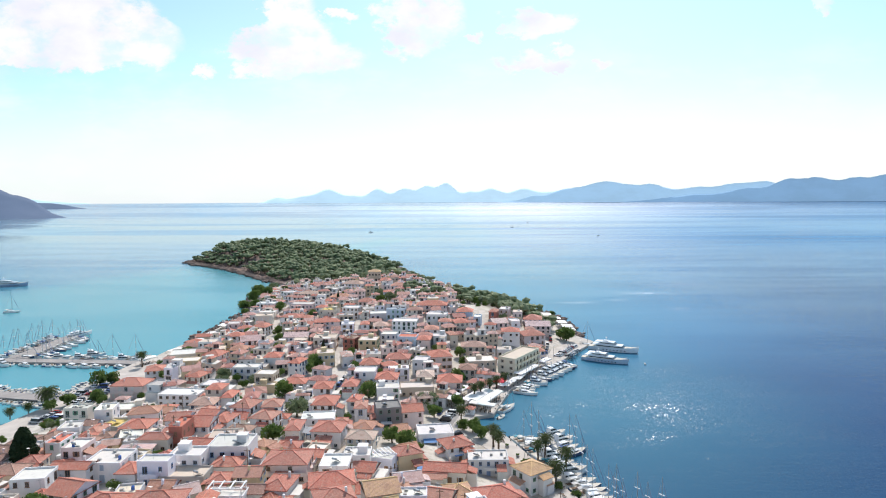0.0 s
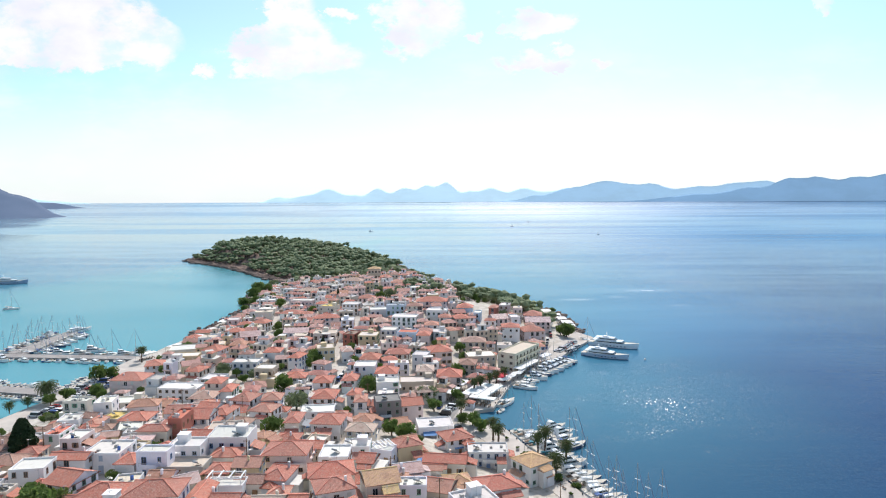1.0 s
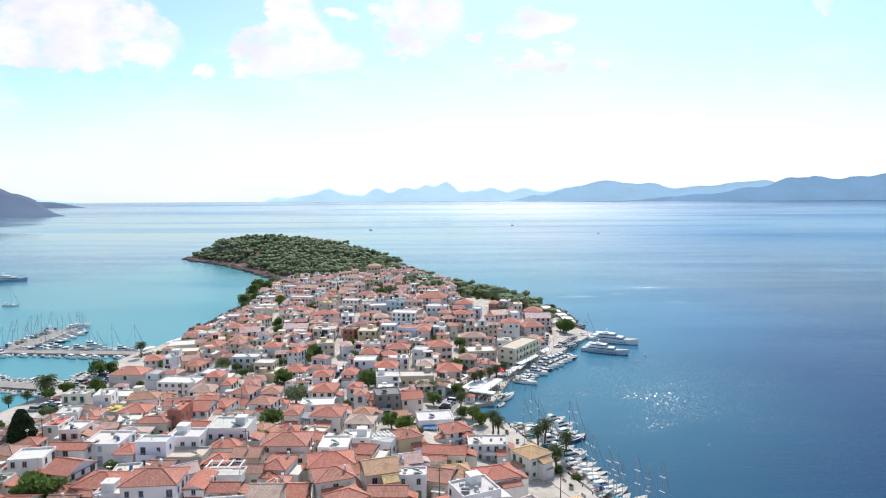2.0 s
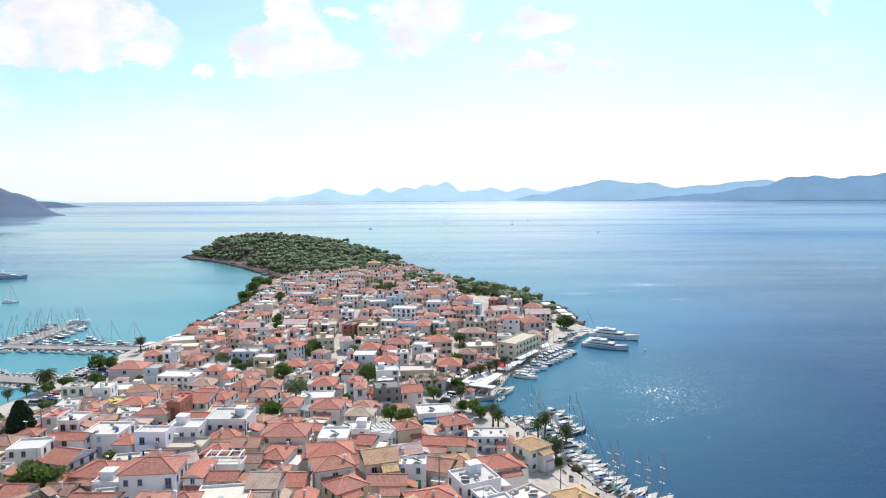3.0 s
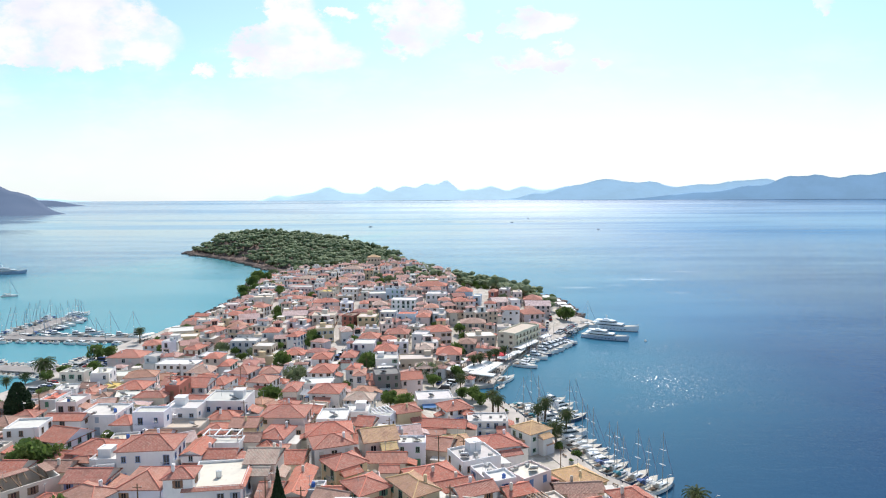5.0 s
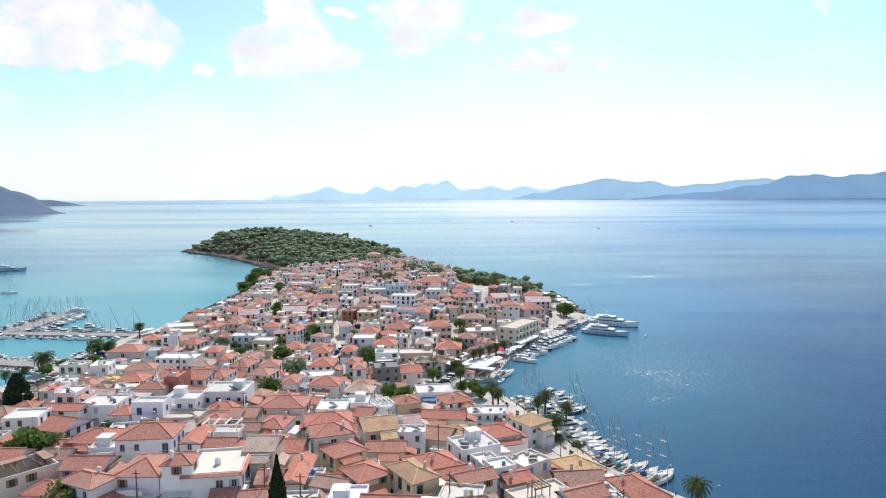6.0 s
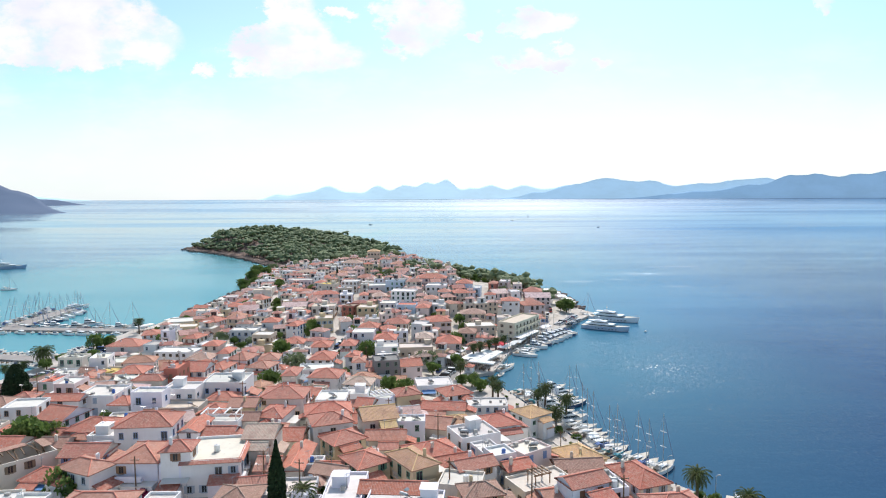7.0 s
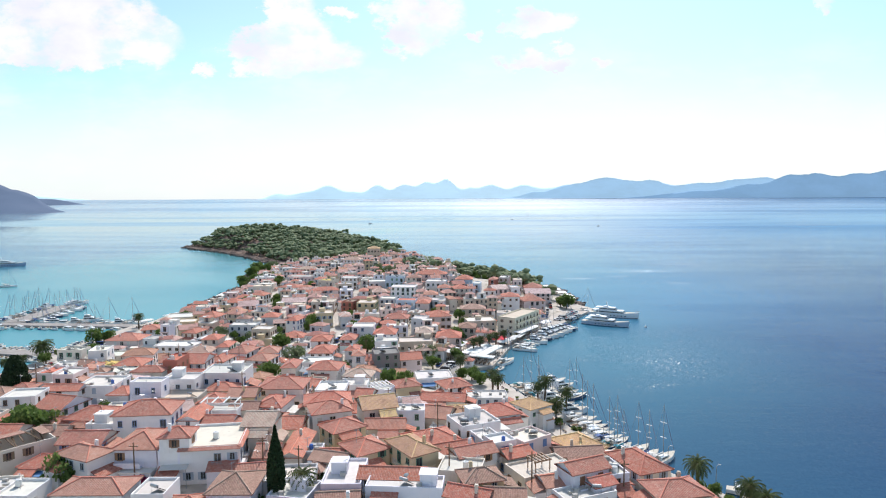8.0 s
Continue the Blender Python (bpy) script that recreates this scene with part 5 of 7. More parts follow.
def far_house(x, y, yaw, w, d, h, kind):
    """A house of the far quarters, too small to pick apart."""
    FOOTPRINTS.append((x, y, w, d, yaw))
    m = pose(x, y, float(ground(x, y)), 0, 0, yaw)
    a, b = w / 2, d / 2
    bm = bmesh.new()
    box(bm, -a, a, -b, b, -3, h if kind != "F" else h + 0.4)
    join("walls", bm, m)
    if kind == "F":
        bm = bmesh.new()
        box(bm, -a + 0.2, a - 0.2, -b + 0.2, b - 0.2, h + 0.3, h + 0.42)
        join("flat_roofs", bm, m)
    else:
        rb, caps, _ = tiled_roof(w, d, kind, 0.4)
        caps.free()
        bmesh.ops.remove_doubles(rb, verts=rb.verts[:], dist=0.001)
        join("roofs", rb, m @ Matrix.Translation((0, 0, h + 0.03)))
    storeys = 1 if h < 4.8 else 2 if h < 7.6 else 3
    each = h / storeys
    if kind == "F" and tries.random() < 0.45:
        # a set-back top floor
        u, v, c, e = tries.uniform(-0.2, 0.2) * w, tries.uniform(0, 0.2) * d, w * tries.uniform(0.22, 0.32), d * tries.uniform(0.2, 0.3)
        bm = bmesh.new()
        box(bm, u - c, u + c, v - e, v + e, h + 0.1, h + 2.8)
        join("walls", bm, m)
        if tries.random() < 0.5:
            rb, caps, _ = tiled_roof(2 * c, 2 * e, "H", 0.4)
            caps.free()
            bmesh.ops.remove_doubles(rb, verts=rb.verts[:], dist=0.001)
            join("roofs", rb, m @ Matrix.Translation((u, v, h + 2.83)))
        else:
            bm = bmesh.new()
            box(bm, u - c - 0.2, u + c + 0.2, v - e - 0.2, v + e + 0.2, h + 2.8, h + 2.95)
            join("flat_roofs", bm, m)
        bm = bmesh.new()
        bm.from_mesh(WIN_FAR[tries.choice((2, 4, 5))])
        join("windows", bm, m @ Matrix.Translation((u, v - e, h + 0.4)))
    elif kind == "F":
        # a parapet, tanks and stair boxes
        for _ in range(tries.randint(1, 3)):
            u, v, c, k = tries.uniform(-0.35, 0.35) * w, tries.uniform(-0.35, 0.35) * d, tries.uniform(0.35, 0.9), tries.uniform(0.7, 1.9)
            bm = bmesh.new()
            box(bm, u - c, u + c, v - c * 0.8, v + c * 0.8, h + 0.3, h + 0.4 + k)
            join("walls", bm, m)
    else:
        bm = bmesh.new()
        u, v = tries.uniform(-0.3, 0.3) * w, tries.choice((-0.22, 0.22)) * d
        box(bm, u - 0.3, u + 0.3, v - 0.25, v + 0.25, h + 0.3, h + 2.0)
        join("walls", bm, m)
    if tries.random() < 0.5:
        # a lower wing
        side, wing = tries.choice((-1, 1)), tries.uniform(2.2, 3.4)
        u, low = side * (a + wing / 2 - 0.2), each * max(1, storeys - 1) * tries.uniform(0.8, 0.98)
        bm = bmesh.new()
        box(bm, u - wing / 2, u + wing / 2, -b * 0.7, b * 0.8, -3, low)
        join("walls", bm, m)
        rb, caps, _ = tiled_roof(wing, d * 0.75, "g" if d > wing else "G", 0.36)
        caps.free()
        bmesh.ops.remove_doubles(rb, verts=rb.verts[:], dist=0.001)
        join("roofs", rb, m @ Matrix.Translation((u, b * 0.05, low + 0.03)))
    for s in range(1, storeys):
        if tries.random() < 0.65:
            # a balcony with slab and parapet; dark glass behind imitates a recess's shade
            wide, u = w * tries.uniform(0.45, 0.95), w * tries.uniform(-0.05, 0.05)
            bm = bmesh.new()
            box(bm, u - wide / 2, u + wide / 2, -b - 1.3, -b + 0.05, s * each - 0.2, s * each - 0.04)
            box(bm, u - wide / 2, u + wide / 2, -b - 1.3, -b - 1.2, s * each - 0.04, s * each + tries.choice((0.3, 0.85)))
            join("walls", bm, m)
    n = max(1, int(w / 2.4))
    for s in range(storeys):
        for k in range(n):
            style = tries.choice((4, 4, 2, 3, 5) if s else (4, 2, 3, 5))
            if tries.random() < 0.12 or (style == 5 and w / n < 2.8):
                style = 2
            bm = bmesh.new()
            bm.from_mesh(WIN_FAR[style])
            join("windows", bm, m @ Matrix.Translation((-a + w * (k + 0.5) / n, -b, s * each + (0.25 if style in (2, 5) else 0.95))))


# keep the camera's view of the larger trees clear of filler houses
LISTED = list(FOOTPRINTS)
for x, y in ((-57, 206), (-55, 231), (-65, 296), (-63, 307), (-66, 259), (-31, 260), (-33, 284), (-17, 205), (-13, 201), (-6, 254), (-4, 245), (-82, 123), (-100, 280),
             (-89, 276), (-77, 292), (7, 291), (10, 315), (7, 274), (-63, 105), (-85, 154), (-40, 480), (-48, 480), (-17, 482), (-4, 479), (-93.5, 444.5), (-104, 392.6), (-51.9, 505), (-34.4, 498), (-16.4, 495), (8.6, 328), (-99, 374), (-103.5, 292), (-53.4, 192)):
    FOOTPRINTS.append((x, y - 5.5, 8, 16, 0))


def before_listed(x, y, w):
    """Whether a place lies on the camera's side, close before one of the listed houses."""
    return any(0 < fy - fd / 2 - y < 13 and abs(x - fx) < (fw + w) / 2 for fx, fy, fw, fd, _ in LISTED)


tries = random.Random(21)
count = 0
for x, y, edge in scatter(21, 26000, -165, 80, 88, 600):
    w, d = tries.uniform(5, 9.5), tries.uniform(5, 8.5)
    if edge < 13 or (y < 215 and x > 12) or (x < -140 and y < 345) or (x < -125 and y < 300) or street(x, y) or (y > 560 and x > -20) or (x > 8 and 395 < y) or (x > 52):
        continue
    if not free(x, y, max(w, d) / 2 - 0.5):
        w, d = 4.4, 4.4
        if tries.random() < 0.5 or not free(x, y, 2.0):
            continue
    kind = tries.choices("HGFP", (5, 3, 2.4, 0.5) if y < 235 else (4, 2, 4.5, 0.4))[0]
    wall = tries.choices([WHITE, SHADE_LILAC, CREAM, OCHRE, PINK, TAN, GREY], (6, 3, 5, 2, 5, 2, 2))[0]
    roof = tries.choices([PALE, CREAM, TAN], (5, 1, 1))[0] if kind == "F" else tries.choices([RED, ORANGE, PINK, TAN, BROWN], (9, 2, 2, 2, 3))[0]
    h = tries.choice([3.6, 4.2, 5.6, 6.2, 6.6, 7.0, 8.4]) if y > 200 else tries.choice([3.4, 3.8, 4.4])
    # lowered so the listed houses stay in the camera's view
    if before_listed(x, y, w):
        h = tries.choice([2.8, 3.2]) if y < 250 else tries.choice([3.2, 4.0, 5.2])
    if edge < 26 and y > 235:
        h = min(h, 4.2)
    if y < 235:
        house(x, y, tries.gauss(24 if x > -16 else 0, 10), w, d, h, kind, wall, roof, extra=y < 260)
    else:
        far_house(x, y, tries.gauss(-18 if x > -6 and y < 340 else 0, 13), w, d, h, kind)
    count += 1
    if count >= 520:
        break
quarter = thing("far_houses", Matrix.Identity(4), "crowded far quarter of small plastered houses with tiled roofs", "houses", kind="stuff")
for key, mat in (("walls", PLASTER_MIXED), ("roofs", TILES_MIXED), ("flat_roofs", SCREED_MIXED), ("windows", FRAME)):
    verts, faces, slots, uvs = FAR[key]
    data = bpy.data.meshes.new(key)
    data.from_pydata(verts, [], faces)
    for one in (mat, GLASS) if key == "windows" else (mat,):
        data.materials.append(one)
    data.polygons.foreach_set("material_index", slots)
    data.uv_layers.new(name="uv").data.foreach_set("uv", np.array(uvs, dtype=np.float32).ravel())
    ob = part(key, data, None, quarter, colour=(0.3, 0.28, 0.27))
    ob["kind"] = "stuff"


# ---- trees ----
leafy = np.random.default_rng(5)


def leaf_cloud(count, size, shape):
    """Many small leaf faces over and inside a lumpy crown about 1 in radius; shape gives a point for three random numbers."""
    centres = np.array([shape(leafy) for _ in range(count)])
    verts, faces = [], []
    for i, c in enumerate(centres):
        n = leafy.normal(size=3)
        n /= np.linalg.norm(n)
        a = np.cross(n, leafy.normal(size=3))
        a /= np.linalg.norm(a)
        b = np.cross(n, a)
        s = size * leafy.uniform(0.6, 1.3)
        verts += [c - a * s - b * s * 0.6, c + a * s - b * s * 0.5, c + a * s * 0.8 + b * s * 0.6, c - a * s * 0.7 + b * s * 0.7]
        faces.append((4 * i, 4 * i + 1, 4 * i + 2, 4 * i + 3))
    return verts, faces


def mesh_from(name, verts, faces, mat):
    data = bpy.data.meshes.new(name)
    data.from_pydata([tuple(v) for v in verts], [], faces)
    data.materials.append(mat)
    return data


def lumps(n, flat=0.75):
    """A crown of n overlapping lumps."""
    balls = [(leafy.uniform(-0.55, 0.55), leafy.uniform(-0.55, 0.55), leafy.uniform(-0.3, 0.5) * flat, leafy.uniform(0.38, 0.62)) for _ in range(n)]

    def point(r):
        x, y, z, q = balls[r.integers(n)]
        d = r.normal(size=3)
        d /= np.linalg.norm(d)
        k = q * r.uniform(0.6, 1.05)
        return np.array((x + d[0] * k, y + d[1] * k, z + d[2] * k * flat))
    return point


def trunk_mesh(limbs=5, height=1.0):
    """A tapered trunk from 0 up to a crown centre at 0, its foot at -height."""
    bm = bmesh.new()
    tube(bm, [(0, 0, -height), (0.03, 0.02, -height * 0.55), (0, 0, -0.1)], [0.11, 0.085, 0.06], 7)
    for k in range(limbs):
        a = k * math.tau / limbs + 0.4
        tube(bm, [(0, 0, -0.45), (0.25 * math.cos(a), 0.25 * math.sin(a), -0.1), (0.5 * math.cos(a), 0.5 * math.sin(a), 0.2)], [0.06, 0.04, 0.02], 5)
    return mesh_of("trunk", bm, BARK)


TRUNK = trunk_mesh(5, 1.5)
CROWNS = {}
for key, mat in (("broad", LEAF), ("pine", PINE), ("blossom", BLOSSOM)):
    CROWNS[key] = [mesh_from("crown", *leaf_cloud(1700, 0.08, lumps(9)), mat) for _ in range(3)]
TREE_WORDS = {"broad": "leafy green broad tree between the houses", "pine": "dark green umbrella pine", "blossom": "magenta bougainvillea in flower on a wall"}


def tree(x, y, r, kind="broad"):
    z = float(ground(x, y))
    if r > 2.4:
        r *= 1.2
    if 2.6 > r and kind == "broad":
        words, name, cat = "low green garden shrub", "shrub", "shrub"
    else:
        words, name, cat = TREE_WORDS[kind], "tree", "tree"
    lift = r * 0.78 + (0.5 if r > 2.2 else 0.1)
    ob = thing(name, pose(x, y, z, 0, 0, rng.uniform(0, 360)), words, cat, "town trees")
    part("crown", rng.choice(CROWNS[kind]), None, ob, at=Matrix.LocRotScale((0, 0, lift), None, (r, r, r * rng.uniform(1.0, 1.3))))
    part("trunk", TRUNK, None, ob, at=Matrix.LocRotScale((0, 0, lift), None, (r, r, (lift + 0.3) / 1.5)))
    return ob


def cypress_shape(r):
    t = r.uniform(0.02, 1) ** 0.9
    w = 0.135 * (math.sin(math.pi * (0.16 + 0.80 * t)) ** 0.6) * (1 if t < 0.5 else 1 - 0.88 * ((t - 0.5) / 0.5) ** 1.6)
    a = r.uniform(0, math.tau)
    k = w * r.uniform(0.7, 1.08)
    return np.array((k * math.cos(a), k * math.sin(a), t))


CYPRESS_CROWN = mesh_from("crown", *leaf_cloud(7000, 0.016, cypress_shape), CYPRESS)
bm = bmesh.new()
tube(bm, [(0, 0, -0.05), (0, 0, 0.9)], [0.03, 0.008], 6)
CYPRESS_TRUNK = mesh_of("trunk", bm, BARK)


def cypress(x, y, h, wide=1.0):
    z = float(ground(x, y))
    ob = thing("cypress", pose(x, y, z), "tall dark green columnar cypress tree", "tree", "cypresses")
    part("crown", CYPRESS_CROWN, None, ob, at=Matrix.LocRotScale(None, None, (h * wide, h * wide, h)))
    part("trunk", CYPRESS_TRUNK, None, ob, at=Matrix.LocRotScale(None, None, (h, h, h)))


def egg_shape(r):
    t = r.uniform(0.0, 1)
    w = 0.34 * math.sin(math.pi * (0.17 + 0.78 * t)) ** 0.65 * (1 - 0.35 * t)
    a = r.uniform(0, math.tau)
    k = w * (1 + 0.16 * math.sin(3 * a + 9 * t) * math.sin(11 * t)) * r.uniform(0.72, 1.06)
    return np.array((k * math.cos(a), k * math.sin(a), t))


def old_cypress(x, y, h):
    ob = thing("cypress", pose(x, y, float(ground(x, y))), "old broad dark green cypress tree, full to the ground", "tree", "cypresses")
    part("crown", mesh_from("crown", *leaf_cloud(9000, 0.022, egg_shape), CYPRESS), None, ob, at=Matrix.LocRotScale(None, None, (h, h, h)))
    part("trunk", CYPRESS_TRUNK, None, ob, at=Matrix.LocRotScale(None, None, (h, h, h)))


def frond_mesh(count=26):
    """A palm's crown: arching fronds of paired leaflets."""
    verts, faces = [], []
    for k in range(count):
        a = k * 2.4
        up = 1.15 - 1.75 * (k / count)
        side = np.array((-math.sin(a), math.cos(a), 0))
        ahead = np.array((math.cos(a), math.sin(a), 0))
        spine = []
        p = np.zeros(3)
        for s in range(9):
            spine.append(p.copy())
            tilt = up - s * 0.19
            p = p + 0.30 * (ahead * math.cos(tilt) + np.array((0, 0, 1)) * math.sin(tilt))
        for s in range(1, 9):
            for e in (-1, 1):
                q = spine[s]
                reach = 0.62 * (1 - 0.07 * s)
                tip = q + side * e * reach * 0.75 + (spine[s] - spine[s - 1]) * 0.9 - np.array((0, 0, 0.22))
                i = len(verts)
                verts += [q, q + (spine[s] - spine[s - 1]) * 0.95, tip]
                faces.append((i, i + 1, i + 2))
    return mesh_from("fronds", verts, faces, PALM)


FRONDS = [frond_mesh(64), frond_mesh(76)]
bm = bmesh.new()
tube(bm, [(0, 0, -0.06), (0.02, 0, 0.3), (0.0, 0.015, 0.7), (0, 0, 1)], [0.055, 0.042, 0.038, 0.05], 8)
PALM_TRUNK = mesh_of("trunk", bm, BARK)


def palm(x, y, h, size=1.0):
    z = max(float(ground(x, y)), 1.3)
    ob = thing("palm", pose(x, y, z, 0, 0, rng.uniform(0, 360)), "harbour palm tree with drooping green fronds", "palm", "palms")
    part("fronds", rng.choice(FRONDS), None, ob, at=Matrix.LocRotScale((0, 0, h), None, (size * 1.02, size * 1.02, size * 1.05)))
    part("trunk", PALM_TRUNK, None, ob, at=Matrix.LocRotScale(None, None, (h * 1.25, h * 1.25, h)))


# trees and shrubs between the houses
tree(-53.4, 192.0, 3.2), tree(-55.1, 231.4, 3.7, "pine"), tree(-65.2, 296.6, 3.7), tree(-63.1, 307.4, 3.6), tree(-66.3, 259.1, 3.5)
tree(-31.4, 259.9, 3.5), tree(-33.0, 283.8, 2.5), tree(-17.4, 205.5, 2.7), tree(-13.0, 201.0, 2.9), tree(-6.6, 254.7, 3.2, "pine")
tree(-3.9, 245.4, 2.7), tree(-19.0, 293.6, 2.1), tree(-86.0, 128.6, 3.9), tree(-82.2, 128.4, 2.8), tree(-63.6, 105.2, 2.9), tree(-85.6, 154.1, 2.1)
tree(-84.9, 167.1, 1.5), tree(-162.0, 255.0, 2.5), tree(-159.5, 262.1, 2.5), tree(-161.7, 291.9, 3.4), tree(-157.7, 294.9, 2.8), tree(-100.1, 280.2, 2.5, "pine")
tree(-133.2, 296.0, 2.6), tree(-89.3, 275.8, 2.2), tree(10.6, 229.3, 2.6), tree(13.4, 223.7, 2.6), tree(7.0, 232.0, 2.4)
tree(-40.4, 480.2, 3.9, "pine"), tree(-48.1, 480.0, 3.4), tree(-34.0, 482.0, 3.6, "pine"), tree(-16.8, 482.0, 3.4, "pine"), tree(-3.8, 479.0, 3.9, "pine"), tree(-10.0, 486.0, 3.6, "pine")
tree(-141.5, 518.9, 3.2), tree(-126.8, 488.9, 3.1), tree(-11.0, 155.2, 1.4), tree(-7.9, 138.6, 1.0), tree(3.4, 130.5, 1.3)
tree(-29.1, 126.5, 1.2), tree(-28.0, 116.9, 1.0), tree(-23.1, 104.2, 1.5), tree(-21.5, 108.0, 1.3), tree(-50.6, 105.0, 1.5, "blossom"), tree(-53.1, 104.8, 1.2)
tree(-48.6, 105.0, 1.2), tree(-52.4, 105.2, 1.2, "blossom"), tree(-99.4, 160.7, 1.5), tree(-63.4, 160.8, 1.2), tree(-57.5, 133.9, 1.1), tree(-29.4, 99.8, 0.8)
tree(38.7, 179.8, 1.7), tree(34.3, 182.6, 1.6), tree(28.8, 196.5, 1.5), tree(26.5, 199.5, 1.7), tree(60.8, 138.6, 1.8), tree(62.6, 134.8, 1.4), tree(58.8, 141.0, 1.5)
tree(11.6, 118.4, 1.0), tree(21.1, 111.6, 0.8), tree(-8.0, 201.1, 1.6), tree(-11.0, 145.1, 0.9), tree(-54.2, 156.1, 1.0)
tree(-53.8, 285.5, 1.8), tree(-43.6, 262.6, 1.6), tree(-76.9, 292.4, 2.4), tree(-86.1, 309.2, 2.2), tree(26.1, 300.8, 1.9), tree(30.8, 307.2, 1.6)
tree(6.9, 290.9, 3.1), tree(10.3, 315.3, 2.5), tree(7.0, 273.8, 2.4), tree(74.6, 378.6, 4.1), tree(72.0, 383.6, 3.2), tree(82.0, 470.2, 2.4)
tree(-162.4, 511.5, 4.4), tree(-167.3, 567.7, 5.2), tree(-158.4, 562.9, 4.3), tree(-162.5, 536.9, 4.9), tree(-160.6, 595.7, 4.2, "pine"), tree(-143.5, 574.2, 3.6)
tree(-109.0, 628.3, 4.6, "pine"), tree(-93.4, 600.1, 4.3, "pine"), tree(-76.8, 596.2, 3.2, "pine"), tree(-152.0, 505.0, 3.4), tree(-149.0, 470.0, 2.6), tree(-148.0, 522.0, 2.8)
tree(-93.5, 444.5, 3.0), tree(-104.0, 392.6, 3.0), tree(-51.9, 505.0, 3.4, "pine"), tree(-34.4, 498.0, 3.8, "pine"), tree(-16.4, 495.0, 3.8, "pine"), tree(8.6, 328.0, 3.0)
tree(22.0, 339.5, 2.3), tree(-20.9, 380.7, 2.2), tree(-99.1, 374.0, 2.6), tree(-103.5, 292.0, 2.8, "pine"), tree(-95.2, 285.4, 2.4)
tree(-351.0, 893.0, 4.4, "pine")
cypress(-26.4, 98.5, 13.6, 0.72), old_cypress(-112.6, 164.6, 10.6), cypress(-78.7, 468.9, 15.5, 0.5), cypress(-30.7, 515.6, 11, 0.6), cypress(-64.0, 331.0, 9.5, 0.9)
palm(57.5, 139.5, 7.0, 1.35), palm(64.9, 130.4, 6.0, 1.3), palm(66.5, 126.4, 5.5, 1.3), palm(33.8, 205.5, 7.2, 1.2), palm(38.5, 194.3, 7, 1.2), palm(34.2, 187.2, 5.5, 1.35)
palm(17.2, 215.2, 6.8, 1.1), palm(18.4, 208.9, 7, 1.1), palm(6.8, 240.6, 5.5, 1.2), palm(-166.0, 259.0, 7.0, 1.9), palm(-178.0, 240.0, 4.0, 1.1), palm(-173.0, 246.0, 3.6, 1.0), palm(-169.5, 252.0, 3.6, 1.0), palm(-157.1, 323.7, 7, 1.2), palm(20.0, 271.8, 7, 1.0)
palm(23.4, 275.8, 7, 1.0), palm(13.0, 264.4, 7, 1.0), palm(16.0, 267.8, 7, 1.0), palm(-22.4, 99.4, 5, 1.0), palm(28.0, 285.0, 6, 1.0), palm(31.0, 203.0, 6, 1.1)
greens = random.Random(33)
planted = 0
for x, y, edge in scatter(33, 1400, -150, 60, 96, 560):
    if planted < 170 and edge > 12 and free(x, y, 1.0) and not street(x, y):
        tree(x, y, greens.uniform(0.9, 1.9) if y < 250 else greens.uniform(1.3, 2.8), greens.choice(["broad", "broad", "pine"]))
        FOOTPRINTS.append((x, y, 3, 3, 0))
        planted += 1


# ---- pine wood on the headland and along the eastern slope ----
def unit_ball():
    bm = bmesh.new()
    bmesh.ops.create_icosphere(bm, subdivisions=1, radius=1)
    v = np.array([tuple(q.co) for q in bm.verts])
    f = np.array([[q.index for q in face.verts] for face in bm.faces])
    bm.free()
    return v, f


def pine_wood(name, spots, label):
    """Umbrella pines: crowns of several ragged lumps over short trunks."""
    bv, bf = unit_ball()
    vs, fs, n = [], [], 0
    tv, tf, tn = [], [], 0
    where = np.array(spots)
    heights = rugged(where[:, 0], where[:, 1]).tolist()
    for x, y, r in spots:
        z = heights.pop(0)
        high = z + r * leafy.uniform(0.75, 1.45)
        for k in range(leafy.integers(5, 8)):
            q = r * leafy.uniform(0.34, 0.58)
            c = np.array((x, y, high)) + leafy.normal(size=3) * np.array((0.42, 0.42, 0.14)) * r
            ragged = 1 + leafy.uniform(-0.30, 0.22, (len(bv), 1))
            vs.append(bv * ragged * q * np.array((1, 1, 0.72)) + c)
            fs.append(bf + n)
            n += len(bv)
        w = r * 0.07
        foot = np.array([(x + w * math.cos(a), y + w * math.sin(a), z - 0.8) for a in (0, 1.57, 3.14, 4.71)])
        tv += [foot, foot * np.array((1, 1, 0)) + np.array((0, 0, high))]
        for a in range(4):
            tf.append((tn + a, tn + (a + 1) % 4, tn + 4 + (a + 1) % 4, tn + 4 + a))
        tn += 8
    top = thing(name, Matrix.Identity(4), label, "wood", kind="stuff")
    part("crowns", mesh_from("crowns", np.concatenate(vs), np.concatenate(fs).tolist(), PINE), None, top)["kind"] = "stuff"
    part("trunks", mesh_from("trunks", np.concatenate(tv), tf, BARK), None, top)["kind"] = "stuff"


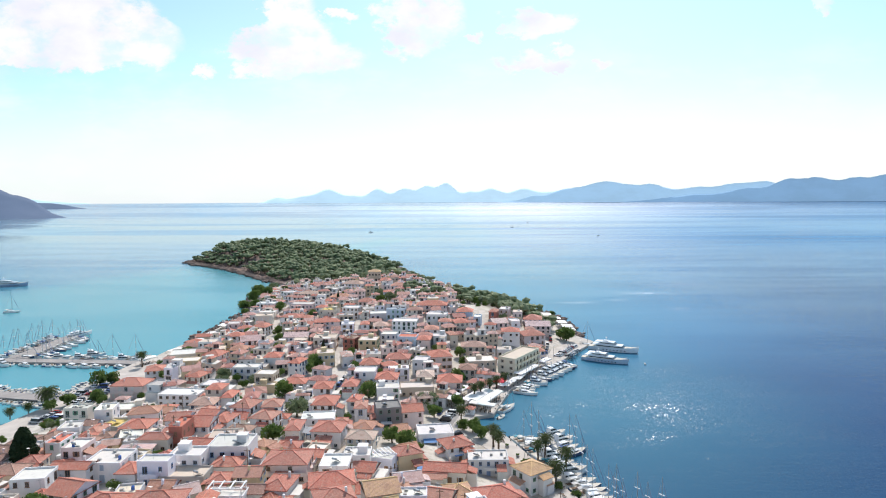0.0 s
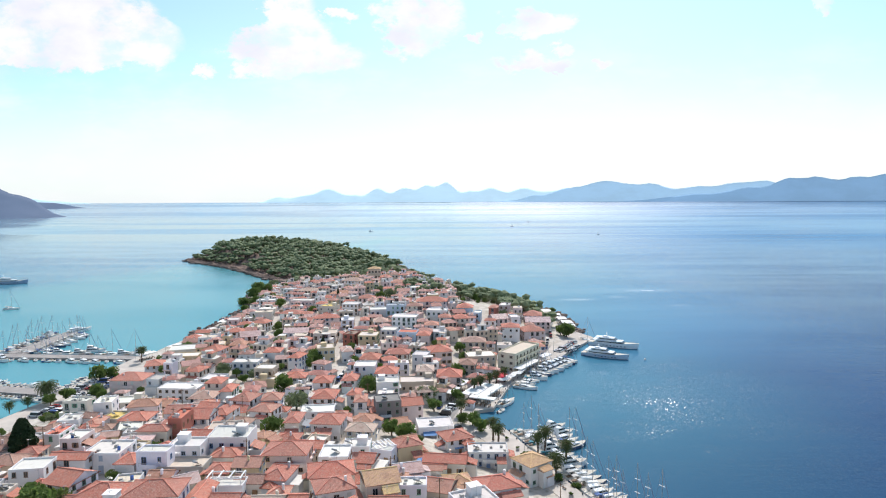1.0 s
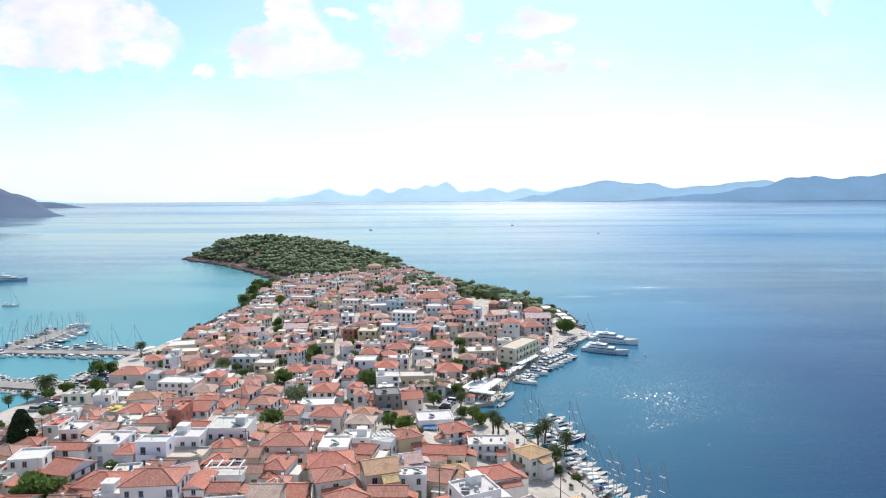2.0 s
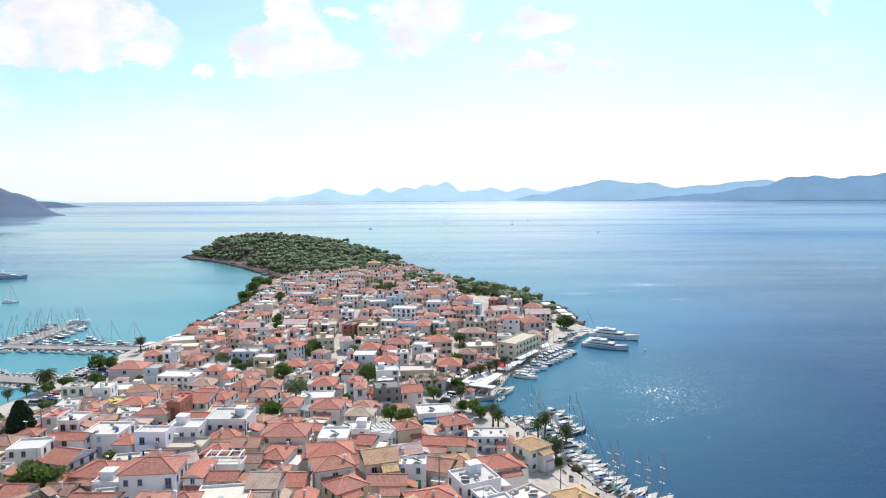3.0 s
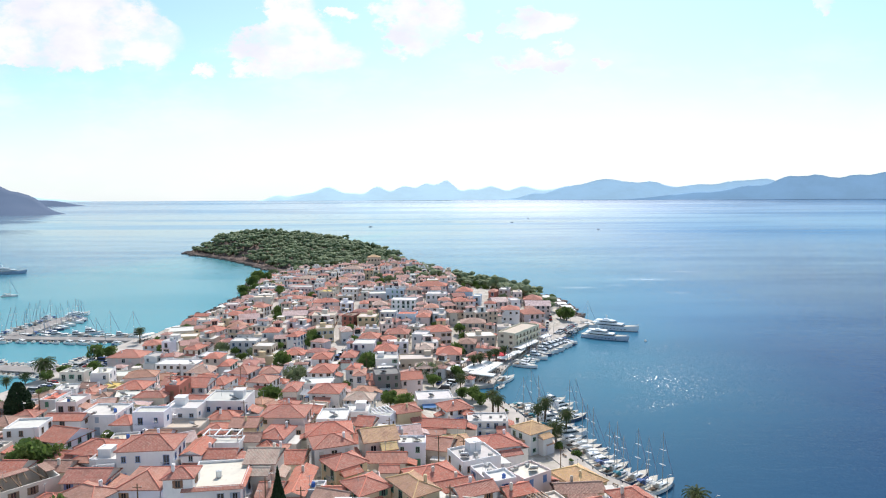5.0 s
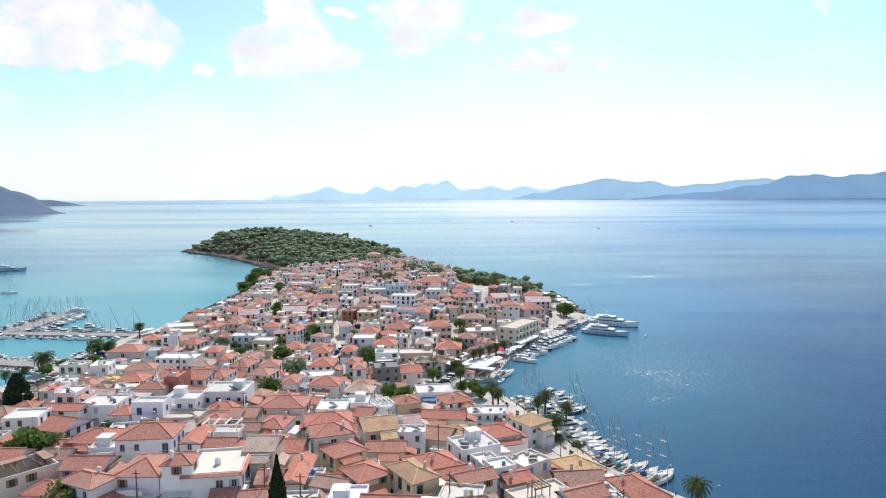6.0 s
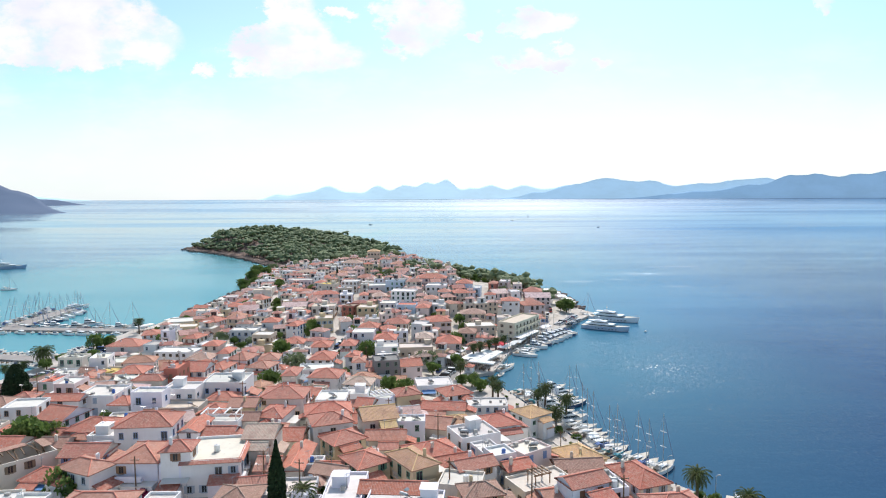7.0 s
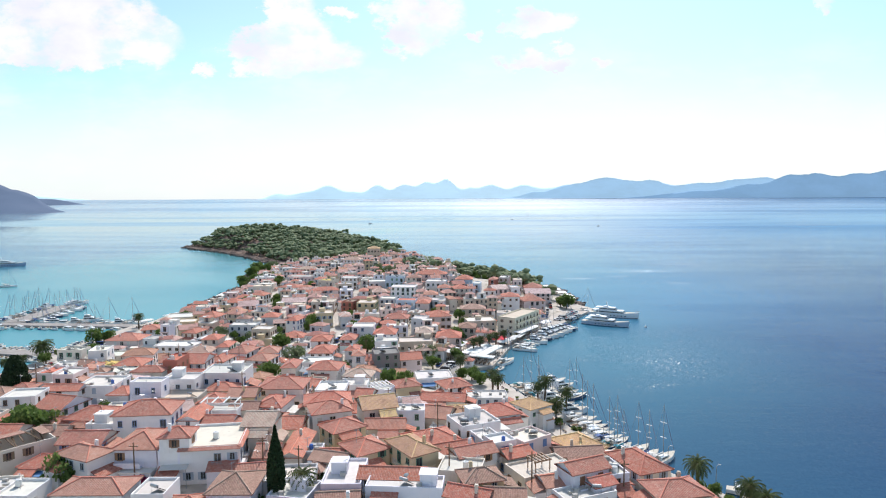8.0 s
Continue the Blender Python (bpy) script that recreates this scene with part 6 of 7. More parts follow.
spots, cells = [], {}
woods = random.Random(12)
for x, y, edge in scatter(12, 40000, -350, 10, 612, 1110):
    if edge < 11 + 6 * noise.noise((x * 0.03, y * 0.03, 0)) or (y < 655 and x > -125 and woods.random() < 0.6) or (y < 632 and x > -30):
        continue
    if noise.noise((x * 0.018, y * 0.018, 3)) < -0.5:
        continue
    r = woods.choice((3.2, 4.2, 5.2, 5.8, 6.6))
    key = (int(x // 9), int(y // 9))
    close = [s for i in (-1, 0, 1) for j in (-1, 0, 1) for s in cells.get((key[0] + i, key[1] + j), ())]
    if all((x - a) ** 2 + (y - b) ** 2 > (0.62 * (r + q)) ** 2 for a, b, q in close):
        spots.append((x, y, r))
        cells.setdefault(key, []).append((x, y, r))
    if len(spots) > 2600:
        break
pine_wood("pine_wood", spots, "dense dark green pine wood covering the headland")
spots = []
for x, y, edge in scatter(14, 3000, 2, 84, 398, 520):
    if 3 < edge < 46 and free(x, y, 2.4) and x < 66 - 0.2 * (y - 430) and y > 412 + 0.5 * (30 - x):
        r = woods.uniform(4.2, 6.8)
        if all((x - a) ** 2 + (y - b) ** 2 > (0.60 * (r + q)) ** 2 for a, b, q in spots):
            spots.append((x, y, r))
for x, y, edge in scatter(15, 2500, -40, 56, 486, 560):
    if edge > 6 and free(x, y, 2.0) and x > -34 + 0.1 * (y - 486):
        r = woods.uniform(4.2, 6.4)
        if all((x - a) ** 2 + (y - b) ** 2 > (0.62 * (r + q)) ** 2 for a, b, q in spots):
            spots.append((x, y, r))
pine_wood("pine_belt", spots, "belt of green pines on the eastern slope below the town")


def shore_rocks():
    bv, bf = unit_ball()
    vs, fs, n = [], [], 0
    dice = np.random.default_rng(9)
    line = SHORE_WEST[7:] + SHORE_FAR + SHORE_EAST[:4]
    for (ax, ay), (bx, by) in zip(line, line[1:]):
        length = math.hypot(bx - ax, by - ay)
        for k in range(int(length * 1.3)):
            s = dice.uniform()
            q = dice.uniform(0.6, 2.4) * (1.6 if ay > 640 else 0.8)
            c = np.array((ax + (bx - ax) * s, ay + (by - ay) * s, 0.1)) + np.array((dice.normal() * 2.4, dice.normal() * 2.4, dice.uniform(-0.3, 0.5)))
            vs.append(np.round(bv * (1 + dice.uniform(-0.25, 0.2, (len(bv), 1))) * 1.6) / 1.6 * q * np.array((1.2, 1, 0.7)) + c)
            fs.append(bf + n)
            n += len(bv)
    data = mesh_from("shore_rocks", np.concatenate(vs), np.concatenate(fs).tolist(), ROCK)
    tagged(new("shore_rocks", data), "reddish-brown boulders along the waterline", "rocks", kind="stuff")


shore_rocks()


# ---- boats ----
def hull_mesh(L, B, fb, sheer, keel=0.5, full=0.55):
    """A hull along +x, stern at 0, its waterline at z = 0; slot 0 topsides, slot 1 bottom paint, slot 2 deck."""
    bm = bmesh.new()
    rows = []
    n = 12
    for i in range(n + 1):
        t = i / n
        b = B / 2 * (0.82 + 0.18 * min(t / 0.35, 1)) * (1 - max(0, (t - full) / (1 - full)) ** 2.1)
        b = max(b, 0.015)
        x = L * t
        z = fb + sheer * t * t
        rake = 0.05 * L * max(0, t - 0.8) / 0.2
        rows.append([bm.verts.new(p) for p in ((x - rake, 0, -keel), (x - rake, b * 0.72, -keel * 0.35), (x - rake * 0.6, b * 0.93, 0.12), (x, b, z),
                                               (x, -b, z), (x - rake * 0.6, -b * 0.93, 0.12), (x - rake, -b * 0.72, -keel * 0.35))])
    for a, c in zip(rows, rows[1:]):
        for k, slot in ((0, 1), (1, 1), (2, 0), (4, 0), (5, 1), (6, 1)):
            f = bm.faces.new((a[k], c[k], c[(k + 1) % 7], a[(k + 1) % 7]))
            f.material_index = slot
        f = bm.faces.new((a[3], c[3], c[4], a[4]))
        f.material_index = 2
    bm.faces.new(rows[0])
    bmesh.ops.recalc_face_normals(bm, faces=bm.faces[:])
    return mesh_of("hull", bm, GELCOAT, RUBBER, DECK)


DECK = grainy("boat_deck", (0.55, 0.50, 0.42), 0.7, 1.5, 0.2, 9)
BAND = glassy("dark_acrylic", (0.02, 0.025, 0.03), 0.12)


def taper(bm, x0, x1, half, z0, z1, front=0.5, back=0.2, inset=0.12):
    """A cabin block whose ends and sides lean in."""
    lo = [(x0, -half, z0), (x1, -half, z0), (x1, half, z0), (x0, half, z0)]
    hi = [(x0 + back, -half + inset, z1), (x1 - front, -half + inset, z1), (x1 - front, half - inset, z1), (x0 + back, half - inset, z1)]
    a, b = [bm.verts.new(p) for p in lo], [bm.verts.new(p) for p in hi]
    bm.faces.new(b)
    for i in range(4):
        bm.faces.new((a[i], a[(i + 1) % 4], b[(i + 1) % 4], b[i]))


HIDDEN = pose(0, -400, -50)


def sail_boat(L, hull=(0.80, 0.80, 0.79), cover=(0.10, 0.16, 0.34)):
    B = 0.31 * L
    fb = 0.095 * L
    boat = thing("sailing_boat", HIDDEN, "moored sailing yacht with bare mast and furled sails", "boat", "moored boats")
    part("hull", hull_mesh(L, B, fb, 0.035 * L, 0.06 * L, 0.45), None, boat, colour=hull)
    bm = bmesh.new()
    taper(bm, 0.30 * L, 0.74 * L, 0.27 * B, fb, fb + 0.055 * L, 0.16 * L, 0.03 * L)
    part("cabin", bm, GELCOAT, boat, colour=(0.8, 0.8, 0.79))
    bm = bmesh.new()
    for s in (-1, 1):
        box(bm, 0.36 * L, 0.56 * L, s * 0.262 * B - 0.03, s * 0.262 * B + 0.03, fb + 0.014 * L, fb + 0.036 * L)
    part("cabin_window", bm, BAND, boat)
    bm = bmesh.new()
    taper(bm, 0.25 * L, 0.35 * L, 0.26 * B, fb, fb + 0.11 * L, 0.05 * L, 0.01)
    part("spray_hood", bm, CLOTH, boat, colour=cover)
    bm = bmesh.new()
    box(bm, 0.05 * L, 0.24 * L, -0.2 * B, 0.2 * B, fb - 0.01 * L, fb + 0.012 * L)
    part("cockpit", bm, WOOD, boat, "dark wooden cockpit sole")
    bm = bmesh.new()
    rows = []
    for k in range(5):
        u, z = 0.06 * L + 0.045 * L * k, fb + 0.165 * L - 0.010 * L * abs(k - 2)
        rows.append([bm.verts.new(p) for p in ((u, -0.24 * B, z), (u, 0.24 * B, z), (u, 0.24 * B, z - 0.05), (u, -0.24 * B, z - 0.05))])
    for p, q in zip(rows, rows[1:]):
        for i in range(4):
            bm.faces.new((p[i], q[i], q[(i + 1) % 4], p[(i + 1) % 4]))
    bm.faces.new(rows[0])
    bm.faces.new(rows[-1][::-1])
    bmesh.ops.recalc_face_normals(bm, faces=bm.faces[:])
    bimini = part("bimini", bm, CLOTH, boat, colour=cover)
    bm = bmesh.new()
    u, e, z = 0.15 * L, 0.235 * B, fb + 0.13 * L
    tube(bm, [(u, -e, fb), (u, -e, z), (u, 0, z + 0.02 * L), (u, e, z), (u, e, fb)], [0.03] * 5, 4)
    part("hoop", bm, STEEL, bimini)
    h = 1.32 * L
    bm = bmesh.new()
    tube(bm, [(0.52 * L, 0, fb), (0.52 * L, 0, h * 0.6), (0.515 * L, 0, h)], [0.10, 0.09, 0.06], 6)
    mast = part("mast", bm, STEEL, boat)
    for z in (0.42, 0.68):
        bm = bmesh.new()
        box(bm, 0.50 * L, 0.525 * L, -0.16 * B - 0.3, 0.16 * B + 0.3, h * z, h * z + 0.09)
        part("spreader", bm, GELCOAT, mast, colour=(0.7, 0.7, 0.7))
    bm = bmesh.new()
    tube(bm, [(0.5 * L, 0, fb + 0.115 * L), (0.3 * L, 0, fb + 0.12 * L), (0.12 * L, 0, fb + 0.11 * L)], [0.26, 0.22, 0.12], 7)
    part("sail_cover", bm, CLOTH, boat, colour=cover)
    bm = bmesh.new()
    tube(bm, [(0.97 * L, 0, fb + 0.05 * L), (0.76 * L, 0, h * 0.48), (0.53 * L, 0, h * 0.94)], [0.06, 0.11, 0.05], 5)
    part("furled_jib", bm, CLOTH, boat, colour=(0.22, 0.28, 0.42))
    bm = bmesh.new()
    tube(bm, [(0.02 * L, 0, fb), (0.515 * L, 0, h)], [0.03, 0.03], 3)
    part("backstay", bm, STEEL, boat)
    return boat


def motor_boat(L, hull=(0.80, 0.80, 0.79), decks=1):
    B = 0.33 * L
    fb = 0.12 * L
    boat = thing("motor_cruiser", HIDDEN, "white motor cruiser moored stern to the quay", "boat", "moored boats")
    part("hull", hull_mesh(L, B, fb, 0.05 * L, 0.05 * L, 0.5), None, boat, colour=hull)
    z = fb
    x0, x1 = 0.22 * L, 0.72 * L
    for k in range(decks):
        bm = bmesh.new()
        taper(bm, x0, x1, 0.40 * B - 0.05 * B * k, z, z + 0.11 * L, 0.13 * L, 0.02 * L, 0.03 * L)
        cabin = part("cabin", bm, GELCOAT, boat, colour=(0.80, 0.80, 0.79))
        bm = bmesh.new()
        taper(bm, x0 + 0.02 * L, x1 - 0.02 * L, 0.405 * B - 0.05 * B * k - 0.008 * L, z + 0.035 * L, z + 0.085 * L, 0.085 * L, 0.01 * L, 0.015 * L)
        part("window_band", bm, BAND, cabin)
        z += 0.11 * L
        x0, x1 = x0 + 0.02 * L, x1 - 0.17 * L
    bm = bmesh.new()
    for s in (-1, 1):
        tube(bm, [(x0 + 0.04 * L, s * 0.3 * B, z - 0.02 * L), (x0, s * 0.27 * B, z + 0.08 * L)], [0.06, 0.05], 5)
    tube(bm, [(x0, -0.27 * B, z + 0.08 * L), (x0, 0.27 * B, z + 0.08 * L)], [0.08, 0.08], 5)
    part("radar_arch", bm, GELCOAT, boat, colour=(0.78, 0.78, 0.78))
    bm = bmesh.new()
    for s in (-1, 1):
        tube(bm, [(0.55 * L, s * 0.48 * B, fb + 0.07 * L), (0.8 * L, s * 0.36 * B, fb + 0.085 * L), (0.99 * L, 0, fb + 0.10 * L)], [0.03, 0.03, 0.03], 4)
    part("bow_rail", bm, STEEL, boat)
    return boat


def small_boat(L, hull=(0.80, 0.80, 0.78), inside=(0.55, 0.55, 0.52)):
    B, fb = 0.38 * L, 0.11 * L
    boat = thing("small_boat", HIDDEN, "small open motor boat with a low console", "boat", "moored boats")
    part("hull", hull_mesh(L, B, fb, 0.06 * L, 0.05 * L, 0.5), None, boat, colour=hull)
    bm = bmesh.new()
    taper(bm, 0.35 * L, 0.6 * L, 0.24 * B, fb, fb + 0.13 * L, 0.1 * L, 0.02 * L)
    part("console", bm, GELCOAT, boat, colour=inside)
    bm = bmesh.new()
    box(bm, -0.07 * L, 0.02 * L, -0.15, 0.15, -0.1, fb + 0.1 * L)
    part("outboard", bm, RUBBER, boat)
    return boat


def super_yacht(L, hull=(0.72, 0.74, 0.76)):
    B, fb = 0.215 * L, 0.072 * L
    boat = thing("motor_yacht", HIDDEN, "large white three-deck motor yacht moored at the quay end", "yacht", "motor yachts")
    part("hull", hull_mesh(L, B, fb, 0.045 * L, 0.04 * L, 0.55), None, boat, colour=hull)
    z = fb
    for k, (x0, x1, wide, high) in enumerate(((0.14, 0.74, 0.42, 0.056), (0.20, 0.58, 0.34, 0.048), (0.28, 0.44, 0.24, 0.022))):
        bm = bmesh.new()
        taper(bm, x0 * L, x1 * L, wide * B, z, z + high * L, 0.09 * L, 0.015 * L, 0.012 * L)
        deck = part("deckhouse", bm, GELCOAT, boat, colour=(0.80, 0.80, 0.80))
        if k < 2:
            bm = bmesh.new()
            taper(bm, x0 * L + 0.03 * L, x1 * L - 0.018 * L, wide * B + 0.02, z + high * L * 0.36, z + high * L * 0.76, 0.045 * L, 0.01 * L, 0.012 * L)
            part("window_band", bm, BAND, deck)
            bm = bmesh.new()
            box(bm, x0 * L - 0.06 * L, x1 * L - 0.06 * L, -wide * B - 0.25, wide * B + 0.25, z + high * L, z + high * L + 0.14)
            part("overhang", bm, GELCOAT, deck, colour=(0.80, 0.80, 0.80))
        z += high * L + (0.14 if k < 2 else 0)
    bm = bmesh.new()
    tube(bm, [(0.36 * L, 0, z), (0.34 * L, 0, z + 0.09 * L)], [0.2, 0.08], 6)
    box(bm, 0.34 * L, 0.36 * L, -1.1, 1.1, z + 0.05 * L, z + 0.055 * L)
    part("radar_mast", bm, GELCOAT, boat, colour=(0.75, 0.75, 0.75))
    bm = bmesh.new()
    for k in range(7):
        box(bm, (0.30 + 0.07 * k) * L, (0.33 + 0.07 * k) * L, -B * 0.502, B * 0.502, fb * 0.45, fb * 0.62)
    part("porthole", bm, BAND, boat)
    bm = bmesh.new()
    for s in (-1, 1):
        tube(bm, [(0.6 * L, s * 0.47 * B, fb + 0.045 * L), (0.85 * L, s * 0.30 * B, fb + 0.06 * L), (0.995 * L, 0, fb + 0.07 * L)], [0.04, 0.04, 0.04], 4)
    part("bow_rail", bm, STEEL, boat)
    return boat


def facing(x, y, bx, by, z=0.0):
    """A pose with its stern at (x, y) and its bow towards (bx, by)."""
    return pose(x, y, z, 0, 0, math.degrees(math.atan2(by - y, bx - x)))


SAILS = [sail_boat(9.8), sail_boat(10.8, (0.06, 0.09, 0.16), (0.55, 0.53, 0.5)), sail_boat(11.5, cover=(0.62, 0.6, 0.56)), sail_boat(8.6, (0.78, 0.78, 0.76), (0.09, 0.3, 0.36))]
MOTORS = [motor_boat(9.0), motor_boat(11, decks=2), motor_boat(12.5, (0.62, 0.66, 0.70), 2), motor_boat(8)]
SMALLS = [small_boat(5.2), small_boat(6, (0.1, 0.2, 0.4)), small_boat(4.6, (0.78, 0.76, 0.72), (0.3, 0.2, 0.12)), small_boat(6.5, (0.8, 0.8, 0.8), (0.1, 0.12, 0.16))]
sailor = random.Random(3)
used = set()


def moor(boat, m):
    """The first use takes the boat itself, each later one a copy."""
    if boat.name not in used:
        used.add(boat.name)
        boat.matrix_world = m
        return boat
    return copy_thing(boat, m)


def berth(x0, y0, x1, y1, step, kinds, out=1, gap=1.2, skip=0.0, skew=0.0):
    """Boats side by side along a quay edge, sterns to the stone."""
    length = math.hypot(x1 - x0, y1 - y0)
    dx, dy = (x1 - x0) / length, (y1 - y0) / length
    nx, ny = -dy * out, dx * out
    s = step * 0.5
    while s < length:
        if sailor.random() >= skip:
            x, y = x0 + dx * s + nx * gap, y0 + dy * s + ny * gap
            a = skew + sailor.uniform(-0.06, 0.06)
            moor(sailor.choice(kinds), facing(x, y, x + nx + a * dx, y + ny + a * dy))
        s += step * sailor.uniform(0.92, 1.15)


# eastern quay, from the near end outwards
berth(52.5, 154.5, 42.5, 167, 3.2, SAILS, -1)
berth(42.5, 167, 35.5, 186, 2.95, SAILS[:3] + MOTORS[:2] + SAILS[3:], -1)
berth(35.5, 186, 28, 210, 2.95, MOTORS + SAILS + MOTORS[:2], -1)
berth(28, 210, 22, 228, 2.8, MOTORS[:2] + SAILS + SMALLS[:1] + MOTORS[3:], -1)
berth(40, 207, 34, 228, 3.4, SMALLS + MOTORS + SAILS[:2], -1, skew=0.3)
berth(30, 281, 45, 311, 3.6, MOTORS[:2] + SAILS + MOTORS, -1)
berth(45, 311, 62, 331, 3.8, MOTORS[:3] + SAILS[:2] + MOTORS[:2], -1)
moor(SAILS[2], facing(23, 253.5, 31, 264)), moor(SMALLS[0], facing(21.5, 246.5, 25, 251))
moor(super_yacht(28.5), facing(85.5, 366, 110, 353))
moor(super_yacht(25.5, (0.42, 0.50, 0.60)), facing(76, 341.5, 98, 329))
moor(SMALLS[3], facing(68, 140, 75, 137)), moor(MOTORS[3], facing(66, 143.5, 73.5, 139.5))
moor(SAILS[2], facing(80, 373, 91, 369.5))
# western harbour
berth(-170, 328.5, -254, 337, 6.4, MOTORS[:3] + MOTORS[3:] + MOTORS[:2] + SMALLS[3:], 1, 0.6, 0.05, -2.2)
berth(-168, 331, -254, 339, 4.4, SMALLS + MOTORS[3:], 1, 0.8, 0.35, -0.6)
berth(-172, 338.5, -240, 345, 6.0, MOTORS[:2] + SAILS + SAILS + SMALLS[:2], -1, 1.6, 0.1, -2.0)
berth(-231, 348, -234, 400, 4.0, SAILS + SAILS[:2] + MOTORS[:2] + SMALLS[:2], -1, skip=0.05, skew=-0.3)
berth(-242, 348, -243, 400, 4.4, SAILS + MOTORS[:2], 1, skip=0.1, skew=0.3)
berth(-170, 268, -214, 278, 2.8, SMALLS + MOTORS[3:], 1, 0.8)
berth(-170, 277, -214, 286, 3.0, SMALLS + MOTORS[3:], -1, 0.8)
berth(-168, 262, -168, 299, 2.8, SMALLS + SMALLS + MOTORS[3:], 1, 0.8)
moor(super_yacht(19, (0.8, 0.8, 0.8)), facing(-240, 397, -234, 414)), moor(MOTORS[2], facing(-203, 349, -193, 352)), moor(MOTORS[1], facing(-172, 341, -164, 347))
# boats out on the water
moor(super_yacht(34, (0.30, 0.38, 0.50)), facing(-463, 642, -430, 652))
moor(SAILS[2], facing(-346, 492, -333, 496)), moor(SAILS[2], facing(214, 1919, 206, 1925)), moor(MOTORS[1], facing(-196, 1665, -186, 1664))
moor(MOTORS[0], facing(358, 1469, 364, 1474)), moor(SAILS[0], facing(308, 2266, 300, 2270, 0.1)), moor(SMALLS[2], facing(-146, 425, -150, 429)), moor(SMALLS[1], facing(-160, 452, -156, 449))


def buoy(x, y):
    bm = bmesh.new()
    bmesh.ops.create_uvsphere(bm, u_segments=12, v_segments=8, radius=0.7)
    tube(bm, [(0, 0, 0.5), (0, 0, 1.3)], [0.08, 0.05], 6)
    ob = new("mooring_buoy", mesh_of("mooring_buoy", bm, GELCOAT, smooth=True))
    ob.location, ob.color = (x, y, 0.15), (0.75, 0.75, 0.72, 1)
    tagged(ob, "round white mooring buoy floating off the quay", "buoy")


buoy(106.5, 329)


# ---- harbour front: awnings, hotel, cars, poles ----
def level(x, y):
    """Height of the paving or ground at a place."""
    return max(float(ground(x, y)), 1.36 if inland(x, y) < 26 and x > -4 else 1.32 if x < -146 else -9)


def awning(x, y, yaw, w, d, h=3.2, tint=(0.80, 0.79, 0.76), slope=0.25):
    """A cafe awning: stretched cloth with a hanging edge, on slim posts."""
    ob = thing("cafe_awning", pose(x, y, level(x, y), 0, 0, yaw), "long white cloth awning over a quayside terrace", "awning", "harbour awnings")
    bays = max(1, round(w / 4))
    for k in range(bays):
        x0, x1 = -w / 2 + w * k / bays + 0.05, -w / 2 + w * (k + 1) / bays - 0.05
        bm = bmesh.new()
        n = 4
        for i in range(n):
            s0, s1 = i / n, (i + 1) / n
            z0, z1 = h + slope * math.sin(s0 * math.pi) + 0.1, h + slope * math.sin(s1 * math.pi) + 0.1
            q = [(x0, -d / 2 + d * s0, z0), (x1, -d / 2 + d * s0, z0), (x1, -d / 2 + d * s1, z1), (x0, -d / 2 + d * s1, z1)]
            a = [bm.verts.new(p) for p in q]
            b = [bm.verts.new((p[0], p[1], p[2] - 0.05)) for p in q]
            bm.faces.new(a)
            bm.faces.new(b[::-1])
        box(bm, x0, x1, -d / 2 - 0.03, -d / 2, h - 0.3, h + 0.1)
        part("canopy", bm, CLOTH, ob, colour=tuple(c * rng.uniform(0.94, 1.0) for c in tint))
    for k in range(bays + 1):
        for s in (-1, 1):
            bm = bmesh.new()
            u = -w / 2 + w * k / bays
            tube(bm, [(u, s * d / 2 * 0.96, 0), (u, s * d / 2 * 0.96, h)], [0.06, 0.06], 5)
            part("post", bm, STEEL, ob)
    bm = bmesh.new()
    for k in range(int(w / 1.9)):
        for j in range(max(1, int(d / 2.4))):
            u, v = -w / 2 + 1 + k * 1.9, -d / 2 + 1.2 + j * 2.4
            box(bm, u - 0.4, u + 0.4, v - 0.4, v + 0.4, 0.70, 0.75)
            tube(bm, [(u, v, 0), (u, v, 0.7)], [0.05, 0.05], 4)
            for e in (-0.75, 0.75):
                box(bm, u - 0.2, u + 0.2, v + e - 0.2, v + e + 0.2, 0.42, 0.47)
                box(bm, u - 0.2, u + 0.2, v + e * 1.25 - 0.03, v + e * 1.25 + 0.03, 0, 0.9)
    part("terrace_seating", bm, WOOD, ob, "rows of wooden cafe tables and chairs")["kind"] = "stuff"
    return ob


for x, y, yaw, w, d in ((15.5, 264.5, 62, 17, 4.6), (19.5, 262, 62, 19, 4.2), (11.5, 262.5, 62, 13, 4.0), (16.0, 252.8, -25, 11, 3.6), (41.0, 305.5, 57, 18, 5),
                        (36.0, 297.5, 57, 5, 4.5), (3.2, 262.0, 65, 10, 4.2), (7.8, 273.0, 65, 8, 4.2), (52, 322, 52, 9, 4)):
    awning(x, y, yaw, w, d)
for x, y, yaw, w, d in ((-150.5, 349.0, 70, 9, 5), (-148.0, 372.0, 80, 11, 5), (-147.0, 391.0, 86, 12, 5), (-148.0, 420.0, 92, 10, 5), (-158.0, 331.0, 60, 10, 4)):
    awning(x, y, yaw, w, d, 3.0)
for x, y, w, d in ((74.5, 452, 9, 6), (78, 437, 9, 7), (80, 423, 10, 6), (81, 410, 9, 7), (81.5, 399, 8, 5)):
    awning(x, y, 88, w, d)


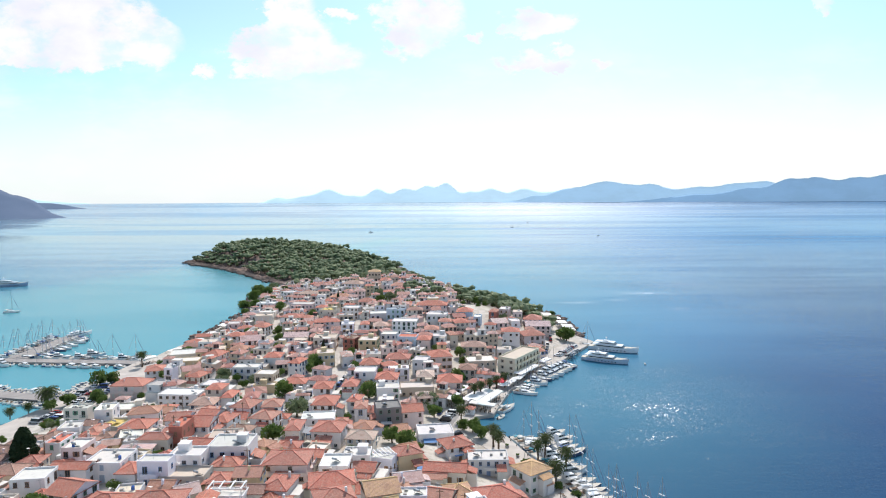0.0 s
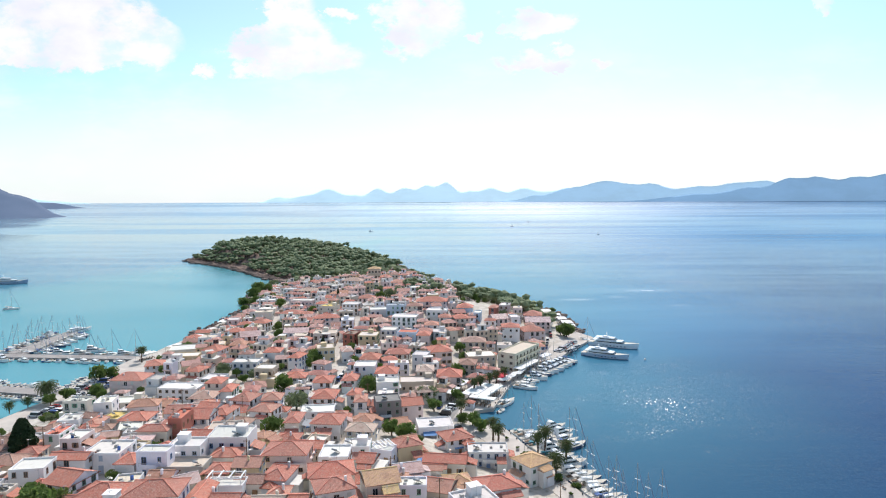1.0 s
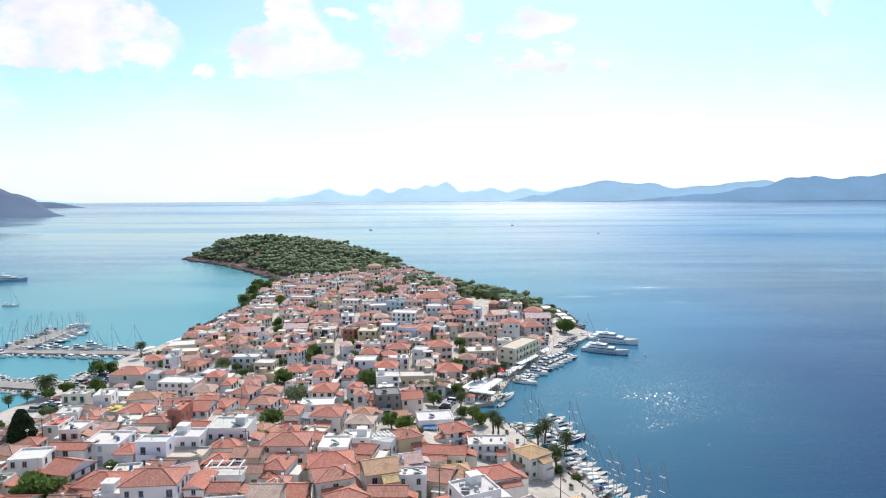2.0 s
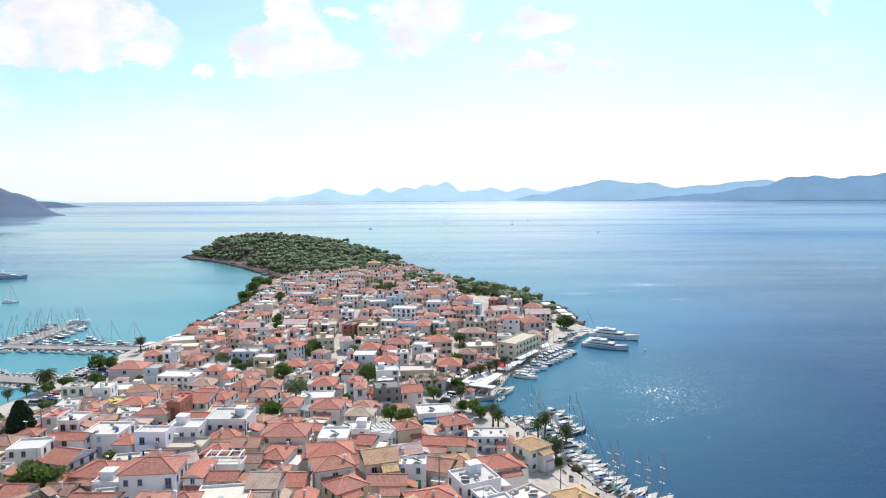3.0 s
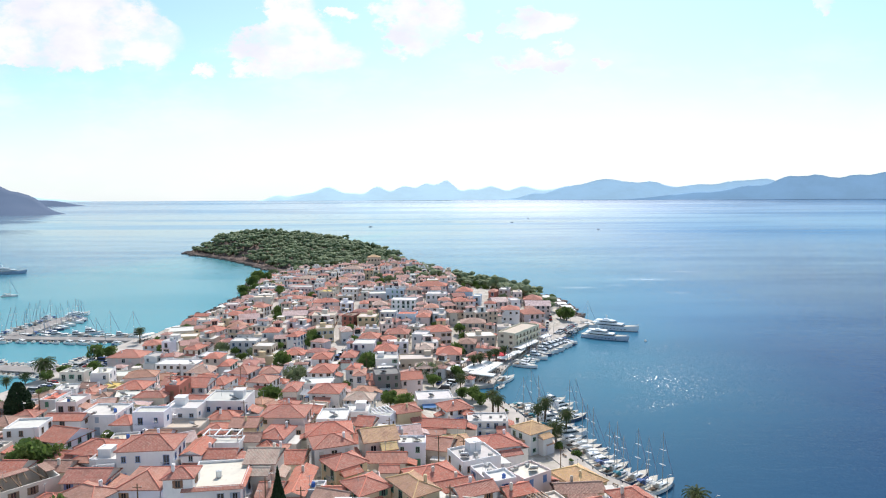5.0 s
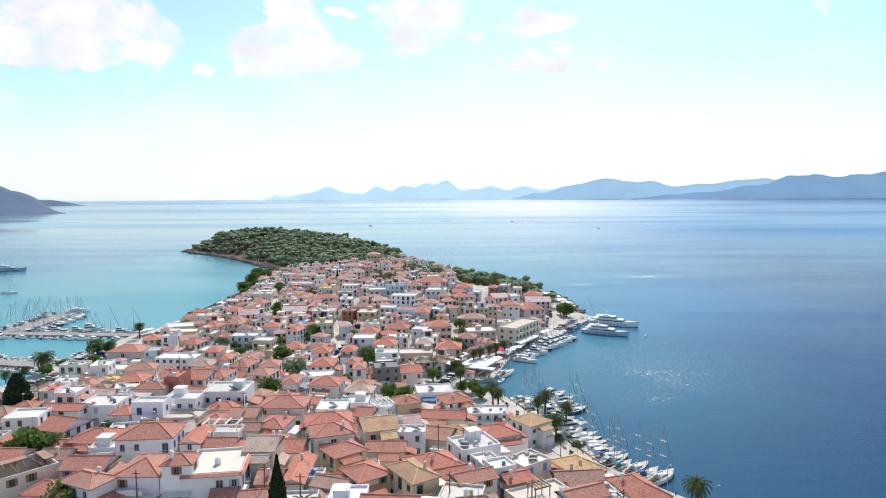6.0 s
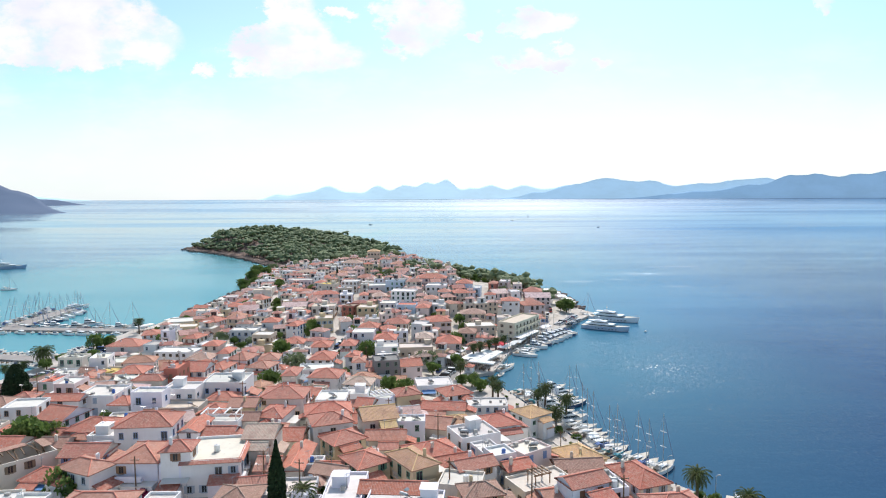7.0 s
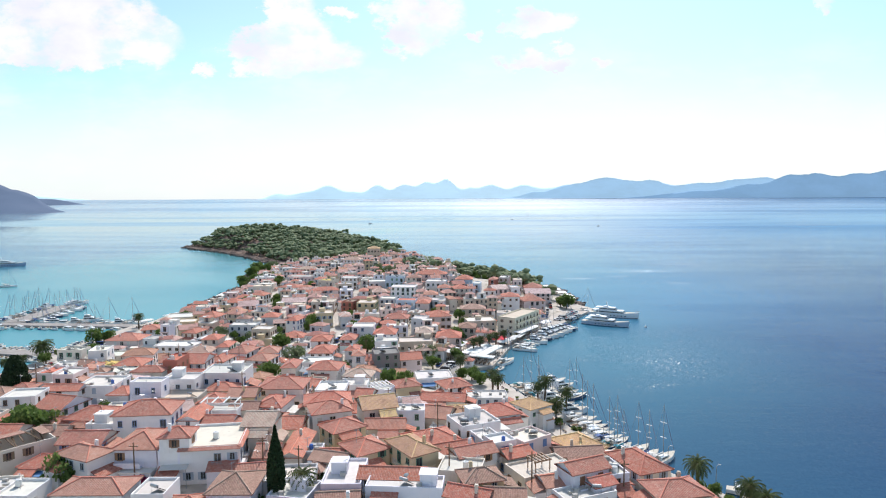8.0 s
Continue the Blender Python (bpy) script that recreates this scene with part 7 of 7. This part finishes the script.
def parasol(x, y, tint):
    ob = thing("parasol", pose(x, y, level(x, y)), "open red cafe parasol" if tint[1] < 0.3 else "open white cafe parasol", "parasol", "parasols")
    bm = bmesh.new()
    ring = [bm.verts.new((1.7 * math.cos(k * math.tau / 8), 1.7 * math.sin(k * math.tau / 8), 2.35)) for k in range(8)]
    apex = bm.verts.new((0, 0, 2.95))
    for k in range(8):
        bm.faces.new((ring[k], ring[(k + 1) % 8], apex))
    low = [bm.verts.new((v.co.x, v.co.y, 2.2)) for v in ring]
    for k in range(8):
        bm.faces.new((low[k], low[(k + 1) % 8], ring[(k + 1) % 8], ring[k]))
    part("canopy", bm, CLOTH, ob, colour=tint)
    bm = bmesh.new()
    tube(bm, [(0, 0, 0), (0, 0, 2.9)], [0.05, 0.04], 6)
    box(bm, -0.35, 0.35, -0.35, 0.35, 0, 0.1)
    part("pole", bm, STEEL, ob)


for x, y in ((25.9, 288.8), (27.6, 291.0), (24.0, 286.5), (26.5, 286.0), (28.5, 288.0)):
    parasol(x, y, (0.62, 0.05, 0.07))
for k in range(16):
    s = k / 15
    parasol(26 + 13 * s + rng.uniform(-1, 1), 281.5 + 17 * s + rng.uniform(-1.5, 1.5), (0.78, 0.76, 0.72))


def hotel(x, y, yaw, w, d, floors, paint, words):
    """A long harbour-front block with a balcony on every bay."""
    z = level(x, y)
    FOOTPRINTS.append((x, y, w, d, yaw))
    top = thing("hotel", pose(x, y, z, 0, 0, yaw), words, "hotel")
    each, a, b = 2.95, w / 2, d / 2
    h = floors * each
    bm = bmesh.new()
    for x0, x1, y0, y1 in ((-a, a, -b, -b + 0.25), (-a, a, b - 0.25, b), (-a, -a + 0.25, -b + 0.25, b - 0.25), (a - 0.25, a, -b + 0.25, b - 0.25)):
        box(bm, x0, x1, y0, y1, -2, h + 0.6)
    part("wall", bm, PLASTER, top, colour=paint)
    bm = bmesh.new()
    box(bm, -a + 0.25, a - 0.25, -b + 0.25, b - 0.25, h - 0.3, h)
    part("roof", bm, FLATROOF, top, colour=TAN)
    bays = int(w / 3.6)
    for f in range(floors):
        for k in range(bays):
            u = -a + w * (k + 0.5) / bays
            at = Matrix.Translation((u, -b, f * each + 0.25))
            ob = part("window", WIN[2][0], None, top, colour=(0.35, 0.28, 0.2), at=at)
            part("pane", WIN[2][1], None, ob)
            if f:
                bm = bmesh.new()
                box(bm, -1.7, 1.7, -1.3, 0, -0.2, -0.04)
                box(bm, -1.7, 1.7, -1.3, -1.2, -0.04, 0.85)
                box(bm, -1.7, -1.6, -1.2, 0, -0.04, 0.85)
                box(bm, 1.6, 1.7, -1.2, 0, -0.04, 0.85)
                part("balcony", bm, PLASTER, top, colour=tuple(c * 0.95 for c in paint), at=at)
        for k in range(2):
            at = pose(-a, -b * 0.5 + b * k, f * each + 0.9, 0, 0, -90)
            ob = part("window", WIN[1][0], None, top, colour=(0.35, 0.28, 0.2), at=at)
            part("pane", WIN[1][1], None, ob)


hotel(38.0, 314.0, 57, 27, 9.5, 3, (0.72, 0.65, 0.50), "three-storey pale yellow harbour hotel with balconies")


def car_meshes(L=4.1, W=1.72, H=1.45, van=False):
    body, cabin, tyre = bmesh.new(), bmesh.new(), bmesh.new()
    taper(body, -L / 2, L / 2, W / 2, 0.28, 0.62, 0.05, 0.05, 0.02)
    taper(body, -L / 2 + 0.03, L / 2 - 0.05, W / 2 - 0.02, 0.62, 0.88, 0.28, 0.12, 0.06)
    x0, x1 = (-L / 2 + 0.15, L * 0.22) if not van else (-L / 2 + 0.1, L * 0.33)
    taper(cabin, x0, x1, W / 2 - 0.1, 0.88, H - 0.06, 0.7 if not van else 0.45, 0.35 if not van else 0.1, 0.16)
    taper(body, x0 + 0.30, x1 - 0.62, W / 2 - 0.24, H - 0.07, H, 0.05, 0.05, 0.05)
    tube(tyre, [(0, -0.1, 0), (0, 0.1, 0)], [0.31, 0.31], 12)
    return mesh_of("body", body, CARPAINT), mesh_of("glasshouse", cabin, BAND), mesh_of("wheel", tyre, RUBBER), L, W


CARS = [car_meshes(), car_meshes(3.7, 1.65, 1.5), car_meshes(4.5, 1.78, 1.45), car_meshes(4.8, 1.9, 2.0, True)]
PAINTS = [((0.75, 0.75, 0.74), "white"), ((0.75, 0.75, 0.74), "white"), ((0.45, 0.46, 0.47), "silver"), ((0.12, 0.12, 0.13), "dark grey"), ((0.03, 0.03, 0.035), "black"),
          ((0.35, 0.04, 0.035), "red"), ((0.06, 0.1, 0.25), "blue")]
parking = random.Random(17)


def car(x, y, yaw):
    body, cabin, wheel, L, W = parking.choice(CARS)
    paint, word = parking.choice(PAINTS)
    ob = thing("car", pose(x, y, level(x, y) + 0.01, 0, 0, yaw), f"parked {word} car on the paving", "car", "parked cars")
    shell = part("body", body, None, ob, colour=paint)
    part("glasshouse", cabin, None, ob)
    for sx in (-1, 1):
        for sy in (-1, 1):
            part("wheel", wheel, None, ob, at=Matrix.Translation((sx * L * 0.31, sy * (W / 2 - 0.1), 0.31)))


def row(x0, y0, x1, y1, step, turn=90, skip=0.25):
    length = math.hypot(x1 - x0, y1 - y0)
    yaw = math.degrees(math.atan2(y1 - y0, x1 - x0))
    for k in range(int(length / step)):
        if parking.random() > skip:
            s = (k + 0.5) * step / length
            car(x0 + (x1 - x0) * s, y0 + (y1 - y0) * s, yaw + turn + parking.gauss(0, 2))


row(62, 341, 77, 366, 2.6), row(68, 340, 80, 360, 2.7, skip=0.4)      # parking on the point
row(57, 347, 62, 370, 5.2, 0), row(64, 372, 66.5, 400, 5.2, 0), row(26.5, 300, 50, 336, 5.4, 0, 0.2)
row(0, 240, 4.5, 254, 2.7), row(-4, 242, 1, 258, 5.2, 0, 0.3), row(4, 226, 9, 220, 2.6)
row(-152, 255, -152, 292, 2.6, 90, 0.2), row(-158, 262, -158, 300, 2.7, 90, 0.3), row(-163, 268, -163, 300, 2.7, 90, 0.4)
row(-154, 238, -151, 252, 2.6), row(-160, 240, -158, 256, 2.7)
row(-44, 232, -50, 258, 5.4, 0, 0.35), row(-47.5, 268, -44.5, 300, 5.4, 0, 0.4)


def pole(x, y, h, arms=True):
    z = level(x, y)
    ob = thing("utility_pole", pose(x, y, z, 0, 0, rng.uniform(-20, 20)), "brown wooden utility pole with a cross-arm", "pole", "utility poles")
    bm = bmesh.new()
    tube(bm, [(0, 0, -0.5), (0, 0, h)], [0.16, 0.10], 7)
    part("shaft", bm, WOOD, ob)
    if arms:
        bm = bmesh.new()
        box(bm, -0.8, 0.8, -0.05, 0.05, h - 0.7, h - 0.58)
        part("cross_arm", bm, WOOD, ob)
        for u in (-0.7, 0, 0.7):
            bm = bmesh.new()
            tube(bm, [(u, 0, h - 0.58), (u, 0, h - 0.4)], [0.05, 0.03], 5)
            part("insulator", bm, GELCOAT, ob, colour=(0.6, 0.6, 0.58))


for x, y, h in ((-106.7, 164.1, 8.5), (-52.4, 105.5, 8), (-31.2, 108.0, 8.2), (-24.2, 104.7, 8), (-27.2, 124.6, 8), (-29.9, 243.4, 8.7), (-1.0, 134.7, 8), (1.2, 106.4, 8),
                (4.4, 133.0, 8), (15.0, 103.7, 8), (31.7, 166.6, 7.1), (29.5, 100.5, 8), (-49.4, 154.1, 8.9), (-83.2, 190.0, 8), (-13.1, 150.6, 7.5), (-70, 215, 8), (-98, 232, 8),
                (-20, 232, 8), (-58, 250, 8.5), (-60, 170, 8.5)):
    pole(x, y, h)


def lamp_post(x, y, h=6.5):
    ob = thing("street_lamp", pose(x, y, level(x, y)), "slim grey quayside street lamp", "street lamp", "street lamps")
    bm = bmesh.new()
    tube(bm, [(0, 0, 0), (0, 0, h * 0.95), (0.5, 0, h)], [0.09, 0.06, 0.05], 6)
    part("post", bm, STEEL, ob)
    bm = bmesh.new()
    box(bm, 0.4, 1.0, -0.12, 0.12, h - 0.05, h + 0.08)
    part("lantern", bm, GELCOAT, ob, colour=(0.55, 0.55, 0.55))


for x, y in ((60, 340), (50, 324), (40, 306), (31, 290), (24, 268), (19, 252), (27, 206), (34, 186), (43, 166), (55, 151), (62, 140), (52.7, 160), (71, 354), (82, 372),
             (-180, 333), (-200, 335), (-220, 336), (-162, 305), (-160, 285)):
    lamp_post(x, y)


def kiosk(x, y):
    ob = thing("kiosk", pose(x, y, level(x, y), 0, 0, -20), "small white kiosk with a red pyramid roof", "kiosk")
    bm = bmesh.new()
    box(bm, -1.6, 1.6, -1.6, 1.6, -0.1, 2.6)
    part("wall", bm, PLASTER, ob, colour=WHITE)
    rb, caps, _ = tiled_roof(3.2, 3.2, "P", 0.5)
    caps.free()
    part("roof", rb, TILES, ob, colour=RED, at=Matrix.Translation((0, 0, 2.65)))
    part("window", WIN[3][0], None, ob, colour=(0.3, 0.3, 0.32), at=Matrix.Translation((0, -1.6, 1.0)))


kiosk(10.6, 249.5)


# ---- small things on the near roofs ----
def roof_tank(x, y, z, r, h, tint, words):
    """A water tank standing on a roof terrace."""
    ob = thing("water_tank", pose(x, y, z), words, "tank", "roof tanks")
    bm = bmesh.new()
    tube(bm, [(0, 0, 0.1), (0, 0, 0.2), (0, 0, h - 0.1), (0, 0, h)], [r * 0.9, r, r, r * 0.7], 14)
    part("drum", bm, GELCOAT, ob, colour=tint)
    bm = bmesh.new()
    tube(bm, [(0, 0, h), (0, 0, h + 0.08)], [r * 0.3, r * 0.28], 10)
    part("lid", bm, GELCOAT, ob, colour=tuple(c * 0.8 for c in tint))
    bm = bmesh.new()
    box(bm, -r, r, -r, r, -0.05, 0.1)
    part("plinth", bm, CONCRETE, ob)


def dish(x, y, z, yaw):
    """A satellite dish on a short mast."""
    ob = thing("satellite_dish", pose(x, y, z, 0, 0, yaw), "white satellite dish on a roof mast", "dish", "satellite dishes")
    bm = bmesh.new()
    rings = []
    for k in range(5):
        q = 0.45 * k / 4
        rings.append([bm.verts.new((q * math.cos(a * math.tau / 14), -0.5 * q * q * 2, q * math.sin(a * math.tau / 14))) for a in range(14)])
    for a, b in zip(rings, rings[1:]):
        for i in range(14):
            bm.faces.new((a[i], a[(i + 1) % 14], b[(i + 1) % 14], b[i]))
    part("reflector", bm, GELCOAT, ob, colour=(0.75, 0.75, 0.75), at=pose(0, -0.1, 1.2, -25))
    bm = bmesh.new()
    tube(bm, [(0, 0, 0), (0, 0, 1.2)], [0.04, 0.04], 6)
    part("mast", bm, STEEL, ob)


things_on_top = random.Random(8)
for x, y, yaw, a, b, z in FLATS:
    if a < 0.6 or b < 0.6 or things_on_top.random() < 0.3:
        continue
    u, v = things_on_top.uniform(-a, a), things_on_top.uniform(-b, b)
    c, s = math.cos(radians(yaw)), math.sin(radians(yaw))
    x, y = x + u * c - v * s, y + u * s + v * c
    kind = things_on_top.choice("tbdd")
    if kind == "t":
        roof_tank(x, y, z, 0.5, 1.3, (0.74, 0.73, 0.70), "pale round water tank on a flat roof")
    elif kind == "b":
        roof_tank(x, y, z, 0.38, 1.0, (0.06, 0.14, 0.42), "blue plastic water barrel on a flat roof")
    else:
        dish(x, y, z, things_on_top.uniform(140, 220))


def pergola(x, y, z, yaw, w, d, beams, tint, words):
    """An open frame of beams on posts over a roof terrace."""
    ob = thing("pergola", pose(x, y, z, 0, 0, yaw), words, "pergola", "roof pergolas")
    h = 1.7
    for u in (-w / 2, w / 2):
        for v in (-d / 2, d / 2):
            bm = bmesh.new()
            box(bm, u - 0.08, u + 0.08, v - 0.08, v + 0.08, 0, h)
            part("post", bm, FRAME, ob, colour=tint)
    for v in (-d / 2, d / 2):
        bm = bmesh.new()
        box(bm, -w / 2 - 0.3, w / 2 + 0.3, v - 0.1, v + 0.1, h, h + 0.22)
        part("rail", bm, FRAME, ob, colour=tint)
    for k in range(beams):
        u = -w / 2 + w * k / (beams - 1)
        bm = bmesh.new()
        box(bm, u - 0.14, u + 0.14, -d / 2 - 0.3, d / 2 + 0.3, h + 0.22, h + 0.40)
        part("beam", bm, FRAME, ob, colour=tint)


pergola(-48.8, 137.4, float(ground(-48.8, 137.4)) + 4.0, 0, 7.4, 3.6, 4, (0.78, 0.77, 0.75), "white painted pergola frame on a roof terrace")
pergola(-17.4, 173.2, float(ground(-17.4, 173.2)) + 3.0, 28, 5.6, 5.0, 6, (0.74, 0.73, 0.72), "pale beamed pergola over a dark courtyard")
pergola(17.0, 109.2, float(ground(17.0, 109.2)) + 3.0, 26, 3.0, 2.4, 5, (0.24, 0.15, 0.09), "brown timber pergola on a sunny terrace")


# ---- small things along the harbour front ----
def planter(x, y):
    """A square concrete planter with a clipped shrub."""
    ob = thing("planter", pose(x, y, level(x, y), 0, 0, things_on_top.uniform(0, 90)), "square concrete planter with a small green shrub", "planter", "planters")
    bm = bmesh.new()
    for x0, x1, y0, y1 in ((-0.5, 0.5, -0.5, -0.4), (-0.5, 0.5, 0.4, 0.5), (-0.5, -0.4, -0.4, 0.4), (0.4, 0.5, -0.4, 0.4), (-0.4, 0.4, -0.4, 0.4)):
        box(bm, x0, x1, y0, y1, 0, 0.6 if x1 - x0 < 0.5 or y1 - y0 < 0.5 else 0.5)
    part("trough", bm, CONCRETE, ob)
    part("shrub", CROWNS["broad"][0], None, ob, at=Matrix.LocRotScale((0, 0, 0.9), None, (0.65, 0.65, 0.6)))


def bollard(x, y):
    ob = thing("bollard", pose(x, y, level(x, y)), "short iron mooring bollard on the quay edge", "bollard", "bollards")
    bm = bmesh.new()
    tube(bm, [(0, 0, 0), (0, 0, 0.35), (0, 0, 0.45), (0, 0, 0.55)], [0.16, 0.13, 0.22, 0.18], 10)
    part("post", bm, RUBBER, ob)


def bench(x, y, yaw):
    ob = thing("bench", pose(x, y, level(x, y), 0, 0, yaw), "wooden slatted bench facing the water", "bench", "benches")
    for k in range(3):
        bm = bmesh.new()
        box(bm, -0.9, 0.9, -0.25 + 0.17 * k, -0.11 + 0.17 * k, 0.42, 0.47)
        part("slat", bm, WOOD, ob)
    for u in (-0.7, 0.7):
        bm = bmesh.new()
        box(bm, u - 0.05, u + 0.05, -0.22, 0.22, 0, 0.42)
        part("leg", bm, CONCRETE, ob)


EDGE = [(62, 331), (45, 311), (30, 281), (20, 249), (22, 228), (28, 210), (35.5, 186), (42.5, 167), (52, 155), (60, 145), (69, 131)]
for k, ((ax, ay), (bx, by)) in enumerate(zip(EDGE, EDGE[1:])):
    length = math.hypot(bx - ax, by - ay)
    nx, ny = (by - ay) / length, -(bx - ax) / length      # towards the land
    for i in range(int(length / 5)):
        s = (i + 0.5) * 5 / length
        x, y = ax + (bx - ax) * s, ay + (by - ay) * s
        if k == 3:
            continue
        bollard(x + nx * 0.5, y + ny * 0.5)
        if i % 2 == 0 and k > 3:
            planter(x + nx * 4.2, y + ny * 4.2)
        elif k > 3:
            bench(x + nx * 3.4, y + ny * 3.4, math.degrees(math.atan2(by - ay, bx - ax)))


# ---- lean-tos, sheds and canopies built against the houses ----
def clear_of_houses(x, y, own, gap):
    for fx, fy, w, d, yaw in FOOTPRINTS:
        if abs(fx - x) > 25 or abs(fy - y) > 25 or (fx, fy) == own:
            continue
        c, s = math.cos(radians(yaw)), math.sin(radians(yaw))
        u, v = (x - fx) * c + (y - fy) * s, -(x - fx) * s + (y - fy) * c
        if abs(u) < w / 2 + gap and abs(v) < d / 2 + gap:
            return False
    return True


def annex(top, side, along, w, deep, low, high, kind, paint, clay):
    """A lower piece against one wall of a house: tiled lean-to, flat shed, or cloth canopy on poles."""
    at = Matrix.Rotation(radians(side), 4, "Z") @ Matrix.Translation((along, 0, 0))
    hw = w / 2
    if kind == "canopy":
        for u in (-hw + 0.1, hw - 0.1):
            bm = bmesh.new()
            tube(bm, [(u, -deep[1] + 0.1, -1.5), (u, -deep[1] + 0.1, low)], [0.05, 0.05], 6)
            part("pole", bm, STEEL, top, at=at)
    else:
        bm = bmesh.new()
        box(bm, -hw + 0.15, hw - 0.15, -deep[1] + 0.15, -deep[0] - 0.003, -3.0, low - 0.02)
        part("annex_wall", bm, PLASTER, top, colour=paint, at=at)
        if kind == "shed":
            bm = bmesh.new()
            box(bm, -hw, hw, -deep[1], -deep[0] - 0.003, low - 0.02, low + 0.14)
            part("annex_roof", bm, FLATROOF, top, colour=PALE, at=at)
            return
    bm = bmesh.new()
    uv = bm.loops.layers.uv.new("UVMap")
    t = 0.05 if kind == "canopy" else 0.14
    ring = [(-hw, -deep[1], low), (hw, -deep[1], low), (hw, -deep[0] - 0.003, high), (-hw, -deep[0] - 0.003, high)]
    up, down = [bm.verts.new((p, q, r + t)) for p, q, r in ring], [bm.verts.new(v) for v in ring]
    bm.faces.new(up)
    bm.faces.new(down[::-1])
    for i in range(4):
        bm.faces.new((down[i], down[(i + 1) % 4], up[(i + 1) % 4], up[i]))
    for f in bm.faces:
        for loop in f.loops:
            loop[uv].uv = (loop.vert.co.x, loop.vert.co.y * 1.06)
    part("canopy" if kind == "canopy" else "annex_roof", bm, CLOTH if kind == "canopy" else TILES, top, colour=clay, at=at)


lean = random.Random(21)
for top, x, y, yaw, a, b, h, paint, clay in SITES:
    for side in lean.sample((0, 90, 270), 3 if y < 215 else 2):
        front, half = (b, a) if side in (0, 180) else (a, b)
        deep, w = lean.uniform(1.7, 3.2), min(half * 2 - 0.3, lean.uniform(2.6, 6.0))
        along = lean.uniform(-1, 1) * (half - w / 2)
        kind = lean.choice(("lean", "lean", "lean", "shed", "canopy"))
        low = min(h - 1.1, lean.uniform(2.3, 3.2) if h < 6 else lean.uniform(2.6, 4.6))
        ang, ok = radians(yaw + side), low > 1.9
        for u in (along - w / 2, along, along + w / 2):
            for v in (front + 0.6, front + deep):
                px, py = x + u * math.cos(ang) + v * math.sin(ang), y + u * math.sin(ang) - v * math.cos(ang)
                ok = ok and clear_of_houses(px, py, (x, y), 0.15)
        if not ok:
            continue
        tone = lean.uniform(0.75, 1.0)
        tint = lean.choice(((0.30, 0.31, 0.33), (0.62, 0.60, 0.56), (0.12, 0.24, 0.45), (0.55, 0.50, 0.42))) if kind == "canopy" else tuple(v * tone for v in clay)
        annex(top, side, along, w, (front, front + deep), low, low + deep * 0.34 * (0.4 if kind == "canopy" else 1), kind, tuple(v * lean.uniform(0.9, 1) for v in paint), tint)
